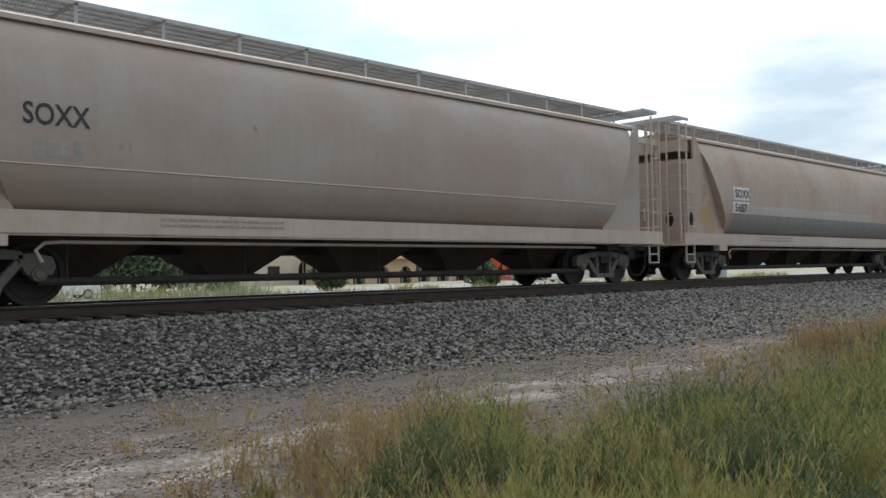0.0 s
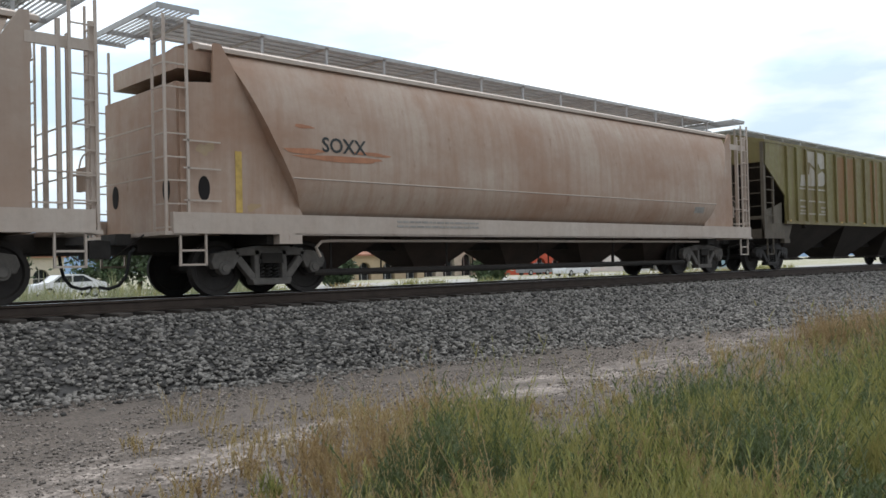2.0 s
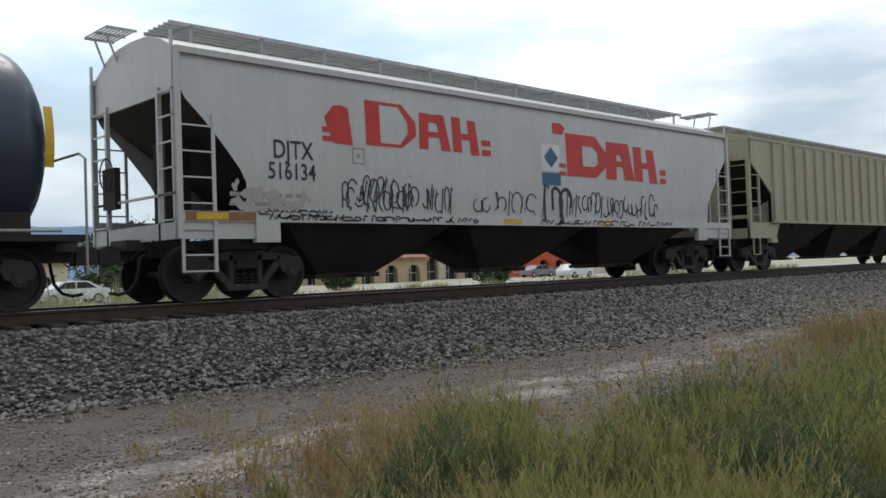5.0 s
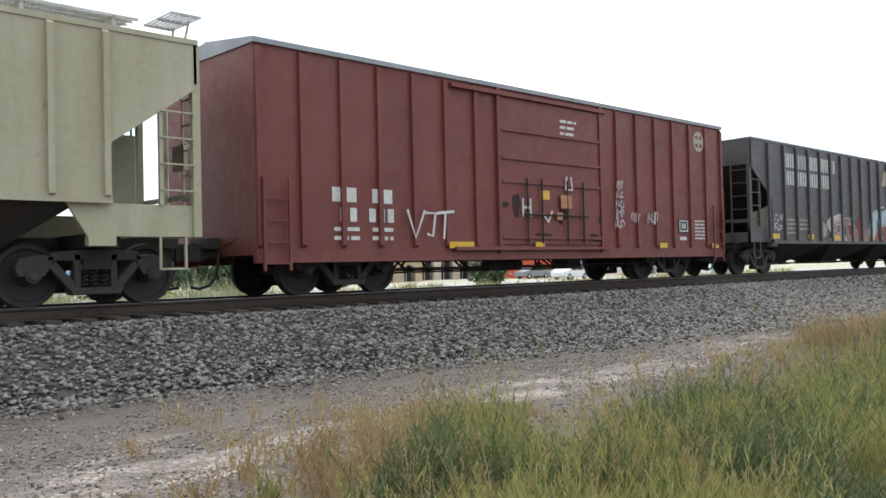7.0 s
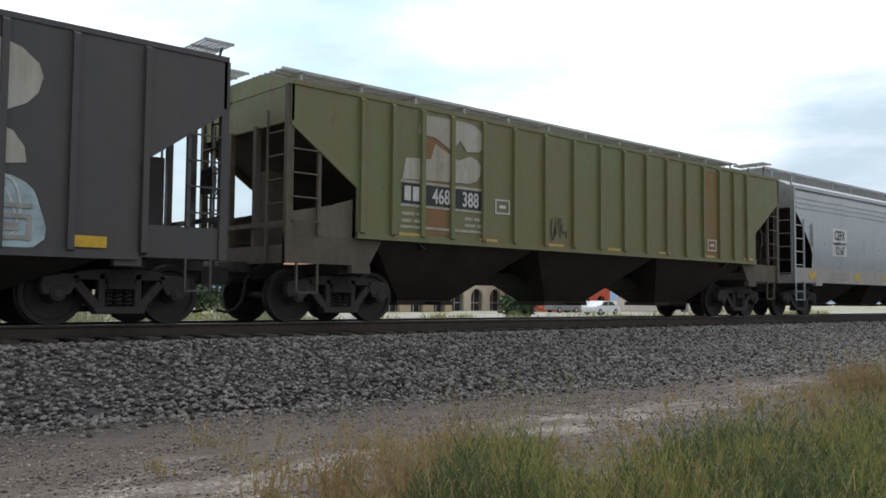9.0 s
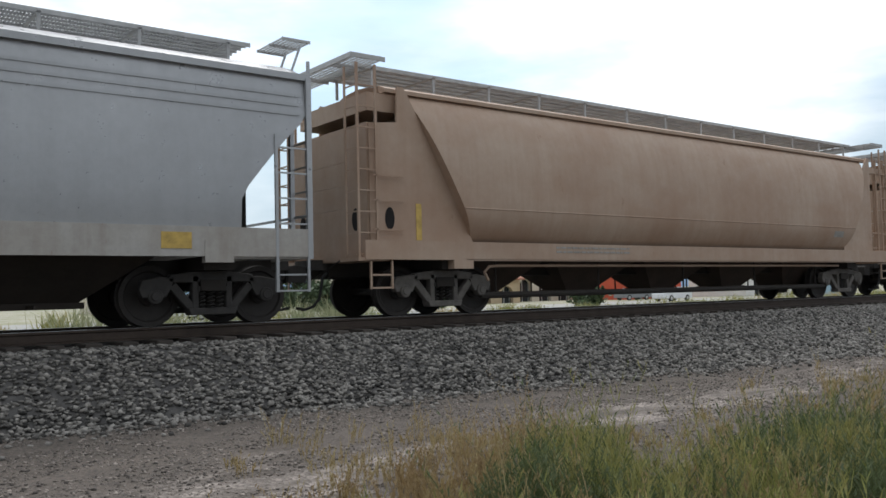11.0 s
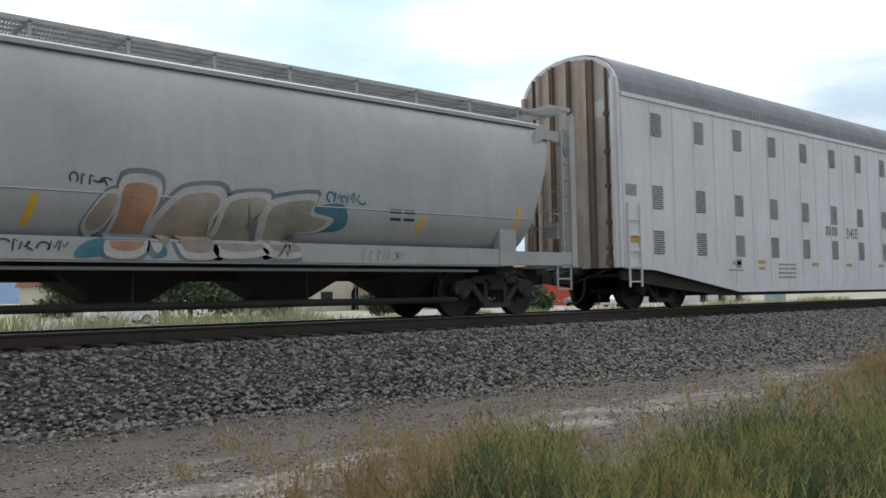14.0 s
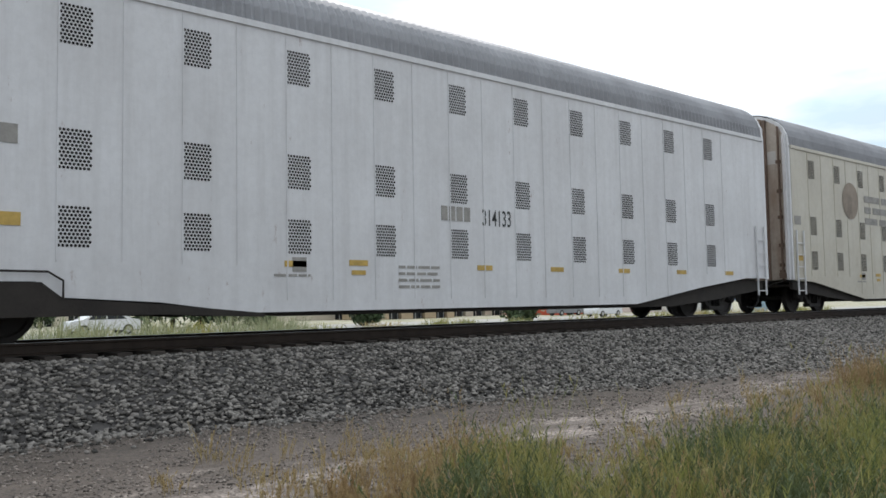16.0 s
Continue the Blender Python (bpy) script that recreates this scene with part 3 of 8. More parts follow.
def centre_flow(s, L, name, label, skin, sill_mat, hop=HOPPER_T, closed=True, low=None):
    """A round-sided four-bay covered hopper; closed: plated ends, else open frames with the slope sheet bare."""
    car = new_car(s, name, label, "hopper car")
    gear(car, L, 2.12, frame=SIDEF_D if closed else None)
    xl = (lambda z: 1.12 + (4.0 - z) * 0.545) if closed else (lambda z: 0.66 + (4.0 - z) * 0.42)
    ring = [(z, y) for z, y in BARREL] + [(z, -y) for z, y in BARREL[::-1][:-1]]
    bm = B()
    loft(bm, [[(xl(z), y, z) for z, y in ring], [(L / 2, y, z) for z, y in ring], [(L - xl(z), y, z) for z, y in ring]])
    part("body", bm, skin, car, smooth=35)
    bm = B()                                                   # weld bead along the side
    for sd in (-1, 1):
        pipe(bm, [(xl(1.95) + 0.02, sd * -barrel_surf(1.95), 1.95), (L - xl(1.95) - 0.02, sd * -barrel_surf(1.95), 1.95)], 0.014, 5)
    part("seam", bm, sill_mat, car, "pale weld seam along the side")
    bm = B()                                                   # side sill and roof eave
    for sd in (-1, 1):
        y0, y1 = sorted((sd * 1.53, sd * 1.42))
        box(bm, 0.12 if closed else 2.2, L - (0.12 if closed else 2.2), y0, y1, 1.0, 1.33)
        y0, y1 = sorted((sd * 1.53, sd * 1.34))
        box(bm, 2.3, L - 2.3, y0, y1, 0.985, 1.012)
    part("side_sill", bm, sill_mat, car)
    bm = B()
    for sd in (-1, 1):
        prism_x(bm, [(sd * 1.02, 4.13), (sd * 1.25, 4.04), (sd * 1.25, 3.97), (sd * 1.08, 3.97)], 0.75, L - 0.75)
    part("eave_rail", bm, sill_mat, car)

    def one_end(P):
        def quadbox(bm, x0, x1, y0, y1, z0, z1):
            a, b = P(x0, y0, z0), P(x1, y1, z1)
            box(bm, *sorted((a[0], b[0])), *sorted((a[1], b[1])), z0, z1)
        rear = P(0, 0, 0)[0] > L / 2
        if closed:
            e0 = 0.93 if rear else 0.32                         # the brake end is open before the plate
            bm = B()
            for sd in (-1, 1):                                  # flat side plates up to the slope
                poly = [(e0, 1.0), (2.62, 1.0), (2.57, 1.36), (1.30, 3.66), (1.06, 4.06), (0.93, 4.06), (0.90, 3.42), (e0, 3.36)]
                loft(bm, [[P(x, sd * 1.38, z) for x, z in poly], [P(x, sd * 1.33, z) for x, z in poly]])
            quadbox(bm, e0 - 0.02, e0 + 0.03, -1.33, 1.33, 1.0, 3.38)
            part("end_plate", bm, skin, car)
            if rear:
                for y in (-1.36, -0.50, 0.50, 1.36):
                    bm = B()
                    quadbox(bm, 0.05, 0.12, y - 0.035, y + 0.035, 1.02, 4.06)
                    part("corner_post", bm, sill_mat, car)
                for sd in (-1, 1):
                    bm = B()
                    quadbox(bm, 0.52, 0.58, sd * 1.36 - 0.03, sd * 1.36 + 0.03, 1.02, 4.02)
                    part("corner_post", bm, sill_mat, car)
                    bm = B()
                    quadbox(bm, 0.05, 1.0, sd * 1.36 - 0.025, sd * 1.36 + 0.025, 3.62, 3.78)
                    part("end_header", bm, sill_mat, car)
                    for z in (1.42, 1.86):
                        bm = B()
                        quadbox(bm, 0.08, 0.95, sd * 1.40 - 0.012, sd * 1.40 + 0.012, z - 0.012, z + 0.012)
                        part("grab_iron", bm, sill_mat, car)
            else:
                bm = B()
                quadbox(bm, 0.40, 1.25, -1.20, 1.20, 3.62, 3.94)
                for y in (-1.30, 1.30):
                    quadbox(bm, 1.0, 1.16, y - 0.05, y + 0.05, 3.30, 3.95)
                part("end_hood", bm, skin, car)
                bm = B()                                            # oval openings
                for sd in (-1, 1):
                    oval = [(0.72 + 0.10 * math.cos(k * math.pi / 8), 1.72 + 0.20 * math.sin(k * math.pi / 8)) for k in range(16)]
                    loft(bm, [[P(x, sd * 1.386, z) for x, z in oval], [P(x, sd * 1.376, z) for x, z in oval]])
                    oval = [(sd * 0.95 + 0.12 * math.cos(k * math.pi / 8), 1.72 + 0.20 * math.sin(k * math.pi / 8)) for k in range(16)]
                    loft(bm, [[P(0.292, y, z) for y, z in oval], [P(0.302, y, z) for y, z in oval]])
                part("inspection_hole", bm, HOLE, car, "dark oval opening in the end plate")
                bm = B()
                for sd in (-1, 1):                                  # jacking pads and grab irons
                    quadbox(bm, 2.0, 2.45, sd * 1.30, sd * 1.54, 0.84, 1.0)
                    for z in (1.52, 2.02, 2.45):
                        quadbox(bm, 0.34, 0.98, sd * 1.44, sd * 1.46, z - 0.012, z + 0.012)
                part("jacking_pad", bm, sill_mat, car)
        else:
            bm = B()
            quadbox(bm, 0.1, 2.3, -1.50, -1.32, 1.02, 1.30)
            quadbox(bm, 0.1, 2.3, 1.32, 1.50, 1.02, 1.30)
            for sd in (-1, 1):
                quadbox(bm, 2.0, 2.45, sd * 1.35, sd * 1.56, 1.0, 1.72)
                quadbox(bm, 0.06, 0.22, sd * 1.42, sd * 1.52, 1.0, 4.3)
                loft(bm, [[P(x, sd * y, z) for x, z in ((0.2, 3.92), (1.15, 3.92), (1.25, 3.55), (0.95, 3.72), (0.45, 3.68), (0.2, 3.4))] for y in (1.36, 1.42)])
            part("end_frame", bm, skin, car)
            bm = B()
            a, b = P(0.75, -0.95, 2.0), P(1.55, -0.95, 2.0)
            rod(bm, a, b, 0.19, 14)
            rod(bm, P(0.66, -0.95, 2.0), P(0.75, -0.95, 2.0), 0.11, 12, 0.19)
            rod(bm, P(1.55, -0.95, 2.0), P(1.64, -0.95, 2.0), 0.19, 12, 0.11)
            for x in (0.95, 1.4):
                quadbox(bm, x, x + 0.05, -1.05, -0.85, 1.1, 1.9)
            part("air_tank", bm, skin, car, "grey brake air reservoir")
        bm = B()
        for sd in (-1, 1):
            for x in (0.05, 0.42):
                quadbox(bm, x - 0.02, x + 0.02, sd * 1.44 - 0.02, sd * 1.44 + 0.02, 1.0, 4.36)
            z = 1.1
            while z < 4.1:
                quadbox(bm, 0.05, 0.42, sd * 1.44 - 0.011, sd * 1.44 + 0.011, z - 0.011, z + 0.011)
                z += 0.36
            quadbox(bm, 0.03, 0.06, sd * 1.05 - 0.02, sd * 1.05 + 0.02, 1.0, 4.36)
            z = 1.1
            while z < 4.1:
                quadbox(bm, 0.035, 0.057, sd * 1.05, sd * 1.44, z - 0.011, z + 0.011)
                z += 0.36
            for x in (0.25, 0.68):                              # sill step
                quadbox(bm, x - 0.015, x + 0.015, sd * 1.46, sd * 1.50, 0.50, 1.0)
            for z in (0.52, 0.74):
                quadbox(bm, 0.25, 0.68, sd * 1.46, sd * 1.50, z - 0.015, z + 0.015)
        for z in (1.9, 2.3, 2.7):
            quadbox(bm, 0.035, 0.055, -1.05, 1.05, z - 0.011, z + 0.011)
        part("ladder", bm, sill_mat, car)
        bm = B()
        quadbox(bm, 0.0, 0.55, -1.5, 1.5, 0.98, 1.04)
        part("end_sill", bm, sill_mat, car)
    mirror_ends(L, one_end)
    bm = B()                                                    # brake stand on one end
    wheel_ring(bm, L + 0.06, -0.75, 1.95, 0.27)
    box(bm, L - 0.02, L + 0.05, -0.92, -0.58, 1.65, 2.0)
    part("hand_brake", bm, sill_mat, car)
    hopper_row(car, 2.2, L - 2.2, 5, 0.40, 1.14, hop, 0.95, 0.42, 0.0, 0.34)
    bm = B()
    for sd in (-1, 1):                                          # long pipe past the gates, and the train line
        rod(bm, (3.0, sd * 1.05, 0.34), (L - 3.2, sd * 1.05, 0.34), 0.06, 8)
        for i in range(5):
            x = 3.4 + i * (L - 7.0) / 4
            rod(bm, (x, sd * 1.05, 0.34), (x, sd * 1.05, 1.1), 0.022, 6)
    part("outlet_pipe", bm, UNDER, car)
    bm = B()
    for sd in (-1, 1):
        pipe(bm, [(2.95, sd * 1.36, 0.62), (2.86, sd * 1.36, 0.78), (2.98, sd * 1.36, 0.885), (3.2, sd * 1.36, 0.90), (L - 2.9, sd * 1.36, 0.90)], 0.028, 7)
    part("train_line", bm, sill_mat, car)
    running_board(car, L, 4.60 if closed else 4.55, 4.24, 0.62, edge=0.07)
    return car


# ---------------------------------------------------------------- ribbed three-bay covered hopper
def ribbed_hopper(s, L, name, label, skin, rib_x, zb=1.52, zt=4.0, hop=HOPPER, ridge=4.30, board=4.55, bays=3, closed_ends=False, frame_mat=None, low=0.36, hw=1.575):
    car = new_car(s, name, label, "hopper car")
    gear(car, L, 1.46)
    frame_mat = frame_mat or GRIMY
    bm = B()
    k = 1.42
    slope = [(0.06, zt), (0.06, 3.30), (k, 2.35), (k, zb)]
    side = slope[::-1] + [(L - x, z) for x, z in slope]          # outline of a side sheet
    side = [(x, z) for x, z in slope] + [(L - x, z) for x, z in slope[::-1]]
    for sd in (-1, 1):
        y0, y1 = sorted((sd * hw, sd * (hw - 0.04)))
        prism(bm, side, y0, y1)
    part("side_sheet", bm, skin, car)
    bm = B()                                                    # roof
    prism_x(bm, [(-hw - 0.02, zt - 0.03), (-hw - 0.02, zt + 0.05), (-0.6, ridge), (0.6, ridge), (hw + 0.02, zt + 0.05), (hw + 0.02, zt - 0.03)], 0.04, L - 0.04)
    part("roof", bm, skin, car)
    bm = B()                                                    # end header, then the slope sheet below it
    for x0, x1 in ((0.05, 0.11), (L - 0.11, L - 0.05)):
        box(bm, x0, x1, -hw, hw, 3.36, zt)
    part("end_header", bm, skin, car)
    # slope sheet gets the near-black colour: the shade under the overhang is painted in
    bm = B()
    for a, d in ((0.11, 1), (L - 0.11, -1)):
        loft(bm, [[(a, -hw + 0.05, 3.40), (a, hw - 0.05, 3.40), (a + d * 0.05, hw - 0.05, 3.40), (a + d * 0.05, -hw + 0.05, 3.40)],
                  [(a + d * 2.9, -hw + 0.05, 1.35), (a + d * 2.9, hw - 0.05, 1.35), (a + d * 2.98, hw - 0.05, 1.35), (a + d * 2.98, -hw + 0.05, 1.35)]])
    part("slope_sheet", bm, HOPPER, car, "slope sheet under the end of the body, its shade put into a dark colour")
    for i, x in enumerate(rib_x):
        for sd in (-1, 1):
            bm = B()
            prism_x(bm, [(sd * hw, zb + 0.02), (sd * (hw + 0.075), zb + 0.06), (sd * (hw + 0.075), zt - 0.08), (sd * hw, zt - 0.02)], x - 0.045, x + 0.045)
            part("rib", bm, skin, car)
    bm = B()
    for sd in (-1, 1):
        y0, y1 = sorted((sd * (hw + 0.03), sd * (hw - 0.05)))
        box(bm, k, L - k, y0, y1, zb - 0.05, zb + 0.06)
    part("side_chord", bm, skin, car)

    def one_end(P):
        def qb(bm, x0, x1, y0, y1, z0, z1):
            a, b = P(x0, y0, z0), P(x1, y1, z1)
            box(bm, *sorted((a[0], b[0])), *sorted((a[1], b[1])), z0, z1)
        bm = B()
        for sd in (-1, 1):
            poly = [(0.0, 1.0), (1.75, 1.0), (2.05, 1.48), (0.0, 1.48)]
            loft(bm, [[P(x, sd * 1.50, z) for x, z in poly], [P(x, sd * 1.45, z) for x, z in poly]])
            qb(bm, 1.35, 1.75, sd * 1.40, sd * 1.54, 0.86, 1.0)
        qb(bm, 0.0, 0.10, -1.52, 1.52, 1.0, 1.30)
        qb(bm, 0.45, 0.95, -0.22, 0.22, 1.2, 2.7)
        part("end_sill", bm, frame_mat, car)
        bm = B()
        for sd in (-1, 1) if P(0, 0, 0)[0] < L / 2 else ():
            poly = [(0.14, 1.481), (k - 0.01, 1.481), (k - 0.01, 2.16), (0.95, 2.02), (0.14, 1.86)]
            loft(bm, [[P(x, sd * 1.455, z) for x, z in poly], [P(x, sd * 1.425, z) for x, z in poly]])
        if bm.verts[:]:
            part("gusset_plate", bm, DUSTY_P, car, "dusty grey gusset plate under the slope")
        bm = B()
        for sd in (-1, 1):
            qb(bm, 0.0, 0.13, sd * (hw - 0.02), sd * (hw - 0.12), 1.0, zt - 0.02)
            qb(bm, 0.62, 0.68, sd * (hw - 0.02), sd * (hw - 0.08), 1.48, 2.95)
            for y in (0.45,):
                qb(bm, 0.02, 0.12, sd * y - 0.05, sd * y + 0.05, 1.3, 3.4)
        part("end_post", bm, frame_mat, car)
        bm = B()
        for sd in (-1, 1):
            for z in (1.7, 2.1, 2.5, 2.9):
                qb(bm, 0.1, 0.66, sd * (hw + 0.01), sd * (hw - 0.015), z - 0.012, z + 0.012)
            for z in (1.6, 2.0, 2.4, 2.8, 3.2):
                qb(bm, -0.02, 0.005, sd * 0.95, sd * 1.45, z - 0.012, z + 0.012)
            qb(bm, -0.03, 0.0, sd * 0.93, sd * 0.97, 1.0, 3.6)
            for x in (0.25, 0.66):
                qb(bm, x - 0.015, x + 0.015, sd * 1.48, sd * 1.52, 0.50, 1.0)
            qb(bm, 0.25, 0.66, sd * 1.48, sd * 1.52, 0.50, 0.53)
        qb(bm, -0.02, 0.02, -1.5, 1.5, 1.62, 1.70)
        part("ladder", bm, frame_mat, car)
        bm = B()
        top = board or zt + 0.40
        for y in (0.55, 1.05):
            rod(bm, P(-0.10, y, top - 0.06), P(0.06, y, zt - 0.18), 0.020, 6)
        part("platform_brace", bm, frame_mat, car)
        lateral_platform(car, P, top)
    mirror_ends(L, one_end)
    bm = B()
    wheel_ring(bm, L + 0.10, -0.8, 2.3, 0.27)
    box(bm, L, L + 0.08, -1.0, -0.6, 2.1, 2.5)
    part("hand_brake", bm, frame_mat, car)
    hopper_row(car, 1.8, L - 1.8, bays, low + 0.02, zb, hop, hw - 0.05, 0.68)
    if board:
        running_board(car, L, board, ridge, 0.52, ends=False, edge=0.05)
    return car


# ---------------------------------------------------------------- smooth-sided covered hopper
SMOOTH = curve_tab([(4.33, 0.0), (4.27, 0.75), (3.98, 1.42), (3.86, 1.53), (3.4, 1.575), (2.6, 1.60), (1.9, 1.595), (1.40, 1.56)], 3)


def smooth_surf(z):
    return -interp(SMOOTH, z)


def smooth_hopper(s, L, name, label, skin, sill_mat, trim, cut=1.0, ribs=(), hop=HOPPER, z_sill=1.27, sill_h=0.16):
    car = new_car(s, name, label, "hopper car")
    gear(car, L, 1.46)

    def xl(z):                                                 # the end line of the sides leans back below the corner
        if z > 3.25:
            return 0.05
        u = (3.25 - z) / (3.25 - 1.4)
        return 0.05 + cut * (1.15 * min(1.0, u * 1.45) ** 0.85)
    ring = SMOOTH + [(z, -y) for z, y in SMOOTH[::-1][:-1]]
    half = [(z, y) for z, y in SMOOTH]
    bm = B()
    for sd in (-1, 1):
        outer = [[(xl(z), sd * y, z) for z, y in half], [(L - xl(z), sd * y, z) for z, y in half]]
        loft(bm, outer, caps=False, closed=False)
    part("body", bm, skin, car, smooth=35)
    bm = B()
    for a, d in ((0.05, 1), (L - 0.05, -1)):                   # end panel with curved head, and the slope sheet
        pts = [(y, z) for z, y in SMOOTH if z > 3.3]
        poly = [(y, z) for y, z in pts] + [(pts[-1][0], 3.28), (-pts[-1][0], 3.28)] + [(-y, z) for y, z in pts[::-1][:-1]]
        loft(bm, [[(a, y, z) for y, z in poly], [(a + d * 0.05, y, z) for y, z in poly]])
    part("end_panel", bm, skin, car)
    # slope sheet far darker than the body, its shade held in the colour
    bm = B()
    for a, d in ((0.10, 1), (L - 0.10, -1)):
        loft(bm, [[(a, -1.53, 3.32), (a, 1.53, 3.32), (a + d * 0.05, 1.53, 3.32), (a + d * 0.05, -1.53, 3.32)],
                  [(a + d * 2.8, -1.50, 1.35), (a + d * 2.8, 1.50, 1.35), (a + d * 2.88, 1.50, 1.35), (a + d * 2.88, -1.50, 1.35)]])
    part("slope_sheet", bm, HOPPER, car, "slope sheet under the end of the body, its shade put into a dark colour")
    bm = B()
    for sd in (-1, 1):
        y0, y1 = sorted((sd * 1.615, sd * 1.52))
        box(bm, 0.05, L - 0.05, y0, y1, z_sill, z_sill + sill_h)
        for x in (0.05, L - 1.75):
            box(bm, x + 0.02, x + 1.72, *sorted((sd * 1.58, sd * 1.50)), 1.0, z_sill)
    part("side_sill", bm, sill_mat, car)
    bm = B()
    for sd in (-1, 1):
        y0, y1 = sorted((sd * 1.60, sd * 1.44))
        box(bm, 0.04, L - 0.04, y0, y1, 3.86, 3.96)
        for zz in ribs:
            yy = interp(SMOOTH, zz)
            box(bm, 0.2, L - 0.2, *sorted((sd * (yy + 0.018), sd * (yy - 0.02))), zz - 0.022, zz + 0.022)
    part("eave_rail", bm, trim, car)

    def one_end(P):
        def qb(bm, x0, x1, y0, y1, z0, z1):
            a, b = P(x0, y0, z0), P(x1, y1, z1)
            box(bm, *sorted((a[0], b[0])), *sorted((a[1], b[1])), z0, z1)
        bm = B()
        for sd in (-1, 1):
            qb(bm, 0.0, 0.09, sd * 1.55, sd * 1.62, 1.0, 3.9)
            qb(bm, 0.60, 0.65, sd * 1.58, sd * 1.62, 0.48, 2.95)
            qb(bm, 0.06, 0.10, sd * 1.58, sd * 1.62, 0.48, 1.0)
            for z in (0.5, 0.75, 1.15, 1.55, 1.95, 2.35, 2.75):
                qb(bm, 0.09, 0.62, sd * 1.585, sd * 1.61, z - 0.013, z + 0.013)
            qb(bm, 0.0, 0.07, sd * 0.95, sd * 1.02, 1.0, 3.4)
            for z in (1.3, 1.7, 2.1, 2.5, 2.9, 3.3):
                qb(bm, -0.02, 0.005, sd * 1.0, sd * 1.55, z - 0.013, z + 0.013)
            qb(bm, -0.02, 0.02, sd * 1.50, sd * 1.55, 1.0, 4.2)
        qb(bm, -0.02, 0.02, -1.55, 1.55, 1.68, 1.72)
        part("ladder", bm, trim, car)
        bm = B()
        qb(bm, 0.0, 0.10, -1.56, 1.56, 1.0, 1.26)
        part("end_sill", bm, sill_mat, car)
        bm = B()
        qb(bm, 0.5, 0.95, -0.22, 0.22, 1.2, 2.7)
        part("centre_post", bm, UNDER, car)
        bm = B()
        for y in (0.55, 1.05):
            rod(bm, P(-0.12, y, 4.58), P(0.06, y, 4.1), 0.020, 6)
        part("platform_brace", bm, trim, car)
        lateral_platform(car, P, 4.64)
        bm = B()
        for sd in (-1, 1):
            qb(bm, 1.35, 1.80, sd * 1.50, sd * 1.625, 0.94, 1.27)
        part("jacking_pad", bm, sill_mat, car)
    mirror_ends(L, one_end)
    bm = B()
    wheel_ring(bm, -0.10, 0.75, 2.2, 0.27)
    box(bm, -0.06, 0.04, 0.5, 1.0, 1.6, 2.3)
    part("hand_brake", bm, UNDER, car)
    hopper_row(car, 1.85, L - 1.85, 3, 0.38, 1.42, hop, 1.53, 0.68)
    running_board(car, L, 4.68, 4.28, 0.46, ends=False, edge=0.07)
    return car


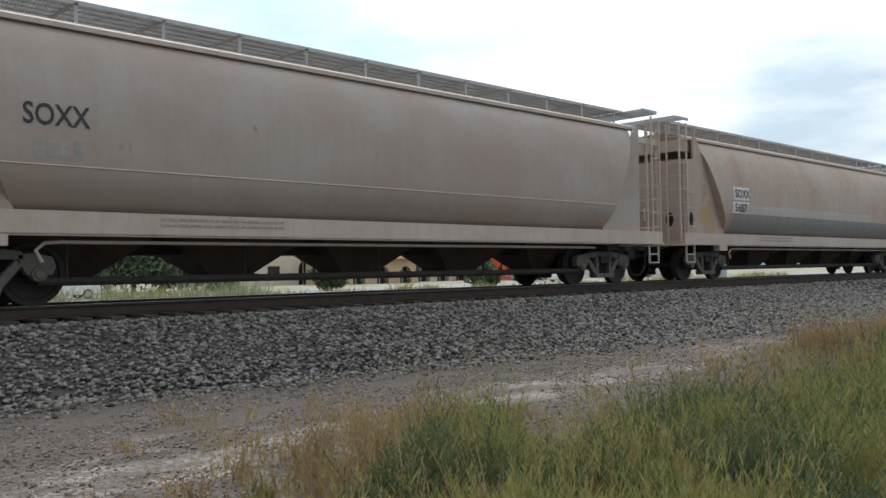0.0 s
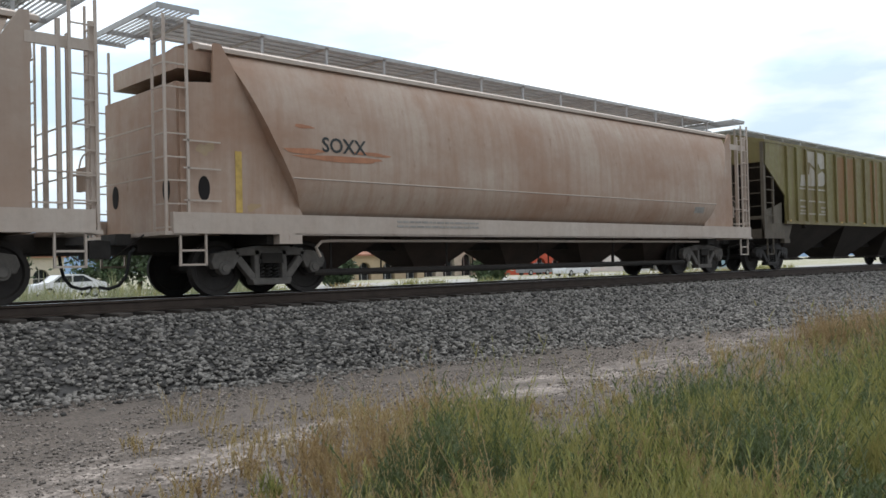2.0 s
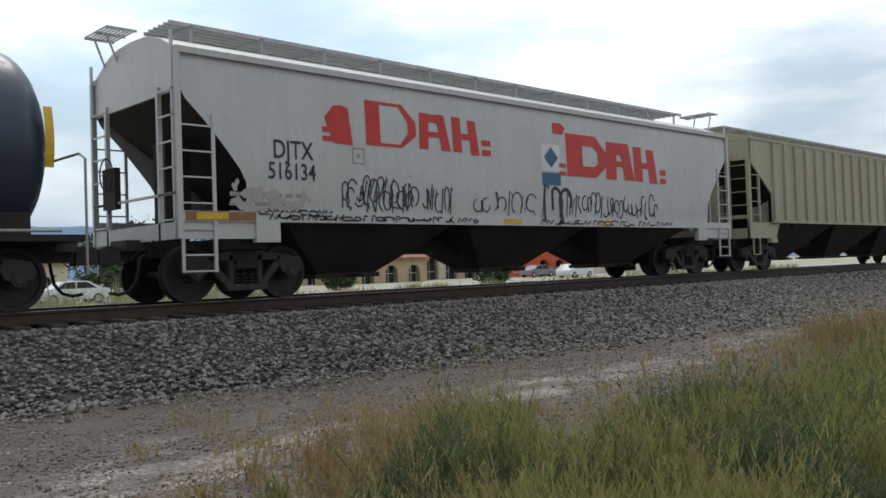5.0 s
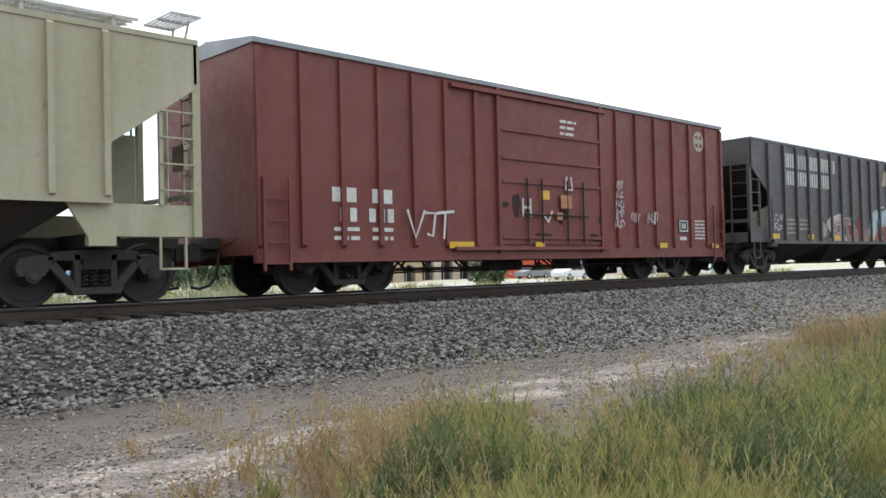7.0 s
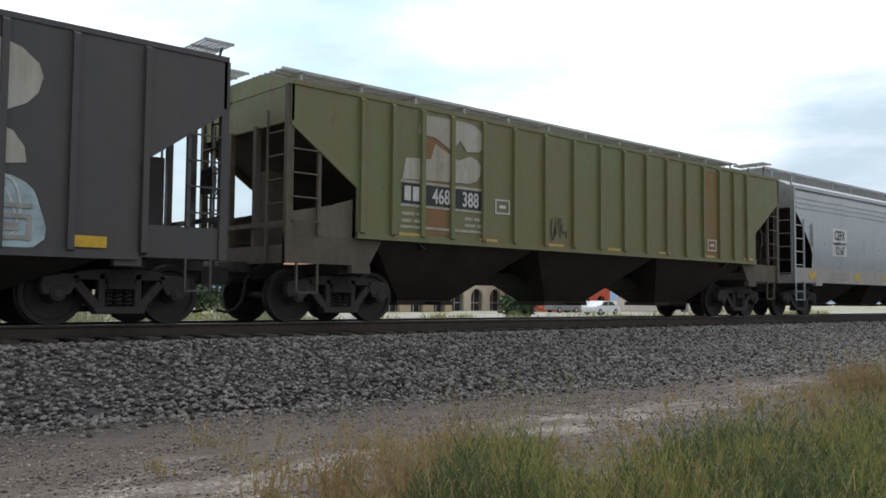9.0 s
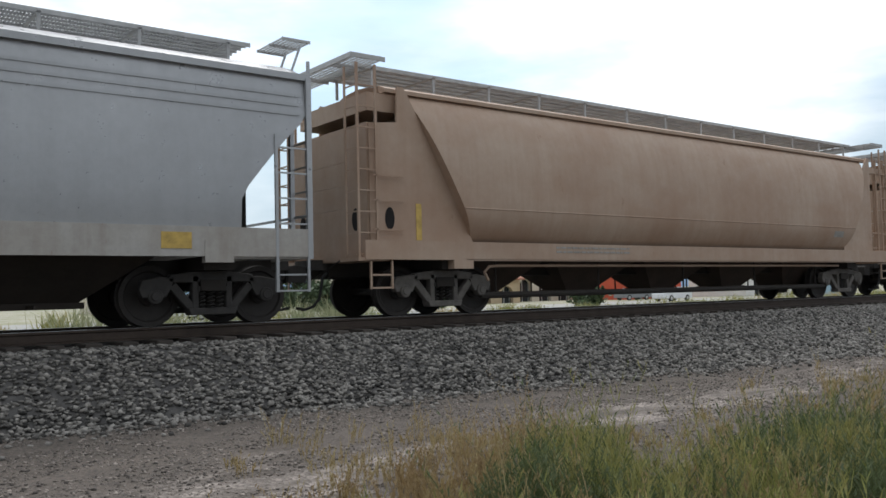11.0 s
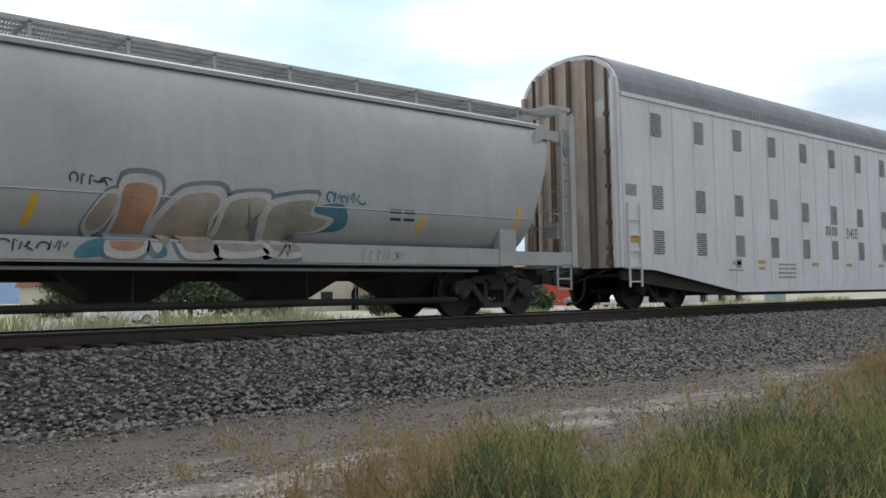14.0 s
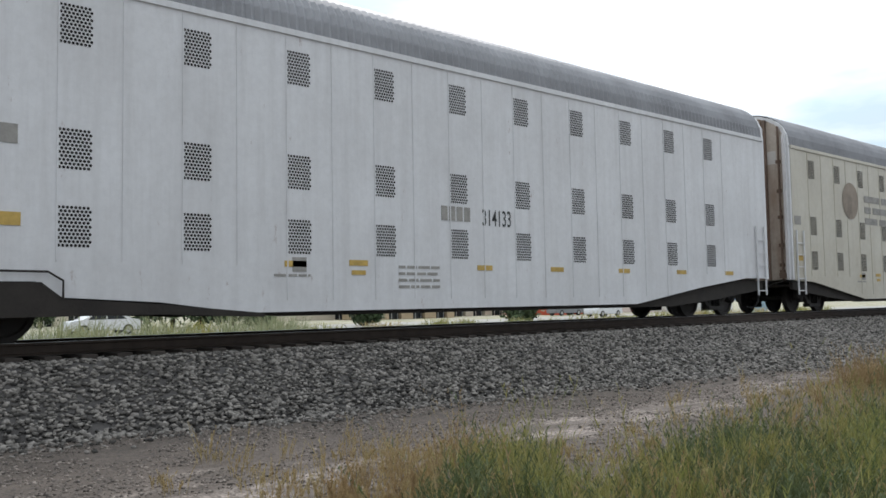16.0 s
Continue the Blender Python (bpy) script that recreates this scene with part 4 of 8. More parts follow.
# ---------------------------------------------------------------- tank car
def tank_car(s, L):
    car = new_car(s, "tank_car", "black cylindrical tank car with yellow reflector strips and white lettering", "tank car")
    gear(car, L, 1.75)
    R, zc, n = 1.46, 2.37, 40
    x0, x1 = 0.26, L - 0.26
    xd = 7.87                                                  # the manway
    bm = B()
    rings = []
    head = 0.66
    for k in range(7):
        a = math.pi / 2 * k / 6
        rings.append((x0 + head * (1 - math.sin(a)), max(0.02, R * math.cos(a))))
    prof = rings[::-1]
    prof = [(x0 + head * (1 - math.cos(math.pi / 2 * k / 8)), max(0.02, R * math.sin(math.pi / 2 * k / 8))) for k in range(9)]
    prof += [(L / 2, R)] + [(L - x, r) for x, r in prof[::-1]]
    loft(bm, [[(x, r * math.cos(2 * math.pi * k / n), zc + r * math.sin(2 * math.pi * k / n)) for k in range(n)] for x, r in prof])
    part("tank", bm, TANK, car, "glossy black tank shell", smooth=40)
    bm = B()
    for x in (L / 2, L / 2 - 3.9, L / 2 + 3.9):                # weld bands
        loft(bm, [[(x + d, (R + o) * math.cos(2 * math.pi * k / n), zc + (R + o) * math.sin(2 * math.pi * k / n)) for k in range(n)] for d, o in ((-0.04, 0.0), (-0.02, 0.008), (0.02, 0.008), (0.04, 0.0))], caps=False)
    part("weld_band", bm, TANK, car, smooth=40)
    bm = B()
    rod(bm, (xd, 0, zc + R - 0.1), (xd, 0, 4.16), 0.45, 22)
    rod(bm, (xd, 0, 4.16), (xd, 0, 4.22), 0.49, 22)
    for k in range(8):
        a = math.pi * k / 4
        rod(bm, (xd + 0.46 * math.cos(a), 0.46 * math.sin(a), 4.08), (xd + 0.46 * math.cos(a), 0.46 * math.sin(a), 4.26), 0.03, 6)
    part("manway_dome", bm, TANK, car, smooth=40)
    bm = B()
    for y in (-0.22, 0.22):
        rod(bm, (xd - 0.80, y, zc + R - 0.05), (xd - 0.80, y, 3.98), 0.08, 10)
        rod(bm, (xd - 0.80, y, 3.98), (xd - 0.80, y, 4.03), 0.10, 10)
    part("valve", bm, UNDER, car)
    bm = B()
    for sd in (-1, 1):
        for k in range(5):
            y0, y1 = sorted((sd * (0.56 + 0.08 * k), sd * (0.62 + 0.08 * k)))
            box(bm, xd - 1.0, xd + 1.35, y0, y1, 3.70, 3.73)
        for x in (-1.0, 0.2, 1.30):
            box(bm, xd + x, xd + x + 0.05, *sorted((sd * 0.54, sd * 0.97)), 3.66, 3.70)
            rod(bm, (xd + x + 0.02, sd * 0.94, 3.67), (xd + x + 0.02, sd * 0.98, 3.30), 0.018, 5)
    part("dome_platform", bm, UNDER, car)
    r = 0.022
    for sd in (-1, 1):                                          # tall hoops fore and aft of the dome, low ones beside it
        y = sd * 0.60
        bm = B()
        pipe(bm, [(xd - 1.95, y, 3.62), (xd - 1.95, y, 3.92), (xd - 2.10, y, 4.04), (xd - 2.02, y, 4.12), (xd - 1.45, y, 4.38), (xd - 0.95, y, 4.50), (xd - 0.80, y, 4.46), (xd - 0.74, y, 4.36), (xd - 0.74, y, 3.70)], r, 6)
        pipe(bm, [(xd - 0.92, y, 4.48), (xd - 0.92, y, 3.70)], r * 0.8, 5)
        part("guard_rail", bm, UNDER, car, "thin bent steel hoop beside the dome")
        bm = B()
        pipe(bm, [(xd + 0.05, y, 3.90), (xd + 0.05, y, 4.42), (xd + 0.13, y, 4.50), (xd + 1.15, y, 4.50), (xd + 1.28, y, 4.42), (xd + 1.28, y, 3.70)], r, 6)
        part("guard_rail", bm, UNDER, car, "thin bent steel hoop beside the dome")
        bm = B()
        pipe(bm, [(xd - 1.05, sd * 0.9, 3.72), (xd - 1.05, sd * 0.9, 3.90), (xd - 0.95, sd * 0.9, 3.98), (xd - 0.40, sd * 0.9, 3.98), (xd - 0.30, sd * 0.9, 3.90), (xd - 0.30, sd * 0.9, 3.72)], r, 6)
        part("guard_rail", bm, UNDER, car)
    bm = B()
    pipe(bm, [(xd + 1.26, -0.60, 4.46), (xd + 1.26, 0.60, 4.46)], r, 6)
    part("guard_rail", bm, UNDER, car)
    bm = B()                                                    # product spilt down the side from the manway
    for x, w, a in ((xd - 0.75, 0.26, 2.0),):
        k = 14
        for m in range(k):
            p0, p1 = 1.25 - (0.15 + a) * m / k, 1.25 - (0.15 + a) * (m + 1) / k
            q = [(x - w * (1 - 0.5 * m / k), p0), (x + w * (1 - 0.5 * m / k), p0), (x + w * (1 - 0.5 * (m + 1) / k), p1), (x - w * (1 - 0.5 * (m + 1) / k), p1)]
            bm.faces.new([bm.verts.new((u, -(R + 0.004) * math.cos(v), zc + (R + 0.004) * math.sin(v))) for u, v in q])
    part("spill_stain", bm, SPILL, car, "dark spill stain down the tank side")
    bm = B()
    for sd in (-1, 1):                                          # side walk pipe, end rails and steps
        pipe(bm, [(0.4, sd * 1.42, 1.12), (L - 0.4, sd * 1.42, 1.12)], 0.022, 6)
        for x in (2.2, 4.6, L - 4.6, L - 2.2):
            pipe(bm, [(x, sd * 1.42, 1.12), (x - 0.35, sd * 1.18, 1.62)], 0.018, 5)
        box(bm, 0.0, 0.05, *sorted((sd * 1.1, sd * 1.5)), 0.5, 0.54)
        for x in (0.02, L - 0.06):
            pipe(bm, [(x, sd * 1.45, 0.5), (x, sd * 1.45, 2.15), (x + 0.01, sd * 1.2, 2.25), (x + 0.01, sd * 0.1, 2.25)], 0.02, 6)
    part("handrail", bm, G_LETTER, car)
    bm = B()
    for x in (0.0, L - 2.9):
        box(bm, x, x + 2.9, -1.40, 1.40, 0.98, 1.07)
        for sd in (-1, 1):
            box(bm, x + 1.2, x + 2.2, *sorted((sd * 0.5, sd * 1.1)), 1.05, 1.40)      # saddle
    part("end_platform", bm, UNDER, car)
    bm = B()
    for sd in (-1, 1):
        box(bm, 2.82, 2.98, *sorted((sd * 1.42, sd * 1.50)), 1.05, 1.75)
    part("board", bm, UNDER, car)
    bm = B()
    wheel_ring(bm, -0.02, -0.75, 1.95, 0.27)
    box(bm, 0.0, 0.3, -0.95, -0.55, 1.7, 2.1)
    part("hand_brake", bm, UNDER, car)
    bm = B()
    rng = random.Random(5)
    for i in range(9):                                          # pipes and rods below the tank
        z = rng.uniform(0.52, 0.92)
        a = rng.uniform(3.2, 7)
        rod(bm, (a, rng.uniform(-0.9, 0.9), z), (a + rng.uniform(2, 5), rng.uniform(-0.9, 0.9), z), 0.018, 5)
    for x in (4.0, 5.1, 6.3, 7.2, 8.6, 9.8, 10.6):
        rod(bm, (x, -0.6, 0.55), (x, -0.6, 1.05), 0.02, 5)
    box(bm, 6.9, 7.5, -0.3, 0.3, 0.45, 1.0)
    part("brake_rigging", bm, UNDER, car)
    surf = lambda z: -math.sqrt(max(0.01, R * R - (z - zc) ** 2))
    bm = B()
    for x, z0, z1, w in ((1.48, 1.95, 2.85, 0.12), (5.32, 2.19, 2.59, 0.12), (8.52, 2.16, 2.60, 0.12), (10.5, 2.16, 2.60, 0.12), (13.6, 2.0, 2.85, 0.12)):
        k = 5
        zs = [z0 + (z1 - z0) * i / k for i in range(k + 1)]
        for a, b in zip(zs, zs[1:]):
            patch(bm, x, x + w, a, b, surf=surf)
    part("reflector", bm, REFLECT, car, "yellow reflective strip")
    bm = B()
    lines_of_print(bm, 2.43, 4.3, 1.86, 2, 0.055, 0.07, 0, random.Random(3), surf)
    part("mark", bm, W_LETTER, car)
    lettering("GATX", 0.36, 2.43, 2.03, W_LETTER, car, surf=surf, bold=0.004, stretch=0.85)
    lettering("214001", 0.36, 3.42, 2.03, W_LETTER, car, surf=surf, bold=0.004, stretch=0.98)
    return car


# ---------------------------------------------------------------- box car
def box_car(s, L):
    car = new_car(s, "box_car", "oxide red ribbed steel boxcar with a plug door and white lettering", "boxcar")
    gear(car, L, 2.2)
    z0, z1, hw = 0.72, 4.22, 1.50
    bm = B()
    for sd in (-1, 1):
        box(bm, 0, L, *sorted((sd * hw, sd * (hw - 0.05))), z0, z1)
    for x in (0, L - 0.06):
        box(bm, x, x + 0.06, -hw + 0.05, hw - 0.05, z0, z1)
    part("wall", bm, RED, car)
    bm = B()
    prism_x(bm, [(-hw - 0.05, z1), (-hw - 0.05, z1 + 0.09), (0, z1 + 0.30), (hw + 0.05, z1 + 0.09), (hw + 0.05, z1)], -0.03, L + 0.03)
    part("roof", bm, ROOF, car, "weathered galvanised roof")
    d0, d1 = 5.85, 9.58
    for sd in (-1, 1):
        for x in [0.06 + 0.86 * i for i in range(7)] + [L - 0.06 - 0.86 * i for i in range(7)]:
            if d0 - 0.1 < x < d1 + 0.1:
                continue
            bm = B()
            prism_x(bm, [(sd * hw, z0 + 0.1), (sd * (hw + 0.06), z0 + 0.16), (sd * (hw + 0.06), z1 - 0.08), (sd * hw, z1 - 0.02)], x - 0.05, x + 0.05)
            part("rib", bm, RED, car)
        bm = B()
        y0, y1 = sorted((sd * (hw + 0.035), sd * (hw + 0.001)))
        box(bm, d0 + 0.12, d1 - 0.12, y0, y1, z0 + 0.18, z1 - 0.18)
        for z in (1.05, 2.25, 2.75, 3.35):
            box(bm, d0 + 0.12, d1 - 0.12, *sorted((sd * (hw + 0.075), sd * hw)), z - 0.03, z + 0.03)
        door = part("plug_door", bm, RED, car, "red plug door with locking bars")
        bm = B()
        for x in (6.75, 7.25, 8.15, 8.75):
            rod(bm, (x, sd * (hw + 0.085), z0 + 0.2), (x, sd * (hw + 0.085), 2.35), 0.022, 6)
        rod(bm, (6.6, sd * (hw + 0.09), 1.55), (8.9, sd * (hw + 0.09), 1.55), 0.02, 6)
        part("locking_bar", bm, UNDER, door)
        bm = B()
        for x in (d0, d1 - 0.1):
            box(bm, x, x + 0.10, *sorted((sd * (hw + 0.07), sd * hw)), z0, z1)
        box(bm, 4.5, d1 + 0.2, *sorted((sd * (hw + 0.13), sd * hw)), z0 + 0.06, z0 + 0.13)
        box(bm, 4.5, d1 + 0.2, *sorted((sd * (hw + 0.10), sd * hw)), z1 - 0.16, z1 - 0.08)
        part("door_track", bm, RED, car)
        bm = B()
        box(bm, 0, L, *sorted((sd * (hw + 0.02), sd * (hw - 0.1))), z0 - 0.14, z0 + 0.02)
        part("side_sill", bm, RED, car)
        for x0 in (0.1, L - 0.65):
            bm = B()
            ladder(bm, x0, x0 + 0.5, sd * (hw + 0.09), 0.45, 2.0, 0.36)
            part("ladder", bm, RED, car)
    bm = B()
    rng = random.Random(9)
    for i in range(16):
        x = rng.uniform(3.6, 11.8)
        rod(bm, (x, rng.uniform(-1, -0.3), 0.42), (x + rng.uniform(-0.1, 0.1), rng.uniform(-1, -0.3), 0.75), 0.025, 5)
    for y, z in ((-0.9, 0.44), (-0.5, 0.36), (0.4, 0.4)):
        rod(bm, (3.2, y, z), (L - 3.2, y, z), 0.02, 5)
    rod(bm, (6.3, -0.7, 0.48), (7.4, -0.7, 0.48), 0.14, 12)
    box(bm, 9.0, 9.5, -0.9, -0.4, 0.36, 0.7)
    part("brake_rigging", bm, UNDER, car)
    bm = B()
    rng = random.Random(21)
    y = -hw - 0.006
    for x, w, z in ((1.55, 0.30, 1.65), (1.85, 0.30, 1.65), (2.46, 0.27, 1.65), (2.73, 0.27, 1.65)):   # initials as plain blocks
        patch(bm, x, x + w - 0.06, z, z + 0.26, y)
    for i, x in enumerate((1.50, 1.72, 1.94, 2.38, 2.60, 2.82)):
        if i != 0:
            patch(bm, x, x + 0.15, 1.30, 1.55, y)
    lines_of_print(bm, 1.58, 2.15, 1.20, 2, 0.07, 0.09, y, rng)
    lines_of_print(bm, 2.45, 2.95, 1.20, 2, 0.07, 0.09, y, rng)
    lines_of_print(bm, 8.0, 8.6, 3.75, 3, 0.06, 0.08, -hw - 0.04, rng)
    lines_of_print(bm, 13.90, 14.42, 1.58, 6, 0.045, 0.05, y, rng)
    lines_of_print(bm, 13.12, 13.45, 1.12, 1, 0.09, 0.06, y, rng)
    part("mark", bm, W_LETTER, car, "worn white stencilled marks")
    bm = B()
    disc = [(14.21 + 0.28 * math.cos(k * math.pi / 14), 3.77 + 0.28 * math.sin(k * math.pi / 14)) for k in range(28)]
    bm.faces.new([bm.verts.new((a, y - 0.002, b)) for a, b in disc])
    emblem = part("emblem", bm, LOGO, car, "round worn white emblem with four red fields")
    for a, b in ((-0.11, -0.11), (0.11, -0.11), (-0.11, 0.11), (0.11, 0.11)):
        bm = B()
        patch(bm, 14.21 + a - 0.055, 14.21 + a + 0.055, 3.77 + b - 0.05, 3.77 + b + 0.05, y - 0.004)
        part("field", bm, RED, emblem)
    bm = B()
    for x, w in ((4.35, 0.7), (12.0, 0.35), (14.7, 0.35), (7.0, 0.3)):
        patch(bm, x, x + w, 0.82, 0.95, y - 0.07)
    patch(bm, 7.25, 7.55, 1.9, 2.1, -hw - 0.045)
    part("reflector", bm, REFLECT, car, "yellow reflective patch")
    bm = B()
    for pts in ([(3.25, 1.55), (3.45, 1.02), (3.7, 1.55)], [(3.72, 1.5), (3.98, 1.5), (3.9, 1.05), (3.75, 1.1)], [(4.0, 1.5), (4.5, 1.55)], [(4.25, 1.5), (4.2, 1.0)],
                [(6.6, 1.9), (6.6, 1.5)], [(6.85, 1.9), (6.85, 1.5)], [(6.6, 1.7), (6.85, 1.7)], [(7.25, 1.6), (7.45, 1.4), (7.6, 1.65)], [(8.15, 2.45), (8.1, 2.15), (8.35, 2.15), (8.3, 2.45)]):
        stroke(bm, pts, 0.055, -hw - 0.075)
    part("graffiti", bm, GRAF_WHT, car, "white scrawled spray paint")
    return car


# ---------------------------------------------------------------- articulated car carrier
def rack_unit(s, L, name, label, skin, first, last, holes, pitch, first_hole, z_h=(4.44, 2.68, 1.60), hs=(0.45, 0.58)):
    """One unit of a car carrier: tall panelled sides with punched vents, a corrugated round roof."""
    car = new_car(s, name, label, "autorack car")
    zt, zr, hw = 5.06, 6.24, 1.52
    bm = B()
    drop0, drop1 = (1.5, 5.9) if first else (1.1, 6.4)
    poly = []
    if first:
        poly += [(0.0, 0.98), (1.2, 0.94), (4.95, 0.38)]
    else:
        poly += [(0.0, 0.84), (0.75, 0.84), (1.1, 0.62), (2.5, 0.54), (3.9, 0.36)]
    if last:
        poly += [(L - 6.3, 0.37), (L - 3.5, 0.76), (L - 1.2, 1.02), (L, 1.02)]
    else:
        poly += [(L - 4.1, 0.36), (L - 3.0, 0.58), (L - 1.2, 0.62), (L - 0.95, 0.84), (L, 0.84)]
    poly += [(L, zt), (0.0, zt)]
    for sd in (-1, 1):
        prism(bm, poly, *sorted((sd * hw, sd * (hw - 0.05))))
    part("side_panel", bm, skin, car)
    bm = B()                                                    # corrugated arch roof
    arc = [(hw * math.cos(a), zt - 0.02 + (zr - zt) * math.sin(a) ** 0.75) for a in [math.pi * k / 18 for k in range(19)]]
    n = int(L / 0.085)
    rings = []
    for i in range(n + 1):
        x = i * L / n
        o = 0.012 if i % 2 else -0.012
        rings.append([(x, y * (1 + o), z + o) for y, z in arc])
    loft(bm, rings, caps=False, closed=False)
    part("roof", bm, ROOF, car, "grey corrugated arched roof")
    bm = B()
    for sd in (-1, 1):
        box(bm, 0, L, *sorted((sd * (hw + 0.03), sd * (hw - 0.03))), zt - 0.07, zt + 0.03)
    part("eave_rail", bm, skin, car)
    bm = B()
    for i in range(holes * 2):                                  # panel seams as slim battens
        x = first_hole + (i - 0.5) * pitch / 2 + 0.22
        if 0.2 < x < L - 0.2:
            for sd in (-1, 1):
                zb = max(z for z in (0.46,))
                zb = 1.12 if (x < 4.4 or x > L - 4.4) else 0.55
                box(bm, x - 0.012, x + 0.012, *sorted((sd * (hw + 0.012), sd * (hw - 0.01))), zb, zt - 0.1)
    part("seam_batten", bm, skin, car)
    for i in range(holes):                                      # vents: rows of round dark holes on a punched plate
        xc = first_hole + i * pitch
        for zc in z_h:
            bm = B()
            nx, nz = 8, 11
            for a in range(nx):
                for b in range(nz):
                    x = xc - hs[0] / 2 + (a + 0.5 + (0.25 if b % 2 else -0.25)) * hs[0] / nx
                    z = zc - hs[1] / 2 + (b + 0.5) * hs[1] / nz
                    r = 0.0235
                    vs = [bm.verts.new((x + r * math.cos(k * math.pi / 3), -hw - 0.004, z + r * math.sin(k * math.pi / 3))) for k in range(6)]
                    bm.faces.new(vs)
            part("vent", bm, HOLE, car, "block of round punched vent holes")
    rng = random.Random(int(s))
    bm = B()
    for x in (4.6, 9.0, 11.2, 13.6, 16.0, 18.3):
        if x < L - 1:
            patch(bm, x, x + 0.42, 1.10, 1.20, -hw - 0.006)
    patch(bm, 5.9, 6.3, 1.14, 1.24, -hw - 0.006)
    patch(bm, 5.95, 6.25, 0.98, 1.06, -hw - 0.006)
    patch(bm, 0.15, 0.55, 1.58, 1.76, -hw - 0.006)
    part("mark", bm, OCHRE, car, "faded yellow rectangular mark")
    bm = B()
    lines_of_print(bm, 7.0, 8.0, 1.16, 4, 0.05, 0.07, -hw - 0.006, rng)
    lines_of_print(bm, 4.4, 5.1, 0.98, 1, 0.04, 0.06, -hw - 0.006, rng)
    patch(bm, 4.75, 5.02, 1.02, 1.26, -hw - 0.006)
    patch(bm, 0.1, 0.5, 2.68, 2.94, -hw - 0.006)
    x = 8.07 if not first else 9.95
    if L < 25:
        lettering("314133", 0.46, 11.31 if first else 9.15, 2.0, LETTER, car, y=-hw - 0.007, bold=0.004, stretch=0.62)
    for w in (0.20, 0.20, 0.20, 0.20):                          # initials, then the number, as plain blocks
        patch(bm, x, x + w - 0.045, 2.05, 2.33, -hw - 0.006)
        x += w
    x += 0.25
    for i in range(0 if L < 25 else 6):
        patch(bm, x, x + 0.11, 2.05, 2.33, -hw - 0.006)
        x += 0.165
    part("print", bm, G_LETTER, car, "grey stencilled print")
    return car


def rack_end(car, x, d, skin):
    """End doors with posts, seen at the outer end of a carrier."""
    hw, z0, zr = 1.52, 1.0, 6.16
    bm = B()
    arc = [(1.46 * math.cos(a), 5.04 + 1.08 * math.sin(a) ** 0.75) for a in [math.pi * k / 14 for k in range(15)]]
    poly = [(1.46, z0)] + arc + [(-1.46, z0)]
    loft(bm, [[(x - d * 0.10, y, z) for y, z in poly], [(x + d * 0.0, y, z) for y, z in poly]])
    door = part("end_door", bm, skin, car, "folding end doors streaked with brown rust")
    bm = B()                                                    # pale rim round the end opening
    for (y0, a0), (y1, a1) in zip(poly, poly[1:]):
        bar(bm, (x - d * 0.06, y0, a0), (x - d * 0.06, y1, a1), 0.10, 0.10)
    part("end_rim", bm, RACK, car, "pale rim round the end doors")
    bm = B()
    box(bm, *sorted((x - d * 0.10, x - d * 0.104)), -1.12, -0.84, 4.55, 4.95)
    part("notice", bm, DECAL, door, "faded yellowish notice")
    for y, hw, mat in ((-1.40, 0.045, RACK), (-1.22, 0.012, RACK_POST), (-0.78, 0.055, RACK_POST), (-0.62, 0.04, skin), (-0.12, 0.012, RACK_POST), (0.0, 0.05, skin), (0.42, 0.012, RACK_POST), (0.55, 0.04, skin), (0.90, 0.05, skin),
                       (1.06, 0.012, RACK_POST), (1.40, 0.05, skin)):
        bm = B()
        t = 5.04 + 1.08 * math.sin(math.acos(min(1, abs(y) / 1.46))) ** 0.75 - 0.05
        box(bm, *sorted((x - d * 0.10, x - d * 0.20)), y - hw, y + hw, z0, t)
        part("door_post", bm, mat, door)
    bm = B()
    for y in (-1.2, 1.2):
        for z in (1.25, 1.45, 2.05, 2.9, 3.7, 4.6):
            box(bm, *sorted((x - d * 0.10, x - d * 0.17)), y - 0.07, y + 0.07, z - 0.05, z + 0.05)
    part("hinge", bm, RACK_POST, door)
    bm = B()                                                    # lock rods and latches low on the doors
    for y in (-1.22, 1.22):
        rod(bm, (x - d * 0.15, y, 1.05), (x - d * 0.15, y, 2.2), 0.02, 6)
        box(bm, *sorted((x - d * 0.10, x - d * 0.19)), y - 0.10, y + 0.10, 1.05, 1.2)
    part("latch", bm, RACK_POST, door, "rusty lock rod and latch")


def rack_underframe(car, L, x_out, art0, art1):
    """Drop frame beams between the trucks."""
    bm = B()
    for sd in (-1, 1):
        y0, y1 = sorted((sd * 1.40, sd * 1.30))
        a = [(0.05, 0.95), (0.05, 0.72), (2.4, 0.46), (4.6, 0.29), (L - 4.6, 0.29), (L - 2.4, 0.46), (L - 0.05, 0.72), (L - 0.05, 0.95)]
        prism(bm, a, y0, y1)
    box(bm, 0.1, L - 0.1, -1.3, 1.3, 0.80, 0.86)
    part("underframe", bm, UNDER, car)


# ---------------------------------------------------------------- the train
SOXL = 18.72
RIB_A = [1.53, 2.23, 2.95, 3.72, 4.52, 5.36, 6.22, 7.1, 7.98, 8.86, 9.74, 10.6, 11.44, 12.26, 13.06, 13.85, 14.6, 15.39]
RIB_B = [1.5, 2.2, 2.9, 3.65, 4.5, 5.4, 6.35, 7.3, 8.25, 9.15, 10.03, 10.9, 11.75, 12.58, 13.36, 14.1, 14.8]
RIB = [1.50 + 0.775 * i for i in range(19)]


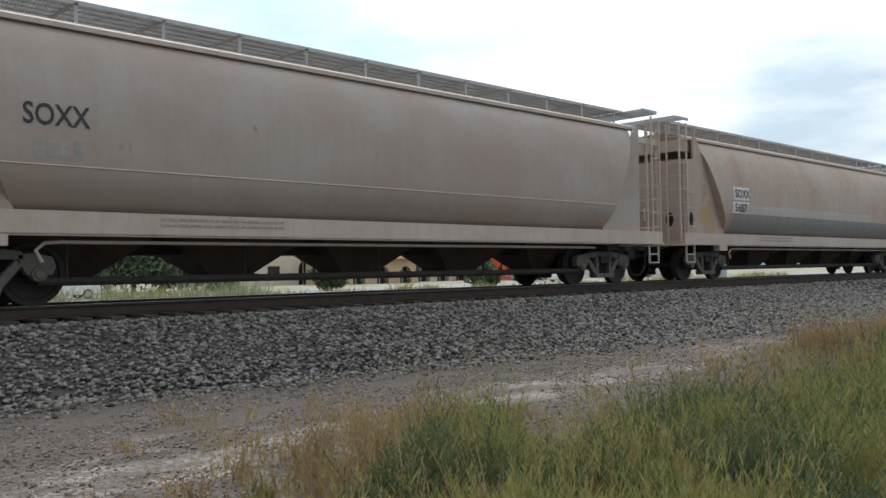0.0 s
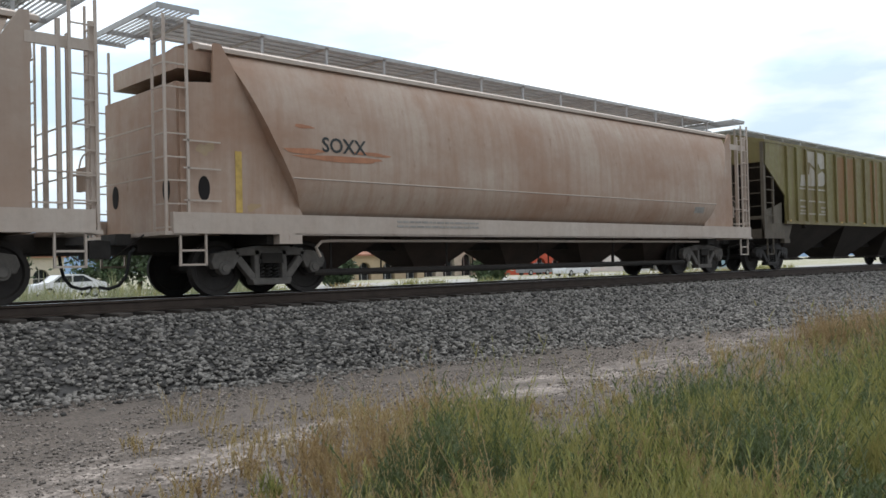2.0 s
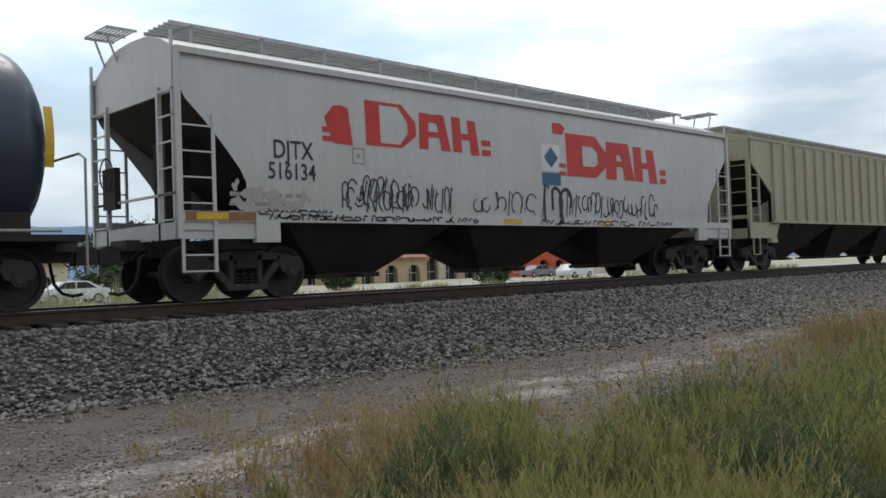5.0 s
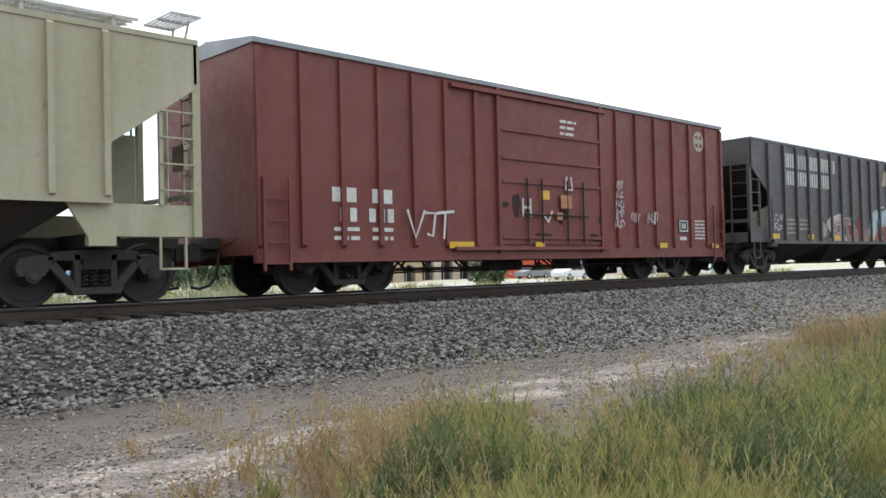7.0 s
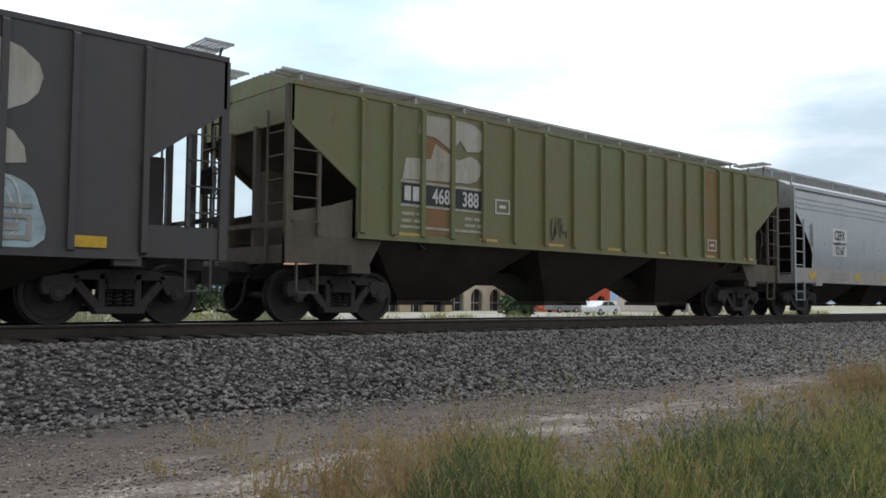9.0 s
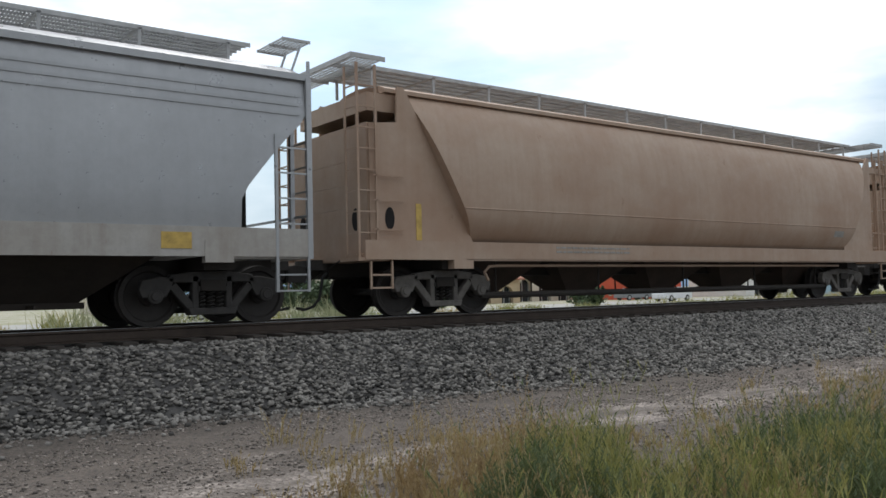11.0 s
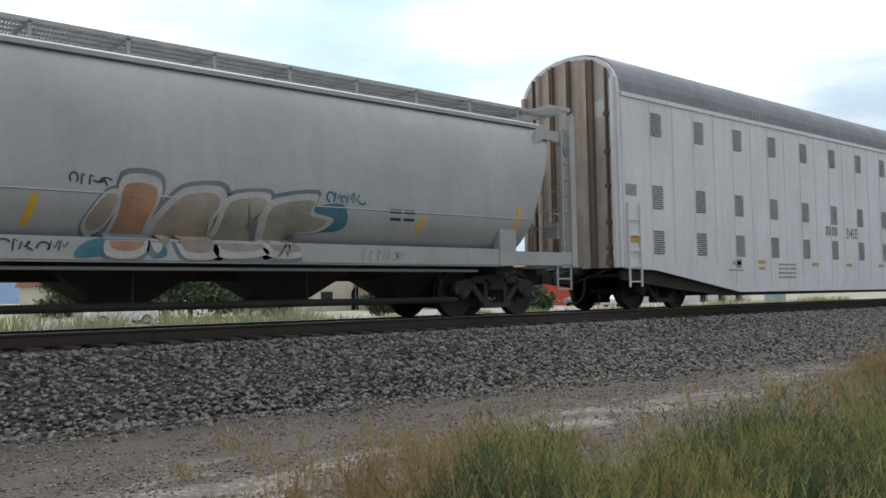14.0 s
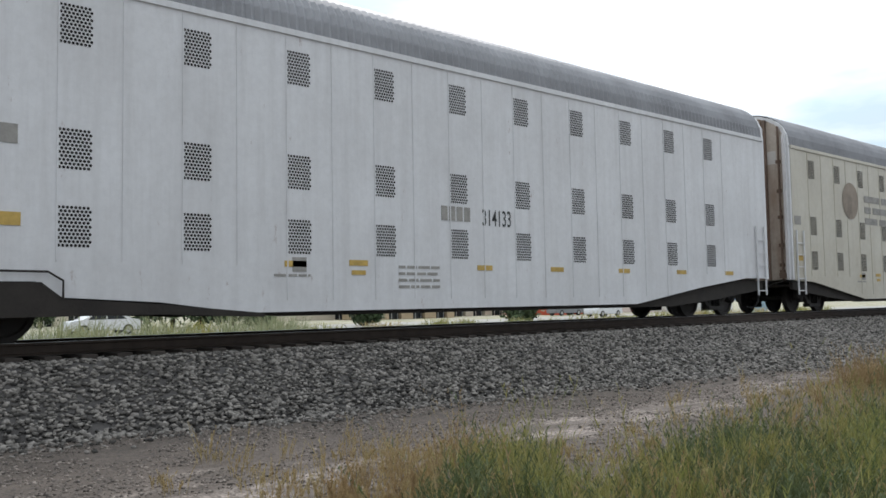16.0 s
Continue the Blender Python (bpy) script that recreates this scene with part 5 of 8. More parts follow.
def number_board(car, x, w, z, h, surf):
    bm = B()
    k = 4
    for i in range(k):
        patch(bm, x, x + w, z + h * i / k, z + h * (i + 1) / k, surf=surf)
    part("number_patch", bm, DECAL, car, "white painted patch under the number")


c1 = centre_flow(1.44, SOXL, "covered_hopper_car", "tan grey round-sided covered hopper car with black lettering", TAN_G, TAN_SILL)
lettering("SOXX", 0.42, 2.62, 2.50, LETTER, c1, surf=barrel_surf, bold=0.006, stretch=0.8)
bm = B()
for i in range(4):
    patch(bm, 2.76 + i * 0.18, 2.88 + i * 0.18, 2.06, 2.30, surf=barrel_surf)
part("faded_number", bm, G_LETTER, c1)

c2 = centre_flow(21.08, SOXL, "covered_hopper_car", "tan round-sided covered hopper car with grey band and number patches", TAN, TAN_SILL)
number_board(c2, 2.80, 1.0, 2.35, 0.38, barrel_surf)
number_board(c2, 2.75, 1.0, 1.95, 0.34, barrel_surf)
lettering("SOXX", 0.34, 2.88, 2.42, LETTER, c2, surf=lambda z: barrel_surf(z) - 0.006, bold=0.006)
lettering("5657", 0.34, 2.85, 2.00, LETTER, c2, surf=lambda z: barrel_surf(z) - 0.006, bold=0.006, stretch=1.1)

c3 = centre_flow(40.74, SOXL, "covered_hopper_car", "rust-streaked pinkish tan round-sided covered hopper car", TAN_R, TAN_SILL)
lettering("SOXX", 0.36, 2.86, 2.44, LETTER, c3, surf=barrel_surf, bold=0.006)
bm = B()
rng = random.Random(2)
for x, z, rx, rz in ((2.5, 2.42, 0.42, 0.05), (3.3, 2.33, 0.85, 0.06), (2.5, 2.84, 0.22, 0.03), (3.95, 2.46, 0.5, 0.03)):
    blob(bm, x, z, rx, rz, 0, rng, barrel_surf, 0.3)
part("stain", bm, GRAF_ORG, c3, "brown rust scar round the lettering")

c4 = ribbed_hopper(60.20, 17.05, "ribbed_hopper_car", "olive green ribbed three-bay covered hopper car with rust panels", OLIVE, RIB_A)
c5 = tank_car(77.45, 14.20)
c6 = smooth_hopper(92.90, 16.92, "smooth_hopper_car", "white smooth-sided covered hopper car with red block graffiti", WHITE, WHITE, WHITE)
c7 = ribbed_hopper(111.15, 16.95, "ribbed_hopper_car", "dusty cream ribbed covered hopper car", CREAM, RIB, frame_mat=CREAM)
c8 = box_car(129.1, 15.45)
c9 = ribbed_hopper(146.20, 16.45, "open_hopper_car", "black ribbed hopper car with white lettering blocks and pale graffiti", BLACK,
                   [1.15, 2.24] + [3.15 + 0.91 * i for i in range(13)] + [15.1], zb=1.0, zt=4.13, hop=UNDER, ridge=4.16, board=None, low=0.34, hw=1.56, frame_mat=BLACK)
c10 = ribbed_hopper(163.70, 16.75, "ribbed_hopper_car", "grass green ribbed three-bay covered hopper car with an orange stained panel", GREEN, RIB_B)
c11 = smooth_hopper(181.28, 16.35, "smooth_hopper_car", "silver grey covered hopper car with pressed side ribs", SILVER, SILL_G, SILVER, 1.0, (3.60, 3.45, 3.30), HOPPER, 1.03, 0.44)
c12 = centre_flow(198.55, SOXL, "covered_hopper_car", "brown tan round-sided covered hopper car", TAN_B, TAN_B)
c13 = centre_flow(218.85, SOXL, "covered_hopper_car", "warm tan round-sided covered hopper car with white number patches", TAN_B, TAN_SILL)
number_board(c13, 3.40, 0.24, 2.42, 0.34, barrel_surf)
number_board(c13, 2.56, 1.04, 1.98, 0.36, barrel_surf)
lettering("SOXX", 0.38, 2.66, 2.46, LETTER, c13, surf=lambda z: barrel_surf(z) - 0.006, bold=0.006)
lettering("5655", 0.36, 2.64, 2.04, LETTER, c13, surf=lambda z: barrel_surf(z) - 0.006, bold=0.006, stretch=1.05)
c14 = centre_flow(238.40, 19.05, "covered_hopper_car", "pale grey round-sided covered hopper car with bubble graffiti", GREY_W, GREY_W, HOPPER, closed=False)
lettering("CMHX", 0.36, 2.66, 2.49, LETTER, c14, surf=barrel_surf, bold=0.002, stretch=0.85)
lettering("97072", 0.36, 2.60, 2.13, LETTER, c14, surf=barrel_surf, bold=0.002, stretch=0.92)
bm = B()
for x, z0, z1 in ((1.95, 1.65, 2.52), (4.28, 1.45, 1.85), (7.77, 1.47, 1.89), (14.47, 1.56, 1.90), (17.0, 1.70, 2.2)):
    for k in range(4):
        a, b = z0 + (z1 - z0) * k / 4, z0 + (z1 - z0) * (k + 1) / 4
        patch(bm, x + 0.03 * k, x + 0.10 + 0.03 * k, a, b, surf=barrel_surf)
part("reflector", bm, REFLECT, c14, "yellow reflective strip")

r1 = rack_unit(259.05, 21.05, "car_carrier_unit", "white steel car carrier with punched vents and a rust-streaked end", RACK, True, False, 11, 1.836, 1.34)
rack_end(r1, 0.0, 1, RACK_END)
rack_underframe(r1, 21.05, 0, 0, 1)
r2 = rack_unit(280.84, 20.6, "car_carrier_unit", "white steel car carrier with punched vents beside a black bellows", RACK, False, True, 10, 1.822, 1.25)
rack_underframe(r2, 20.6, 0, 0, 1)
rack_end(r2, 20.6, -1, RACK_END)
r3 = rack_unit(303.15, 27.0, "car_carrier", "cream steel car carrier with punched vents and a brown round emblem", RACK_Y, True, True, 14, 1.815, 1.33)
rack_end(r3, 0.0, 1, RACK_END)
rack_underframe(r3, 27.0, 0, 0, 1)
for c, xs in ((r1, (2.1, 21.42)), (r2, (18.5,)), (r3, (2.1, 24.9))):
    for x in xs:
        truck(c, x)
for c, x, r in ((r1, 0, 0), (r2, 20.6, 180), (r3, 0, 0)):
    place("coupler", COUPLER, c, x, 0, 0, rz=r)
    place("air_hose", HOSE, c, x, 0, 0, rz=r)
bm = B()                                                        # the dark bellows between the two units
arc = [(1.50 * math.cos(a), 5.04 + 1.12 * math.sin(a) ** 0.75) for a in [math.pi * k / 14 for k in range(15)]]
poly = [(1.50, 0.9)] + arc + [(-1.50, 0.9)]
rings = []
for i in range(9):
    o = 1.0 if i % 2 else 0.965
    rings.append([(21.06 + i * 0.71 / 8, y * o, z if z < 1 else z * (1 if i % 2 else 0.993)) for y, z in poly])
loft(bm, rings)
part("bellows", bm, RUBBER, r1, "black rubber bellows")
JOINT = [(18.0, 0.59), (19.85, 0.62), (20.1, 0.83), (22.6, 0.83), (22.9, 0.60), (24.3, 0.51), (26.0, 0.35), (26.0, 0.29), (24.3, 0.36), (18.0, 0.36), (16.95, 0.30)]
bm = B()
prism(bm, JOINT, -1.56, -1.40)
prism(bm, JOINT, 1.40, 1.56)
part("joint_frame", bm, UNDER, r1)
for a, b in ((19.87, 20.98), (22.88, 21.80)):                  # grab rails over the joint
    bm = B()
    d = 0.2 if b > a else -0.2
    pipe(bm, [(a, -1.58, 0.60), (a, -1.58, 0.85), (a + d, -1.58, 0.97), (b, -1.58, 0.98)], 0.016, 6)
    part("grab_iron", bm, UNDER, r1)


# ---------------------------------------------------------------- marks and graffiti
def scribble(car, x0, x1, z0, z1, n, w, mat, seed, y=-1.606, surf=None):
    """An unreadable tag: overlapping hooks and loops drawn with a sprayed line."""
    rg = random.Random(seed)
    bm = B()
    step, h = (x1 - x0) / n, z1 - z0
    for i in range(n):
        cx = x0 + (i + 0.5) * step
        form = rg.choice(("loop", "loop", "hook", "zig", "stem"))
        if form in ("loop", "hook"):
            a0, sweep = rg.uniform(0, 6.28), rg.uniform(3.4, 6.0) if form == "loop" else rg.uniform(2.2, 3.4)
            rx, rz, cz = step * rg.uniform(0.4, 0.75), h * rg.uniform(0.22, 0.46), z0 + h * rg.uniform(0.36, 0.64)
            pts = [(cx + rx * math.cos(a0 + sweep * k / 14), cz + rz * math.sin(a0 + sweep * k / 14)) for k in range(15)]
            pts.append((pts[-1][0] + step * rg.uniform(-0.3, 0.5), z0 + h * rg.uniform(0, 0.3)))
        elif form == "zig":
            pts = [(cx - step * 0.5, z0 + h * 0.1), (cx - step * 0.2, z0 + h * rg.uniform(0.7, 1.0)), (cx + step * 0.1, z0 + h * rg.uniform(0.1, 0.4)), (cx + step * 0.55, z0 + h * rg.uniform(0.7, 1.0))]
        else:
            pts = [(cx - step * 0.1, z0), (cx - step * 0.05, z0 + h * 0.5), (cx + step * 0.02, z0 + h * rg.uniform(0.85, 1.0)), (cx + step * 0.4, z0 + h * 0.8)]
        stroke(bm, pts, w, y, surf)
    part("graffiti", bm, mat, car, "scrawled spray-paint tag")


def sprayed(car, polys, mat, y=-1.606, surf=None, label="", name="graffiti"):
    bm = B()
    for poly in polys:
        vs = [bm.verts.new((x, (surf(z) if surf else y) - 0.009, z)) for x, z in poly]
        bm.faces.new(vs)
    bmesh.ops.triangulate(bm, faces=bm.faces)
    return part(name, bm, mat, car, label)


def block_D(x, z, w, h, t, q=0.16):
    o = [(x, z), (x + w * 0.7, z), (x + w, z + h * 0.3), (x + w, z + h * 0.62), (x + w * 0.72, z + h), (x, z + h)]
    i = [(x + t, z + t * q), (x + w * 0.66, z + t * q), (x + w - t * 0.6, z + h * 0.34), (x + w - t * 0.6, z + h * 0.60), (x + w * 0.66, z + h - t * q), (x + t, z + h - t * q)]
    return [[o[k], o[(k + 1) % 6], i[(k + 1) % 6], i[k]] for k in range(6)]


def block_A(x, z, w, h, t):
    return [[(x, z), (x + t, z), (x + t + w * 0.05, z + h), (x + w * 0.05, z + h)], [(x + w - t, z), (x + w, z), (x + w * 0.82, z + h), (x + w * 0.82 - t, z + h)],
            [(x + t * 0.9, z + h - t * 0.7), (x + w * 0.7, z + h - t * 0.7), (x + w * 0.7, z + h - 0.01), (x + t * 0.9, z + h - 0.01)], [(x + t, z + h * 0.35), (x + w - t, z + h * 0.35), (x + w - t, z + h * 0.50), (x + t, z + h * 0.50)]]


def block_H(x, z, w, h, t):
    return [[(x, z), (x + t, z), (x + t * 0.9, z + h), (x - t * 0.1, z + h)], [(x + w - t, z - 0.03), (x + w, z - 0.03), (x + w - t * 0.4, z + h * 0.95), (x + w - t * 1.35, z + h * 0.95)],
            [(x + t, z + h * 0.38), (x + w - t, z + h * 0.38), (x + w - t, z + h * 0.55), (x + t, z + h * 0.55)]]


# white hopper: red block letters, tags, placard, number
ss = smooth_surf
sprayed(c6, [[(2.95, 2.68), (3.38, 2.66), (3.30, 3.32), (3.15, 3.36), (2.98, 3.34), (2.78, 3.12), (2.98, 3.14)]] + [[(2.72, z), (2.92, z), (2.92, z + 0.09), (2.72, z + 0.09)] for z in (2.70, 2.86)]
        + block_D(3.69, 2.70, 1.22, 0.82, 0.34) + block_A(4.98, 2.72, 0.84, 0.70, 0.24) + block_H(5.90, 2.72, 0.74, 0.70, 0.24)
        + [[(6.72, z), (6.98, z), (6.98, z + 0.12), (6.72, z + 0.12)] for z in (2.70, 2.90)], GRAF_RED, surf=ss, label="red block letter graffiti")
sprayed(c6, block_D(9.5, 2.42, 1.55, 0.98, 0.60, 0.42) + block_A(11.0, 2.42, 1.18, 0.90, 0.42) + block_H(12.2, 2.42, 1.02, 0.86, 0.36)
        + [[(13.35, z), (13.62, z), (13.62, z + 0.14), (13.35, z + 0.14)] for z in (2.40, 2.62)] + [[(9.22, z), (9.45, z), (9.45, z + 0.09), (9.22, z + 0.09)] for z in (2.42, 2.60)]
        + [[(9.05, 3.35), (9.4, 3.35), (9.5, 3.5), (9.35, 3.6), (9.05, 3.6)]], GRAF_RED, surf=ss, label="solid red block letter graffiti")
lettering("DJTX", 0.44, 1.70, 2.34, LETTER, c6, surf=ss, bold=0.004, stretch=0.80)
lettering("516134", 0.40, 1.60, 1.99, LETTER, c6, surf=ss, bold=0.004, stretch=0.80)
bm = B()
patch(bm, 8.61, 9.26, 2.50, 3.10, surf=ss)
part("placard", bm, DECAL, c6, "white placard with a dark diamond")
sprayed(c6, [[(8.94, 2.58), (9.18, 2.80), (8.94, 3.04), (8.70, 2.80)]], PLACARD, surf=lambda z: ss(z) - 0.004, name="placard_diamond")
bm = B()
patch(bm, 8.61, 9.26, 2.18, 2.46, surf=ss)
part("placard", bm, PLACARD, c6, "blue placard strip")
bm = B()
for a, b, c, d in ((3.36, 3.64, 2.33, 2.36), (3.36, 3.64, 2.60, 2.63), (3.36, 3.39, 2.36, 2.60), (3.61, 3.64, 2.36, 2.60), (3.46, 3.54, 2.44, 2.52)):
    patch(bm, a, b, c, d, surf=ss)
part("stencil_box", bm, G_LETTER, c6)
for x0, x1, z0, z1, n, w, sd in ((3.1, 4.9, 1.47, 2.12, 11, 0.028, 1), (3.2, 4.8, 1.47, 1.9, 8, 0.028, 2), (3.6, 4.3, 1.6, 2.2, 3, 0.03, 12), (5.05, 5.85, 1.48, 2.06, 7, 0.028, 3), (6.45, 8.35, 1.48, 2.02, 8, 0.028, 4),
                                 (8.5, 9.6, 1.36, 2.30, 3, 0.08, 5), (9.4, 11.2, 1.48, 2.05, 11, 0.034, 6), (11.1, 13.2, 1.48, 2.08, 11, 0.034, 7), (1.4, 2.9, 1.38, 1.50, 9, 0.03, 8), (1.6, 6.5, 1.30, 1.42, 26, 0.03, 9), (8.4, 13.8, 1.30, 1.42, 20, 0.03, 10)):
    scribble(c6, x0, x1, z0, z1, n, w, GRAF_BLK, sd, surf=(lambda z: ss(z) if z > 1.43 else -1.618))
bm = B()
for x in (0.3, 7.3, 10.6):
    patch(bm, x, x + 0.55, 1.30, 1.41, -1.618)
part("reflector", bm, REFLECT, c6, "yellow reflective strip on the sill")
bm = B()
lines_of_print(bm, 0.9, 2.3, 1.75, 3, 0.07, 0.08, 0, random.Random(4), ss)
part("print", bm, G_LETTER, c6)


def railway_logo(car, x, z, w, h, y, mat):
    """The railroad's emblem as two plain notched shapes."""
    def at(*pts):
        return [(x + a * w, z + b * h) for a, b in pts]
    up = at((0.22, 0.98), (0.69, 0.99), (0.86, 0.97), (0.95, 0.90), (1.0, 0.78), (0.99, 0.66), (0.94, 0.56), (0.78, 0.53), (0.69, 0.69), (0.58, 0.51), (0.38, 0.67), (0.18, 0.69))
    lo = at((0.04, 0.31), (0.33, 0.34), (0.38, 0.58), (0.67, 0.38), (0.82, 0.47), (0.91, 0.43), (0.96, 0.34), (0.95, 0.20), (0.91, 0.11), (0.82, 0.05), (0.0, 0.0))
    return sprayed(car, [up, lo], mat, y=y, label="worn white railroad emblem", name="emblem")


for car, x0, z0, z1 in ((c4, 2.52, 2.72, 3.92), (c10, 2.42, 2.62, 3.90)):
    w = 2.10
    railway_logo(car, x0, z0, w, z1 - z0, -1.580, LOGO)
    bm = B()
    for z in ((2.62, 2.22, 1.80) if car is c4 else (2.56, 2.12, 1.72)):
        patch(bm, x0 - 0.03, x0 + w, z, z + 0.05, -1.582)
    part("stripe", bm, LOGO, car, "white painted stripe")
    bm = B()
    lines_of_print(bm, x0, x0 + 0.5, 2.08 if car is c4 else 2.02, 2, 0.06, 0.07, -1.582, random.Random(6))
    lines_of_print(bm, x0 + 1.6, x0 + 2.1, 2.08 if car is c4 else 2.02, 2, 0.06, 0.07, -1.582, random.Random(7))
    part("print", bm, LOGO, car)
for car, rust_x in ((c4, ((5.42, 0.74), (6.28, 0.74), (8.62, 0.7))), (c10, ((2.96, 0.64), (12.65, 0.64)))):
    for x, w in rust_x:
        bm = B()
        patch(bm, x, x + w, 1.62, 3.88, -1.577, t=0.002)
        part("rust_panel", bm, RUSTP, car, "panel faded to orange brown rust")
bm = B()
patch(bm, 2.42, 4.52, 2.17, 2.56, -1.580)
part("number_band", bm, LETTER, c10, "black band behind the number")
lettering("468", 0.40, 3.16, 2.23, W_LETTER, c10, y=-1.590, bold=0.008, stretch=0.75)
lettering("388", 0.40, 3.93, 2.23, W_LETTER, c10, y=-1.590, bold=0.008, stretch=0.75)
bm = B()
for x in (2.48, 2.68):
    patch(bm, x, x + 0.15, 2.23, 2.50, -1.588)
part("mark", bm, W_LETTER, c10)
bm = B()
for i in range(7):
    patch(bm, 2.35 + i * 2.05, 2.85 + i * 2.05, 1.545, 1.63, -1.60)
part("reflector", bm, OCHRE, c10, "faded yellow reflective patch")
bm = B()
for i in range(7):
    patch(bm, 1.6 + i * 2.05, 1.75 + i * 2.05, 1.545, 1.60, -1.61)
part("reflector", bm, OCHRE, c4, "faded yellow reflective patch")
bm = B()
patch(bm, 13.16, 13.62, 1.74, 2.06, -1.582)
part("notice", bm, DECAL, c4, "small white notice panel")

# black hopper: letter blocks, emblem, pale graffiti
bm = B()
for x0, x1, n, z0, z1 in ((2.38, 3.07, 2, 3.40, 3.86), (3.30, 4.0, 3, 3.40, 3.86), (4.21, 4.89, 2, 3.40, 3.86), (5.11, 5.80, 2, 3.40, 3.86), (5.99, 6.36, 1, 3.40, 3.86),
                          (2.34, 3.06, 2, 2.84, 3.30), (3.28, 4.0, 2, 2.84, 3.30), (4.19, 4.89, 2, 2.84, 3.30), (5.09, 5.82, 2, 2.84, 3.30)):
    w = (x1 - x0) / n
    for i in range(n):                                          # plain bars
        a, b = x0 + i * w + 0.03, x0 + (i + 1) * w - 0.05
        patch(bm, a, a + 0.10, z0, z1, -1.566)
        patch(bm, b - 0.10, b, z0, z1, -1.566)
part("letter_block", bm, W_LETTER, c9, "worn white letter blocks")
BUB_PALE = plain("dusty_white_spray", (0.40, 0.36, 0.33), 0.7, 0, 0.35, 2.2, 0)
BUB_MAUVE = plain("faded_mauve_spray", (0.22, 0.15, 0.145), 0.7, 0, 0.45, 2.6, 0)


def shrunk(poly, k):
    cx, cz = sum(p[0] for p in poly) / len(poly), sum(p[1] for p in poly) / len(poly)
    return [(cx + (x - cx) * k, cz + (z - cz) * k) for x, z in poly]


def rounded(poly, n=4):
    """A closed outline softened through its corners."""
    out, m = [], len(poly)
    for i in range(m):
        p0, p1, p2, p3 = (Vector(poly[(i + k) % m]) for k in (-1, 0, 1, 2))
        for j in range(n):
            u = j / n
            out.append(tuple(0.5 * ((2 * p1) + (p2 - p0) * u + (2 * p0 - 5 * p1 + 4 * p2 - p3) * u * u + (3 * p1 - p0 - 3 * p2 + p3) * u ** 3)))
    return out


def outlined(car, poly, mat, w, y=-1.606, surf=None, label="sprayed outline"):
    bm = B()
    ring = rounded(poly)
    stroke(bm, ring + ring[:1], w, y, surf)
    return part("graffiti", bm, mat, car, label)


sprayed(c9, [[(11.01, 3.77), (12.99, 3.85), (13.38, 3.73), (13.6, 3.55), (13.66, 3.38), (13.6, 3.15), (13.46, 2.99), (13.06, 2.79), (13.01, 3.19), (12.17, 3.16), (12.07, 2.89), (11.26, 3.22), (10.82, 3.18)],
             [(11.51, 2.76), (12.06, 2.35), (12.89, 2.39), (12.97, 2.72), (13.3, 2.6), (13.45, 2.4), (13.48, 2.19), (12.1, 2.03), (11.19, 2.17)]], LOGO, y=-1.560, label="worn white railroad emblem", name="emblem")
bm = B()
for a, b in ((10.5, 11.0), (12.1, 12.6)):
    patch(bm, a, b, 2.34, 2.40, -1.568)
part("stripe", bm, W_LETTER, c9)
TAG_A = [(5.49, 1.6), (5.83, 1.86), (6.29, 1.93), (6.65, 1.99), (6.87, 1.76), (6.83, 1.43), (7.18, 1.09), (6.93, 1.04), (6.64, 1.04), (5.72, 1.05), (5.95, 1.26)]
TAG_B = [(6.9, 1.8), (7.3, 1.88), (7.79, 1.8), (7.92, 1.61), (8.23, 1.32), (8.06, 1.06), (7.49, 1.05), (7.1, 1.1), (7.2, 1.4)]
TAG_C = [(9.38, 1.51), (9.51, 1.92), (9.95, 2.23), (10.33, 2.16), (10.19, 1.78), (9.99, 1.27), (9.55, 1.04), (9.44, 1.26)]
TAG_D = [(10.39, 2.04), (11.13, 2.29), (11.96, 2.21), (13.32, 2.0), (13.66, 1.63), (13.6, 1.07), (11.92, 1.05), (12.02, 1.58), (11.38, 1.56), (11.18, 1.73), (10.44, 1.62)]
TAG_E = [(10.44, 1.62), (11.17, 1.69), (11.37, 1.3), (11.22, 1.04), (10.29, 1.04), (10.05, 1.28)]
for poly, mat, y in ((TAG_A, BUB_PALE, -1.562), (shrunk(TAG_A, 0.62), BUB_MAUVE, -1.564), (TAG_B, BUB_MAUVE, -1.562), (shrunk(TAG_B, 0.5), GRAF_MAR, -1.564), ([(8.19, 1.82), (8.64, 1.88), (8.67, 1.05), (8.28, 1.05)], GRAF_MAR, -1.562),
                     (TAG_C, GRAF_BLU, -1.564), (TAG_D, GRAF_BLU, -1.565), (TAG_E, GRAF_MAR, -1.563), ([(11.4, 1.5), (11.95, 1.5), (11.9, 1.06), (11.35, 1.06)], BUB_MAUVE, -1.564),
                     ([(5.0, 1.62), (5.3, 1.66), (5.5, 1.5), (5.4, 1.22), (5.05, 1.2)], G_LETTER, -1.562), ([(8.7, 1.45), (9.3, 1.5), (9.4, 1.1), (8.75, 1.06)], BUB_MAUVE, -1.562)):
    sprayed(c9, [rounded(poly)], mat, y=y, label="faded bubble letter graffiti")
for poly, mat, w in ((TAG_A, GRAF_WHT, 0.035), (shrunk(TAG_A, 0.55), BUB_PALE, 0.03), (TAG_B, BUB_PALE, 0.03), (shrunk(TAG_B, 0.5), BUB_PALE, 0.03), (TAG_E, BUB_PALE, 0.03), (shrunk(TAG_D, 0.8), GRAF_WHT, 0.03)):
    outlined(c9, poly, mat, w, -1.572)
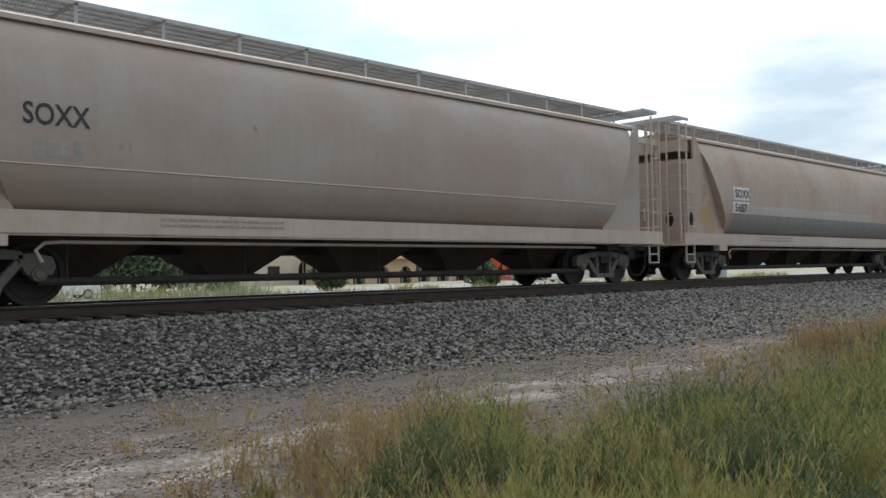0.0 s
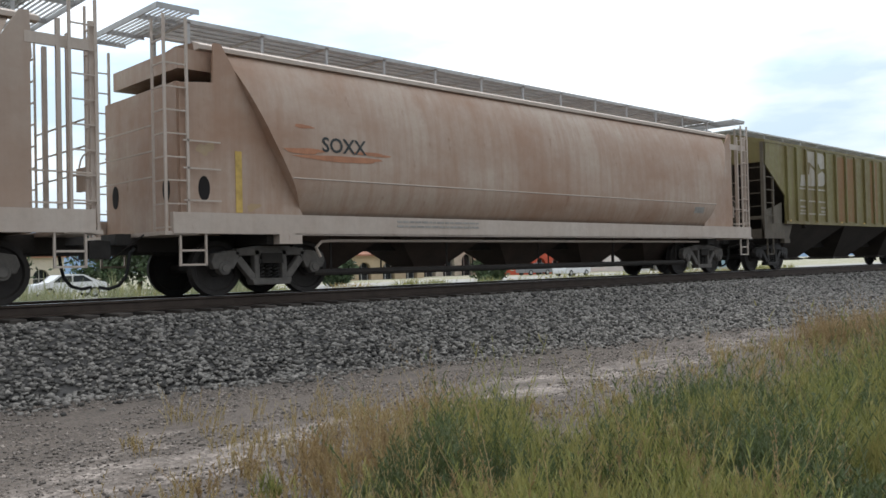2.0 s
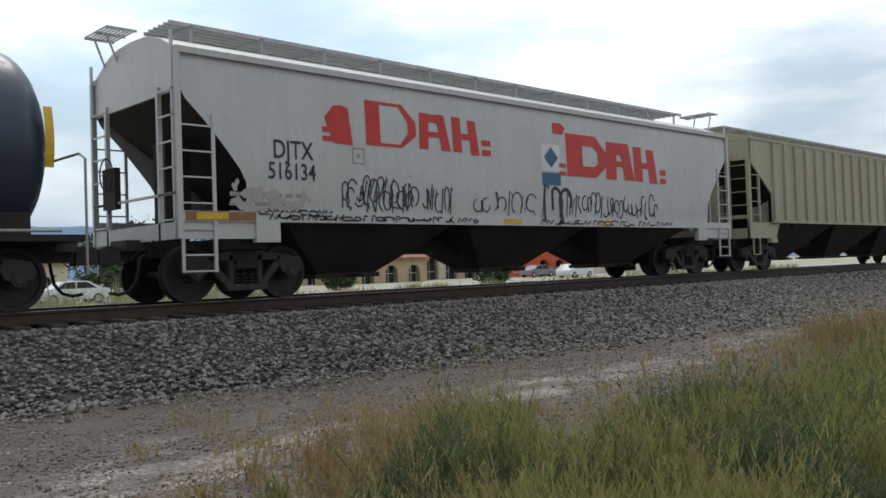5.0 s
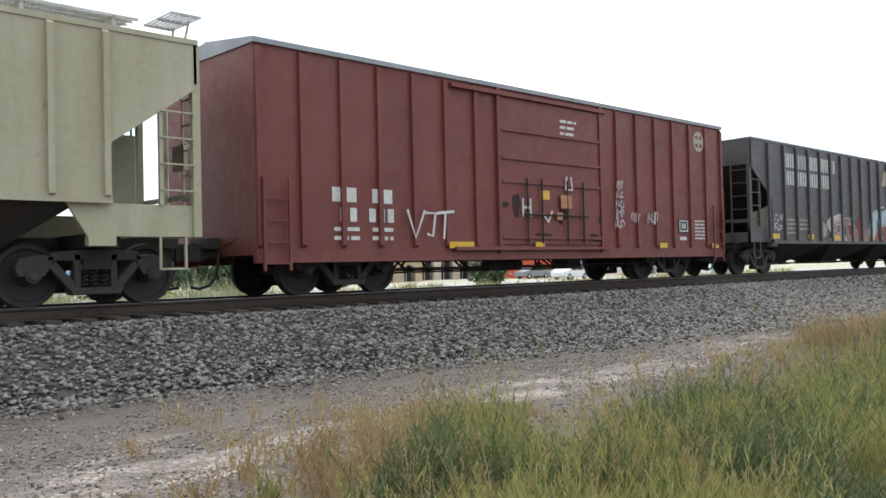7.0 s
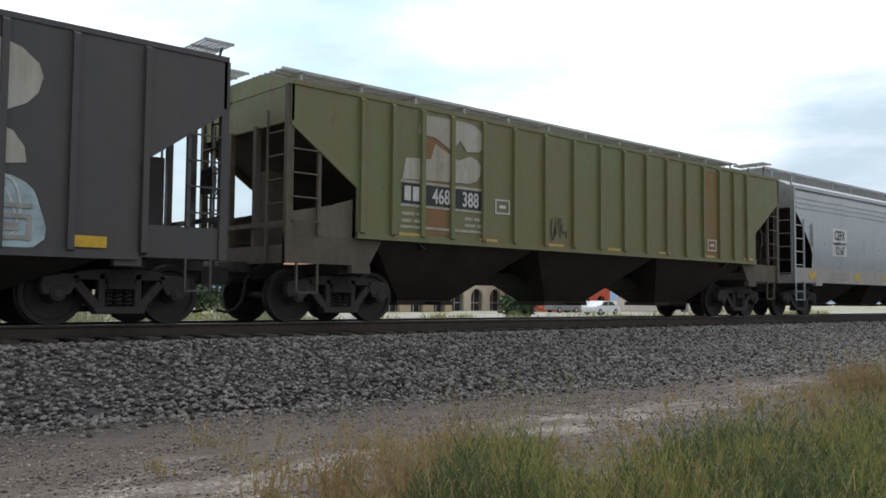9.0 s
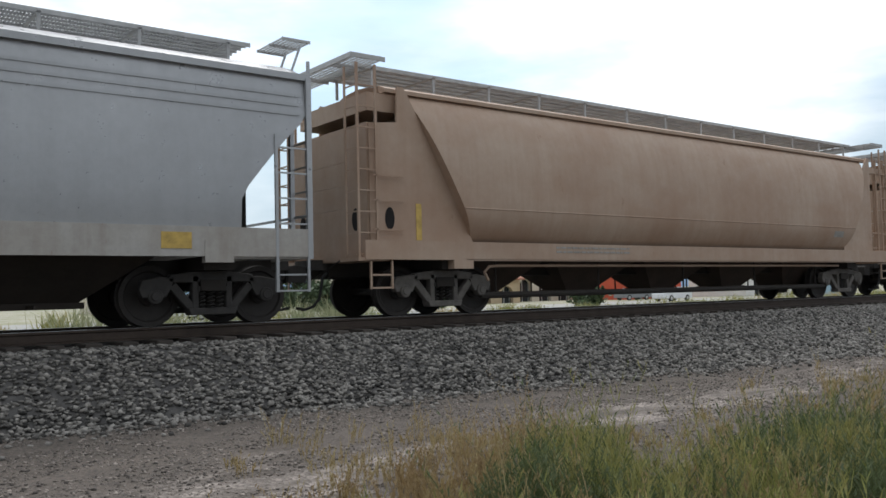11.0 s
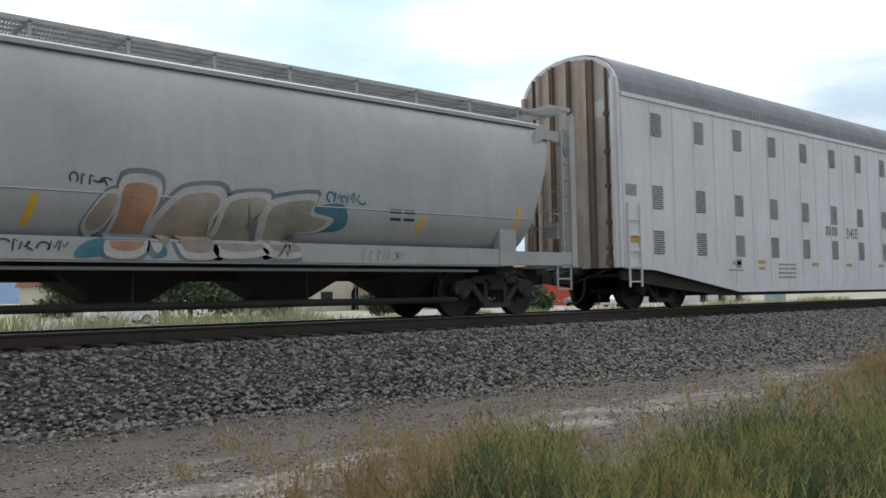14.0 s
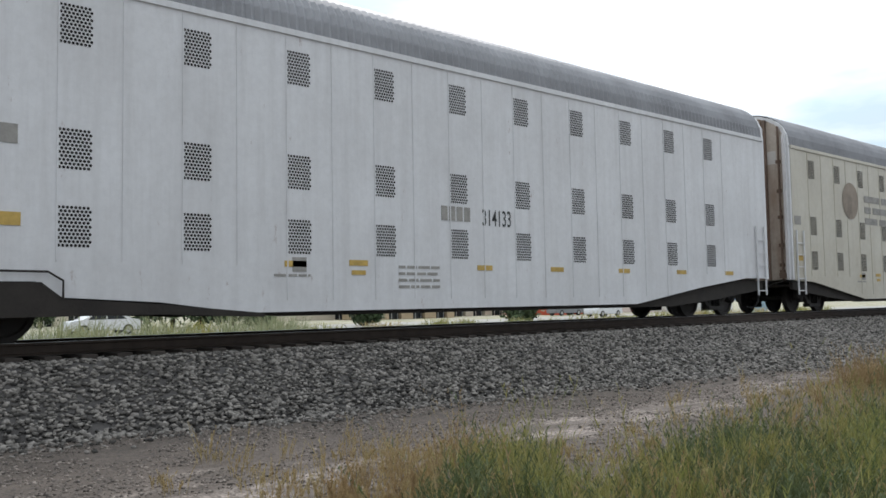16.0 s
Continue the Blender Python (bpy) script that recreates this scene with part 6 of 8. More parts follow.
scribble(c9, 6.0, 7.0, 1.15, 1.8, 3, 0.03, GRAF_WHT, 31, -1.574)
scribble(c9, 12.0, 13.4, 1.1, 2.0, 4, 0.03, GRAF_WHT, 33, -1.576)
scribble(c9, 10.3, 11.4, 1.1, 1.6, 4, 0.03, BUB_PALE, 35, -1.577)
scribble(c9, 1.45, 2.0, 1.35, 1.62, 4, 0.028, GRAF_WHT, 34, -1.57)
scribble(c9, 1.55, 2.1, 1.62, 1.9, 4, 0.028, GRAF_WHT, 36, -1.57)
bm = B()
for x, w in ((1.35, 0.46), (3.95, 0.42), (6.09, 0.46), (9.49, 0.37), (12.1, 0.41), (14.1, 0.47)):
    patch(bm, x, x + w, 1.10, 1.26, -1.585)
part("reflector", bm, REFLECT, c9, "yellow reflective patch")
bm = B()
for a, b, c, d in ((13.02, 13.57, 1.16, 1.22), (13.02, 13.57, 1.44, 1.50), (13.02, 13.08, 1.22, 1.44), (13.51, 13.57, 1.22, 1.44), (13.2, 13.4, 1.28, 1.38), (13.02, 13.57, 1.58, 1.64)):
    patch(bm, a, b, c, d, -1.586)
lines_of_print(bm, 2.4, 3.05, 1.75, 4, 0.06, 0.08, -1.566, random.Random(8))
lines_of_print(bm, 3.35, 4.0, 1.75, 3, 0.06, 0.08, -1.566, random.Random(9))
part("print", bm, G_LETTER, c9)

# silver hopper
number_board(c11, 2.62, 1.06, 2.36, 0.44, ss)
number_board(c11, 2.62, 1.02, 1.91, 0.35, ss)
lettering("CEFX", 0.42, 2.76, 2.44, LETTER, c11, surf=lambda z: ss(z) - 0.006, bold=0.006, stretch=0.75)
lettering("12167", 0.38, 2.78, 1.96, LETTER, c11, surf=lambda z: ss(z) - 0.006, bold=0.006, stretch=0.75)
bm = B()
for x in (0.9, 4.2, 6.5, 8.8, 11.1, 13.9):
    patch(bm, x, x + 0.45, 1.14, 1.38, -1.618)
part("reflector", bm, OCHRE, c11, "orange faded sill patch")
bm = B()
lines_of_print(bm, 9.0, 11.4, 2.62, 1, 0.10, 0.1, 0, random.Random(5), ss)
lines_of_print(bm, 2.6, 3.6, 1.36, 3, 0.04, 0.05, -1.618, random.Random(5))
lines_of_print(bm, 4.9, 5.1, 2.5, 5, 0.03, 0.05, 0, random.Random(5), ss)
part("print", bm, G_LETTER, c11)
scribble(c11, 2.7, 3.6, 2.27, 2.35, 8, 0.03, GRAF_BLK, 40, surf=ss)
bm = B()
for x in (1.05, 1.13, 1.21):
    stroke(bm, [(x, 2.12), (x + 0.01, 2.5), (x, 2.84)], 0.025, surf=ss)
part("drip", bm, GRAF_BLK, c11)

# pale grey round-sided hopper: bubble letters in orange grey with blue edges
BUB_FILL = plain("faded_brown_spray", (0.27, 0.225, 0.18), 0.7, 0, 0.45, 1.1, 0)
BUB_LINE = plain("faded_pale_spray", (0.43, 0.42, 0.40), 0.7, 0, 0.2, 3.0, 0)
BUB_EDGE = plain("dark_teal_spray", (0.13, 0.17, 0.19), 0.7, 0, 0.4, 1.6, 0)
bs = barrel_surf
low = lambda z: bs(z) if z > 1.34 else -1.536
BUB_ORG = plain("faded_orange_spray", (0.34, 0.19, 0.11), 0.7, 0, 0.4, 1.6, 0)
BUB_GRY = plain("grey_green_spray", (0.26, 0.25, 0.20), 0.7, 0, 0.4, 1.6, 0)
PUFFS = [([(8.58, 1.56), (8.84, 1.95), (9.05, 1.94), (8.87, 1.5), (8.66, 1.39)], BUB_FILL),
         ([(9.09, 2.15), (9.53, 2.19), (9.63, 1.99), (9.47, 1.52), (9.42, 1.18), (9.16, 1.07), (8.86, 1.17), (9.0, 1.64)], BUB_ORG),
         ([(9.52, 1.52), (9.89, 1.98), (10.17, 2.1), (10.55, 2.11), (10.64, 1.92), (10.44, 1.55), (10.54, 1.13), (10.05, 1.09), (9.83, 1.39), (9.64, 1.15)], BUB_FILL),
         ([(10.74, 1.99), (11.34, 2.08), (11.39, 1.91), (11.02, 1.5), (11.42, 1.18), (10.57, 1.13), (10.58, 1.63)], BUB_GRY),
         ([(11.44, 1.95), (12.29, 2.11), (12.23, 1.84), (12.62, 1.74), (12.39, 1.54), (11.74, 1.44), (12.05, 1.15), (11.47, 1.14), (11.32, 1.51)], BUB_GRY)]
TEAL = plain("teal_spray", (0.05, 0.15, 0.20), 0.7, 0, 0.4, 1.6, 0)


def sprayed_round(car, poly, mat, lift, label):
    """A sprayed field that follows the round side in narrow strips."""
    bm = B()
    n = 14
    ring = rounded(poly)
    z0, z1 = max(1.03, min(p[1] for p in ring)), max(p[1] for p in ring)
    bm.faces.new([bm.verts.new((x, 0, max(1.03, z))) for x, z in ring])
    bmesh.ops.triangulate(bm, faces=bm.faces)
    for k in range(1, n):
        bmesh.ops.bisect_plane(bm, geom=bm.verts[:] + bm.edges[:] + bm.faces[:], plane_co=(0, 0, z0 + (z1 - z0) * k / n), plane_no=(0, 0, 1))
    for v in bm.verts:
        v.co.y = low(v.co.z) - lift
    return part("graffiti", bm, mat, car, label)


for poly, mat in PUFFS:
    sprayed_round(c14, shrunk(poly, 1.22), BUB_EDGE, 0.005, "dark edge of the bubble letters")
for a, b, c, d in ((8.45, 8.9, 1.05, 1.32), (12.2, 12.9, 1.55, 2.0), (9.55, 9.75, 1.05, 1.3)):
    sprayed_round(c14, [(a, c), (b, c + 0.05), (b - 0.05, d), (a + 0.1, d - 0.08)], TEAL, 0.007, "teal shading beside the letters")
for poly, mat in PUFFS:
    sprayed_round(c14, shrunk(poly, 1.08), BUB_LINE, 0.009, "pale outline of the bubble letters")
    sprayed_round(c14, shrunk(poly, 0.86), mat, 0.013, "faded bubble letter graffiti")
scribble(c14, 8.35, 8.9, 2.05, 2.2, 5, 0.025, GRAF_BLK, 51, surf=bs)
scribble(c14, 12.52, 13.3, 2.02, 2.22, 6, 0.035, TEAL, 52, surf=bs)
scribble(c14, 5.86, 7.4, 1.66, 1.82, 12, 0.028, GRAF_BLK, 53, surf=bs)
scribble(c14, 3.9, 5.0, 1.5, 1.8, 4, 0.035, G_LETTER, 54, surf=bs)
scribble(c14, 7.1, 8.35, 1.12, 1.28, 10, 0.022, GRAF_BLK, 55, -1.536)
scribble(c14, 13.2, 14.2, 1.08, 1.26, 6, 0.022, G_LETTER, 56, -1.536)
bm = B()
for a, b, c, d in ((6.21, 6.45, 2.24, 2.26), (6.21, 6.45, 2.45, 2.47), (6.21, 6.23, 2.26, 2.45), (6.43, 6.45, 2.26, 2.45), (6.30, 6.37, 2.30, 2.36)):
    patch(bm, a, b, c, d, surf=bs)
part("stencil_box", bm, G_LETTER, c14)
bm = B()
for x in (13.86, 14.17):
    patch(bm, x, x + 0.25, 1.78, 1.98, surf=bs)
part("notice", bm, LETTER, c14, "small black notice panel")
for car in (c1, c2, c3, c12, c13):
    bm = B()
    patch(bm, 15.35, 15.85, 1.68, 1.84, surf=bs)
    part("notice", bm, G_LETTER, car)
    bm = B()
    lines_of_print(bm, 4.6, 6.8, 1.27, 2, 0.035, 0.05, -1.536, random.Random(3))
    part("print", bm, G_LETTER, car)
for car, z1 in ((c3, 2.35), (c12, 2.0)):
    bm = B()
    patch(bm, 1.28, 1.40, 1.35, z1, -1.386)
    part("reflector", bm, OCHRE, car, "faded yellow strip on the end plate")

# carriers: emblem on the third
bm = B()
blob(bm, 4.1, 3.65, 0.60, 0.62, -1.53, random.Random(1), rough=0.02, n=30)
part("emblem", bm, BUB_FILL, r3, "round brown emblem")
bm = B()
lines_of_print(bm, 5.2, 8.5, 3.9, 3, 0.22, 0.16, -1.53, random.Random(2))
part("print", bm, G_LETTER, r3)
for car, xs in ((r1, (0.12,)), (r2, (20.0,)), (r3, (0.12,))):
    for x in xs:
        bm = B()
        ladder(bm, x, x + 0.45, -1.56, 0.55, 2.5, 0.36, 0.014, 0.02)
        part("ladder", bm, RACK, car)

# rust along the front sill of the white hopper, and dirty scuffs above it
rgf = random.Random(17)
for k, (x, z, rx, rz) in enumerate(((1.05, 1.58, 0.10, 0.09), (1.35, 1.72, 0.16, 0.16), (1.75, 1.62, 0.20, 0.16), (2.1, 1.55, 0.14, 0.10), (1.3, 1.5, 0.25, 0.06), (2.3, 1.68, 0.08, 0.12), (1.0, 1.85, 0.05, 0.10))):
    bm = B()
    blob(bm, x, z, rx, rz, 0, rgf, ss, 0.6)
    part("scuff", bm, BAND_W, c6, "beige dirt scuff")
bm = B()
patch(bm, 0.12, 1.35, 1.285, 1.425, -1.619, t=0.002)
part("rust_patch", bm, RUSTP, c6, "orange rusted length of sill")

for car, spots in ((c2, ((1.55, 1.9, 0.28, 0.35), (1.45, 2.5, 0.12, 0.25), (1.8, 1.5, 0.3, 0.12))), (c3, ((0.75, 2.35, 0.14, 0.10), (1.6, 1.45, 0.12, 0.06)))):
    for x, z, rx, rz in spots:
        bm = B()
        blob(bm, x, z, rx, rz, -1.378, rgf, None, 0.5)
        part("stain", bm, RUSTY_T, car, "ochre rust stain on the end plate")

# grey repainted band low on the second hopper, with a paler strip over it
for mat, x0, x1, z0, z1, lab in ((BAND_G, 2.75, 16.0, 1.38, 1.93, "grey repainted band along the lower side"), (BAND_W, 3.2, 13.6, 1.97, 2.22, "pale repainted strip above the seam")):
    bm = B()
    k = 6
    ring = [[(x, bs(z0 + (z1 - z0) * i / k) - 0.005, z0 + (z1 - z0) * i / k) for i in range(k + 1)] for x in (x0, (x0 + x1) / 2, x1)]
    loft(bm, ring, caps=False, closed=False)
    part("repaint", bm, mat, c2, lab, smooth=60)
for k in range(5):
    scribble(c8, 10.0 + 0.03 * k, 10.38, 1.28 + 0.24 * k, 1.56 + 0.24 * k, 3, 0.026, GRAF_WHT, 61 + k, -1.575)
scribble(c8, 10.72, 11.12, 1.45, 1.72, 4, 0.022, GRAF_WHT, 72, -1.575)
scribble(c8, 11.45, 11.9, 1.42, 1.78, 5, 0.026, GRAF_WHT, 63, -1.575)
SOOT = plain("black_soot_stain", (0.03, 0.018, 0.018), 0.9, 0, 0.4, 3, 0)
bm = B()
rgf = random.Random(8)
for k, (x, z, rx, rz) in enumerate(((6.42, 1.75, 0.10, 0.30), (6.05, 1.75, 0.16, 0.05), (8.0, 1.55, 0.16, 0.16), (9.25, 1.05, 0.22, 0.10), (9.5, 1.5, 0.09, 0.14), (7.3, 1.1, 0.25, 0.06))):
    blob(bm, x, z, rx, rz, -1.538 - 0.0015 * k, rgf, rough=0.35)
part("stain", bm, SOOT, c8, "black soot stain on the door")
bm = B()
for a, b in ((7.9, 8.3), (7.75, 7.95)):
    patch(bm, a, b, 1.72 if a > 7.8 else 1.45, 2.02 if a > 7.8 else 1.62, -1.592)
part("notice", bm, GRAF_ORG, c8, "rusty placard board")
bm = B()
patch(bm, 13.04, 13.54, 1.22, 1.60, -1.512)
part("notice", bm, LETTER, c8, "black notice panel with a white frame")
bm = B()
for a, b, c, d in ((13.08, 13.50, 1.26, 1.29), (13.08, 13.50, 1.53, 1.56), (13.08, 13.11, 1.29, 1.53), (13.47, 13.50, 1.29, 1.53), (13.20, 13.27, 1.34, 1.48), (13.31, 13.38, 1.34, 1.48)):
    patch(bm, a, b, c, d, -1.519)
part("notice_frame", bm, W_LETTER, c8)
# small stencils on the green hopper
scribble(c10, 6.55, 7.05, 1.75, 2.25, 4, 0.03, GRAF_BLK, 70, -1.585)
bm = B()
for x in (4.85, 12.80):
    for a, b, c, d in ((0, 0.42, 0, 0.03), (0, 0.42, 0.27, 0.30), (0, 0.03, 0.03, 0.27), (0.39, 0.42, 0.03, 0.27), (0.12, 0.3, 0.12, 0.18)):
        patch(bm, x + a, x + b, (2.15 if x < 9 else 1.75) + c, (2.15 if x < 9 else 1.75) + d, -1.586)
part("stencil_box", bm, W_LETTER, c10)


# ---------------------------------------------------------------- ground, track bed and rails
def toe(x):
    return min(11.0, max(8.5, 10.9 - 0.115 * (x - 3)))


def hump(x, y):
    return 0.05 * fractal((x * 0.35, y * 0.35, 3.1), 1.0, 2.0, 4)


def bed_z(x, y):
    """Height of the ballast."""
    d = y - YC
    top = RZ - 0.265
    if -1.72 <= d <= 1.72:
        return top
    if d < 0:
        u = (YC - 1.72 - y) / (YC - 1.72 - toe(x))
    else:
        u = (d - 1.72) / 2.2
    u = min(1.15, u)
    return top * (1 - u) if u < 1 else -0.03


def ground_mat():
    m, n, l, p = nodes_of("dirt_and_gravel")
    tc = n.new("ShaderNodeTexCoord").outputs["Object"]
    sep = n.new("ShaderNodeSeparateXYZ")
    l.new(tc, sep.inputs[0])
    big, mid, fine = noise_node(n, l, tc, 0.35, 5), noise_node(n, l, tc, 2.2, 6, 0.65), noise_node(n, l, tc, 26, 5, 0.7)
    grit = n.new("ShaderNodeTexVoronoi")
    grit.inputs["Scale"].default_value = 34
    l.new(tc, grit.inputs["Vector"])
    dirt = mix(n, l, ramp(n, l, mid, 0.35, 0.65), (0.066, 0.053, 0.043), (0.118, 0.096, 0.079))
    dirt = mix(n, l, ramp(n, l, fine, 0.42, 0.72), dirt, (0.180, 0.153, 0.132))
    dirt = mix(n, l, ramp(n, l, grit.outputs["Color"], 0.62, 0.95), dirt, (0.045, 0.040, 0.038))
    pale = mix(n, l, ramp(n, l, grit.outputs["Color"], 0.15, 0.8), (0.105, 0.088, 0.076), (0.41, 0.355, 0.315))
    wide = noise_node(n, l, tc, 1.1, 8, 0.74, (0.6, 1.7, 1.0))
    lane = n.new("ShaderNodeMath")                             # distance from the middle of the wheel track
    lane.operation = "MULTIPLY_ADD"
    lane.inputs[1].default_value = -0.11
    l.new(sep.outputs["X"], lane.inputs[0])
    l.new(sep.outputs["Y"], lane.inputs[2])
    off = n.new("ShaderNodeMath")
    off.operation = "SUBTRACT"
    off.inputs[1].default_value = 5.95
    l.new(lane.outputs[0], off.inputs[0])
    gap = n.new("ShaderNodeMath")
    gap.operation = "ABSOLUTE"
    l.new(off.outputs[0], gap.inputs[0])
    strip = n.new("ShaderNodeMapRange")
    for key, value in (("From Min", 0.3), ("From Max", 1.7), ("To Min", 0.045), ("To Max", -0.13)):
        strip.inputs[key].default_value = value
    l.new(gap.outputs[0], strip.inputs["Value"])
    add = n.new("ShaderNodeMath")
    l.new(wide, add.inputs[0])
    l.new(strip.outputs[0], add.inputs[1])
    near = mix(n, l, ramp(n, l, add.outputs[0], 0.48, 0.63), dirt, pale)
    far = mix(n, l, ramp(n, l, big, 0.42, 0.58), (0.42, 0.39, 0.32), (0.20, 0.22, 0.09))
    far = mix(n, l, ramp(n, l, fine, 0.4, 0.7), far, (0.40, 0.37, 0.29))
    side = n.new("ShaderNodeMath")
    side.operation = "GREATER_THAN"
    side.inputs[1].default_value = YC + 1.0
    l.new(sep.outputs["Y"], side.inputs[0])
    l.new(mix(n, l, side.outputs[0], near, far), p.inputs["Base Color"])
    p.inputs["Roughness"].default_value = 0.95
    b = n.new("ShaderNodeBump")
    b.inputs["Strength"].default_value, b.inputs["Distance"].default_value = 0.8, 0.02
    l.new(mix(n, l, 0.5, fine, grit.outputs["Distance"]), b.inputs["Height"])
    l.new(b.outputs[0], p.inputs["Normal"])
    return m


def graded(lo, hi, a, b, fine, grow):
    """Grid lines: fine between a and b, widening outwards to lo and hi."""
    v = list(np.arange(a, b + fine / 2, fine))
    s = fine
    while v[-1] < hi:
        s *= grow
        v.append(min(hi, v[-1] + s))
    s = fine
    while v[0] > lo:
        s *= grow
        v.insert(0, max(lo, v[0] - s))
    return v


def ground():
    xs, ys = graded(-2500, 4000, -2, 22, 0.22, 1.25), graded(-2500, 4500, -1, 12, 0.22, 1.25)
    verts = [(x, y, hump(x, y) if -30 < x < 80 and -30 < y < 12 else 0.0) for x in xs for y in ys]
    ny = len(ys)
    faces = [(i * ny + j, (i + 1) * ny + j, (i + 1) * ny + j + 1, i * ny + j + 1) for i in range(len(xs) - 1) for j in range(ny - 1)]
    ob = new("ground", stuff_mesh("ground", verts, faces, ground_mat()))
    ob.data.shade_smooth()
    tagged(ob, "brown dirt service road with pale gravel patches", "ground", kind="structure")


ground()

BAL = plain("ballast_bed", (0.070, 0.066, 0.063), 0.95, 0, 0.35, 9.0, 0.02)
STONE = plain("ballast_stone", (0.168, 0.157, 0.143), 0.9, 0, 0.2, 20.0, 0.004, island=0.88)
PEB = plain("path_pebble", (0.19, 0.164, 0.144), 0.9, 0, 0.2, 20.0, 0.004, island=0.75)


def track_bed():
    xs = graded(-300, 900, -4, 60, 0.5, 1.3)
    rows = []
    for x in xs:
        t = toe(x)
        prof = [t - 0.25, t, t + (12.07 - t) * 0.33, t + (12.07 - t) * 0.67, 12.07, 12.4, YC, YC + 1.72, YC + 3.0, YC + 4.0]
        rows.append([(x, y, (bed_z(x, y) + 0.012 * noise.noise((x * 3, y * 3, 0))) if y > t - 0.1 else -0.05) for y in prof])
    n = len(rows[0])
    verts = [v for r in rows for v in r]
    faces = [(i * n + j, (i + 1) * n + j, (i + 1) * n + j + 1, i * n + j + 1) for i in range(len(rows) - 1) for j in range(n - 1)]
    ob = new("track_bed", stuff_mesh("track_bed", verts, faces, BAL))
    ob.data.shade_smooth()
    tagged(ob, "grey crushed stone bank under the track", "track bed", kind="structure")


track_bed()


def stones(name, pts, sizes, mat, label, seed, flat=0.72):
    """Many broken stones in one mesh: squashed, turned and chipped cubes."""
    rg = np.random.RandomState(seed)
    n = len(pts)
    cube = np.array([(x, y, z) for x in (-1, 1) for y in (-1, 1) for z in (-1, 1)], float)
    v = cube[None] * rg.uniform(0.55, 1.0, (n, 8, 1)) * rg.uniform(0.45, 1.2, (n, 1, 3))
    q = rg.normal(size=(n, 4))
    q /= np.linalg.norm(q, axis=1)[:, None]
    w, x, y, z = q.T
    R = np.stack([1 - 2 * (y * y + z * z), 2 * (x * y - w * z), 2 * (x * z + w * y), 2 * (x * y + w * z), 1 - 2 * (x * x + z * z), 2 * (y * z - w * x),
                  2 * (x * z - w * y), 2 * (y * z + w * x), 1 - 2 * (x * x + y * y)], 1).reshape(n, 3, 3)
    v = np.einsum("nij,nkj->nki", R, v) * np.array([1.15, 1.0, flat]) * np.asarray(sizes)[:, None, None] * 0.62 + np.asarray(pts)[:, None]
    f = np.array([(0, 1, 3, 2), (4, 6, 7, 5), (0, 4, 5, 1), (2, 3, 7, 6), (0, 2, 6, 4), (1, 5, 7, 3)])
    faces = (f[None] + 8 * np.arange(n)[:, None, None]).reshape(-1, 4)
    me = bpy.data.meshes.new(name)
    me.vertices.add(n * 8)
    me.vertices.foreach_set("co", v.reshape(-1).astype(np.float32))
    me.loops.add(n * 24)
    me.loops.foreach_set("vertex_index", faces.reshape(-1).astype(np.int32))
    me.polygons.add(n * 6)
    me.polygons.foreach_set("loop_start", np.arange(0, n * 24, 4, dtype=np.int32))
    me.update(calc_edges=True)
    me.materials.append(mat)
    return tagged(new(name, me), label, name.replace("_", " "), kind="stuff")


rg = np.random.RandomState(4)
pts, sizes = [], []
for x0, x1, dens, lo, hi in ((1.2, 14, 520, 0.030, 0.064), (14, 30, 380, 0.036, 0.074), (30, 60, 130, 0.05, 0.085), (60, 110, 60, 0.06, 0.10)):
    cnt = int((x1 - x0) * 4.6 * dens)
    X, Y = rg.uniform(x0, x1, cnt), rg.uniform(8.2, 12.85, cnt)
    for x, y in zip(X, Y):
        t = toe(x) + 0.25 * noise.noise((x * 0.8, 0, 5.0))
        if y < t and rg.rand() > math.exp((y - t) * 4.0):
            continue
        s = rg.uniform(lo, hi)
        pts.append((x, y, max(bed_z(x, y), hump(x, y)) + s * 0.25))
        sizes.append(s)
stones("ballast", pts, sizes, STONE, "grey crushed stone ballast of fist-sized pieces", 1)
cnt = 60000
X, Y = rg.uniform(0, 26, cnt), rg.uniform(4.5, 10.6, cnt)
keep = [(x, y) for x, y in zip(X, Y) if y < toe(x) + 0.3 and noise.noise((x * 0.7, y * 1.6, 9.0)) > -0.25]
stones("pebbles", [(x, y, hump(x, y) + 0.004) for x, y in keep], 0.007 + 0.026 * rg.rand(len(keep)) ** 2.5, PEB, "pale pebbles strewn over the dirt road", 2)

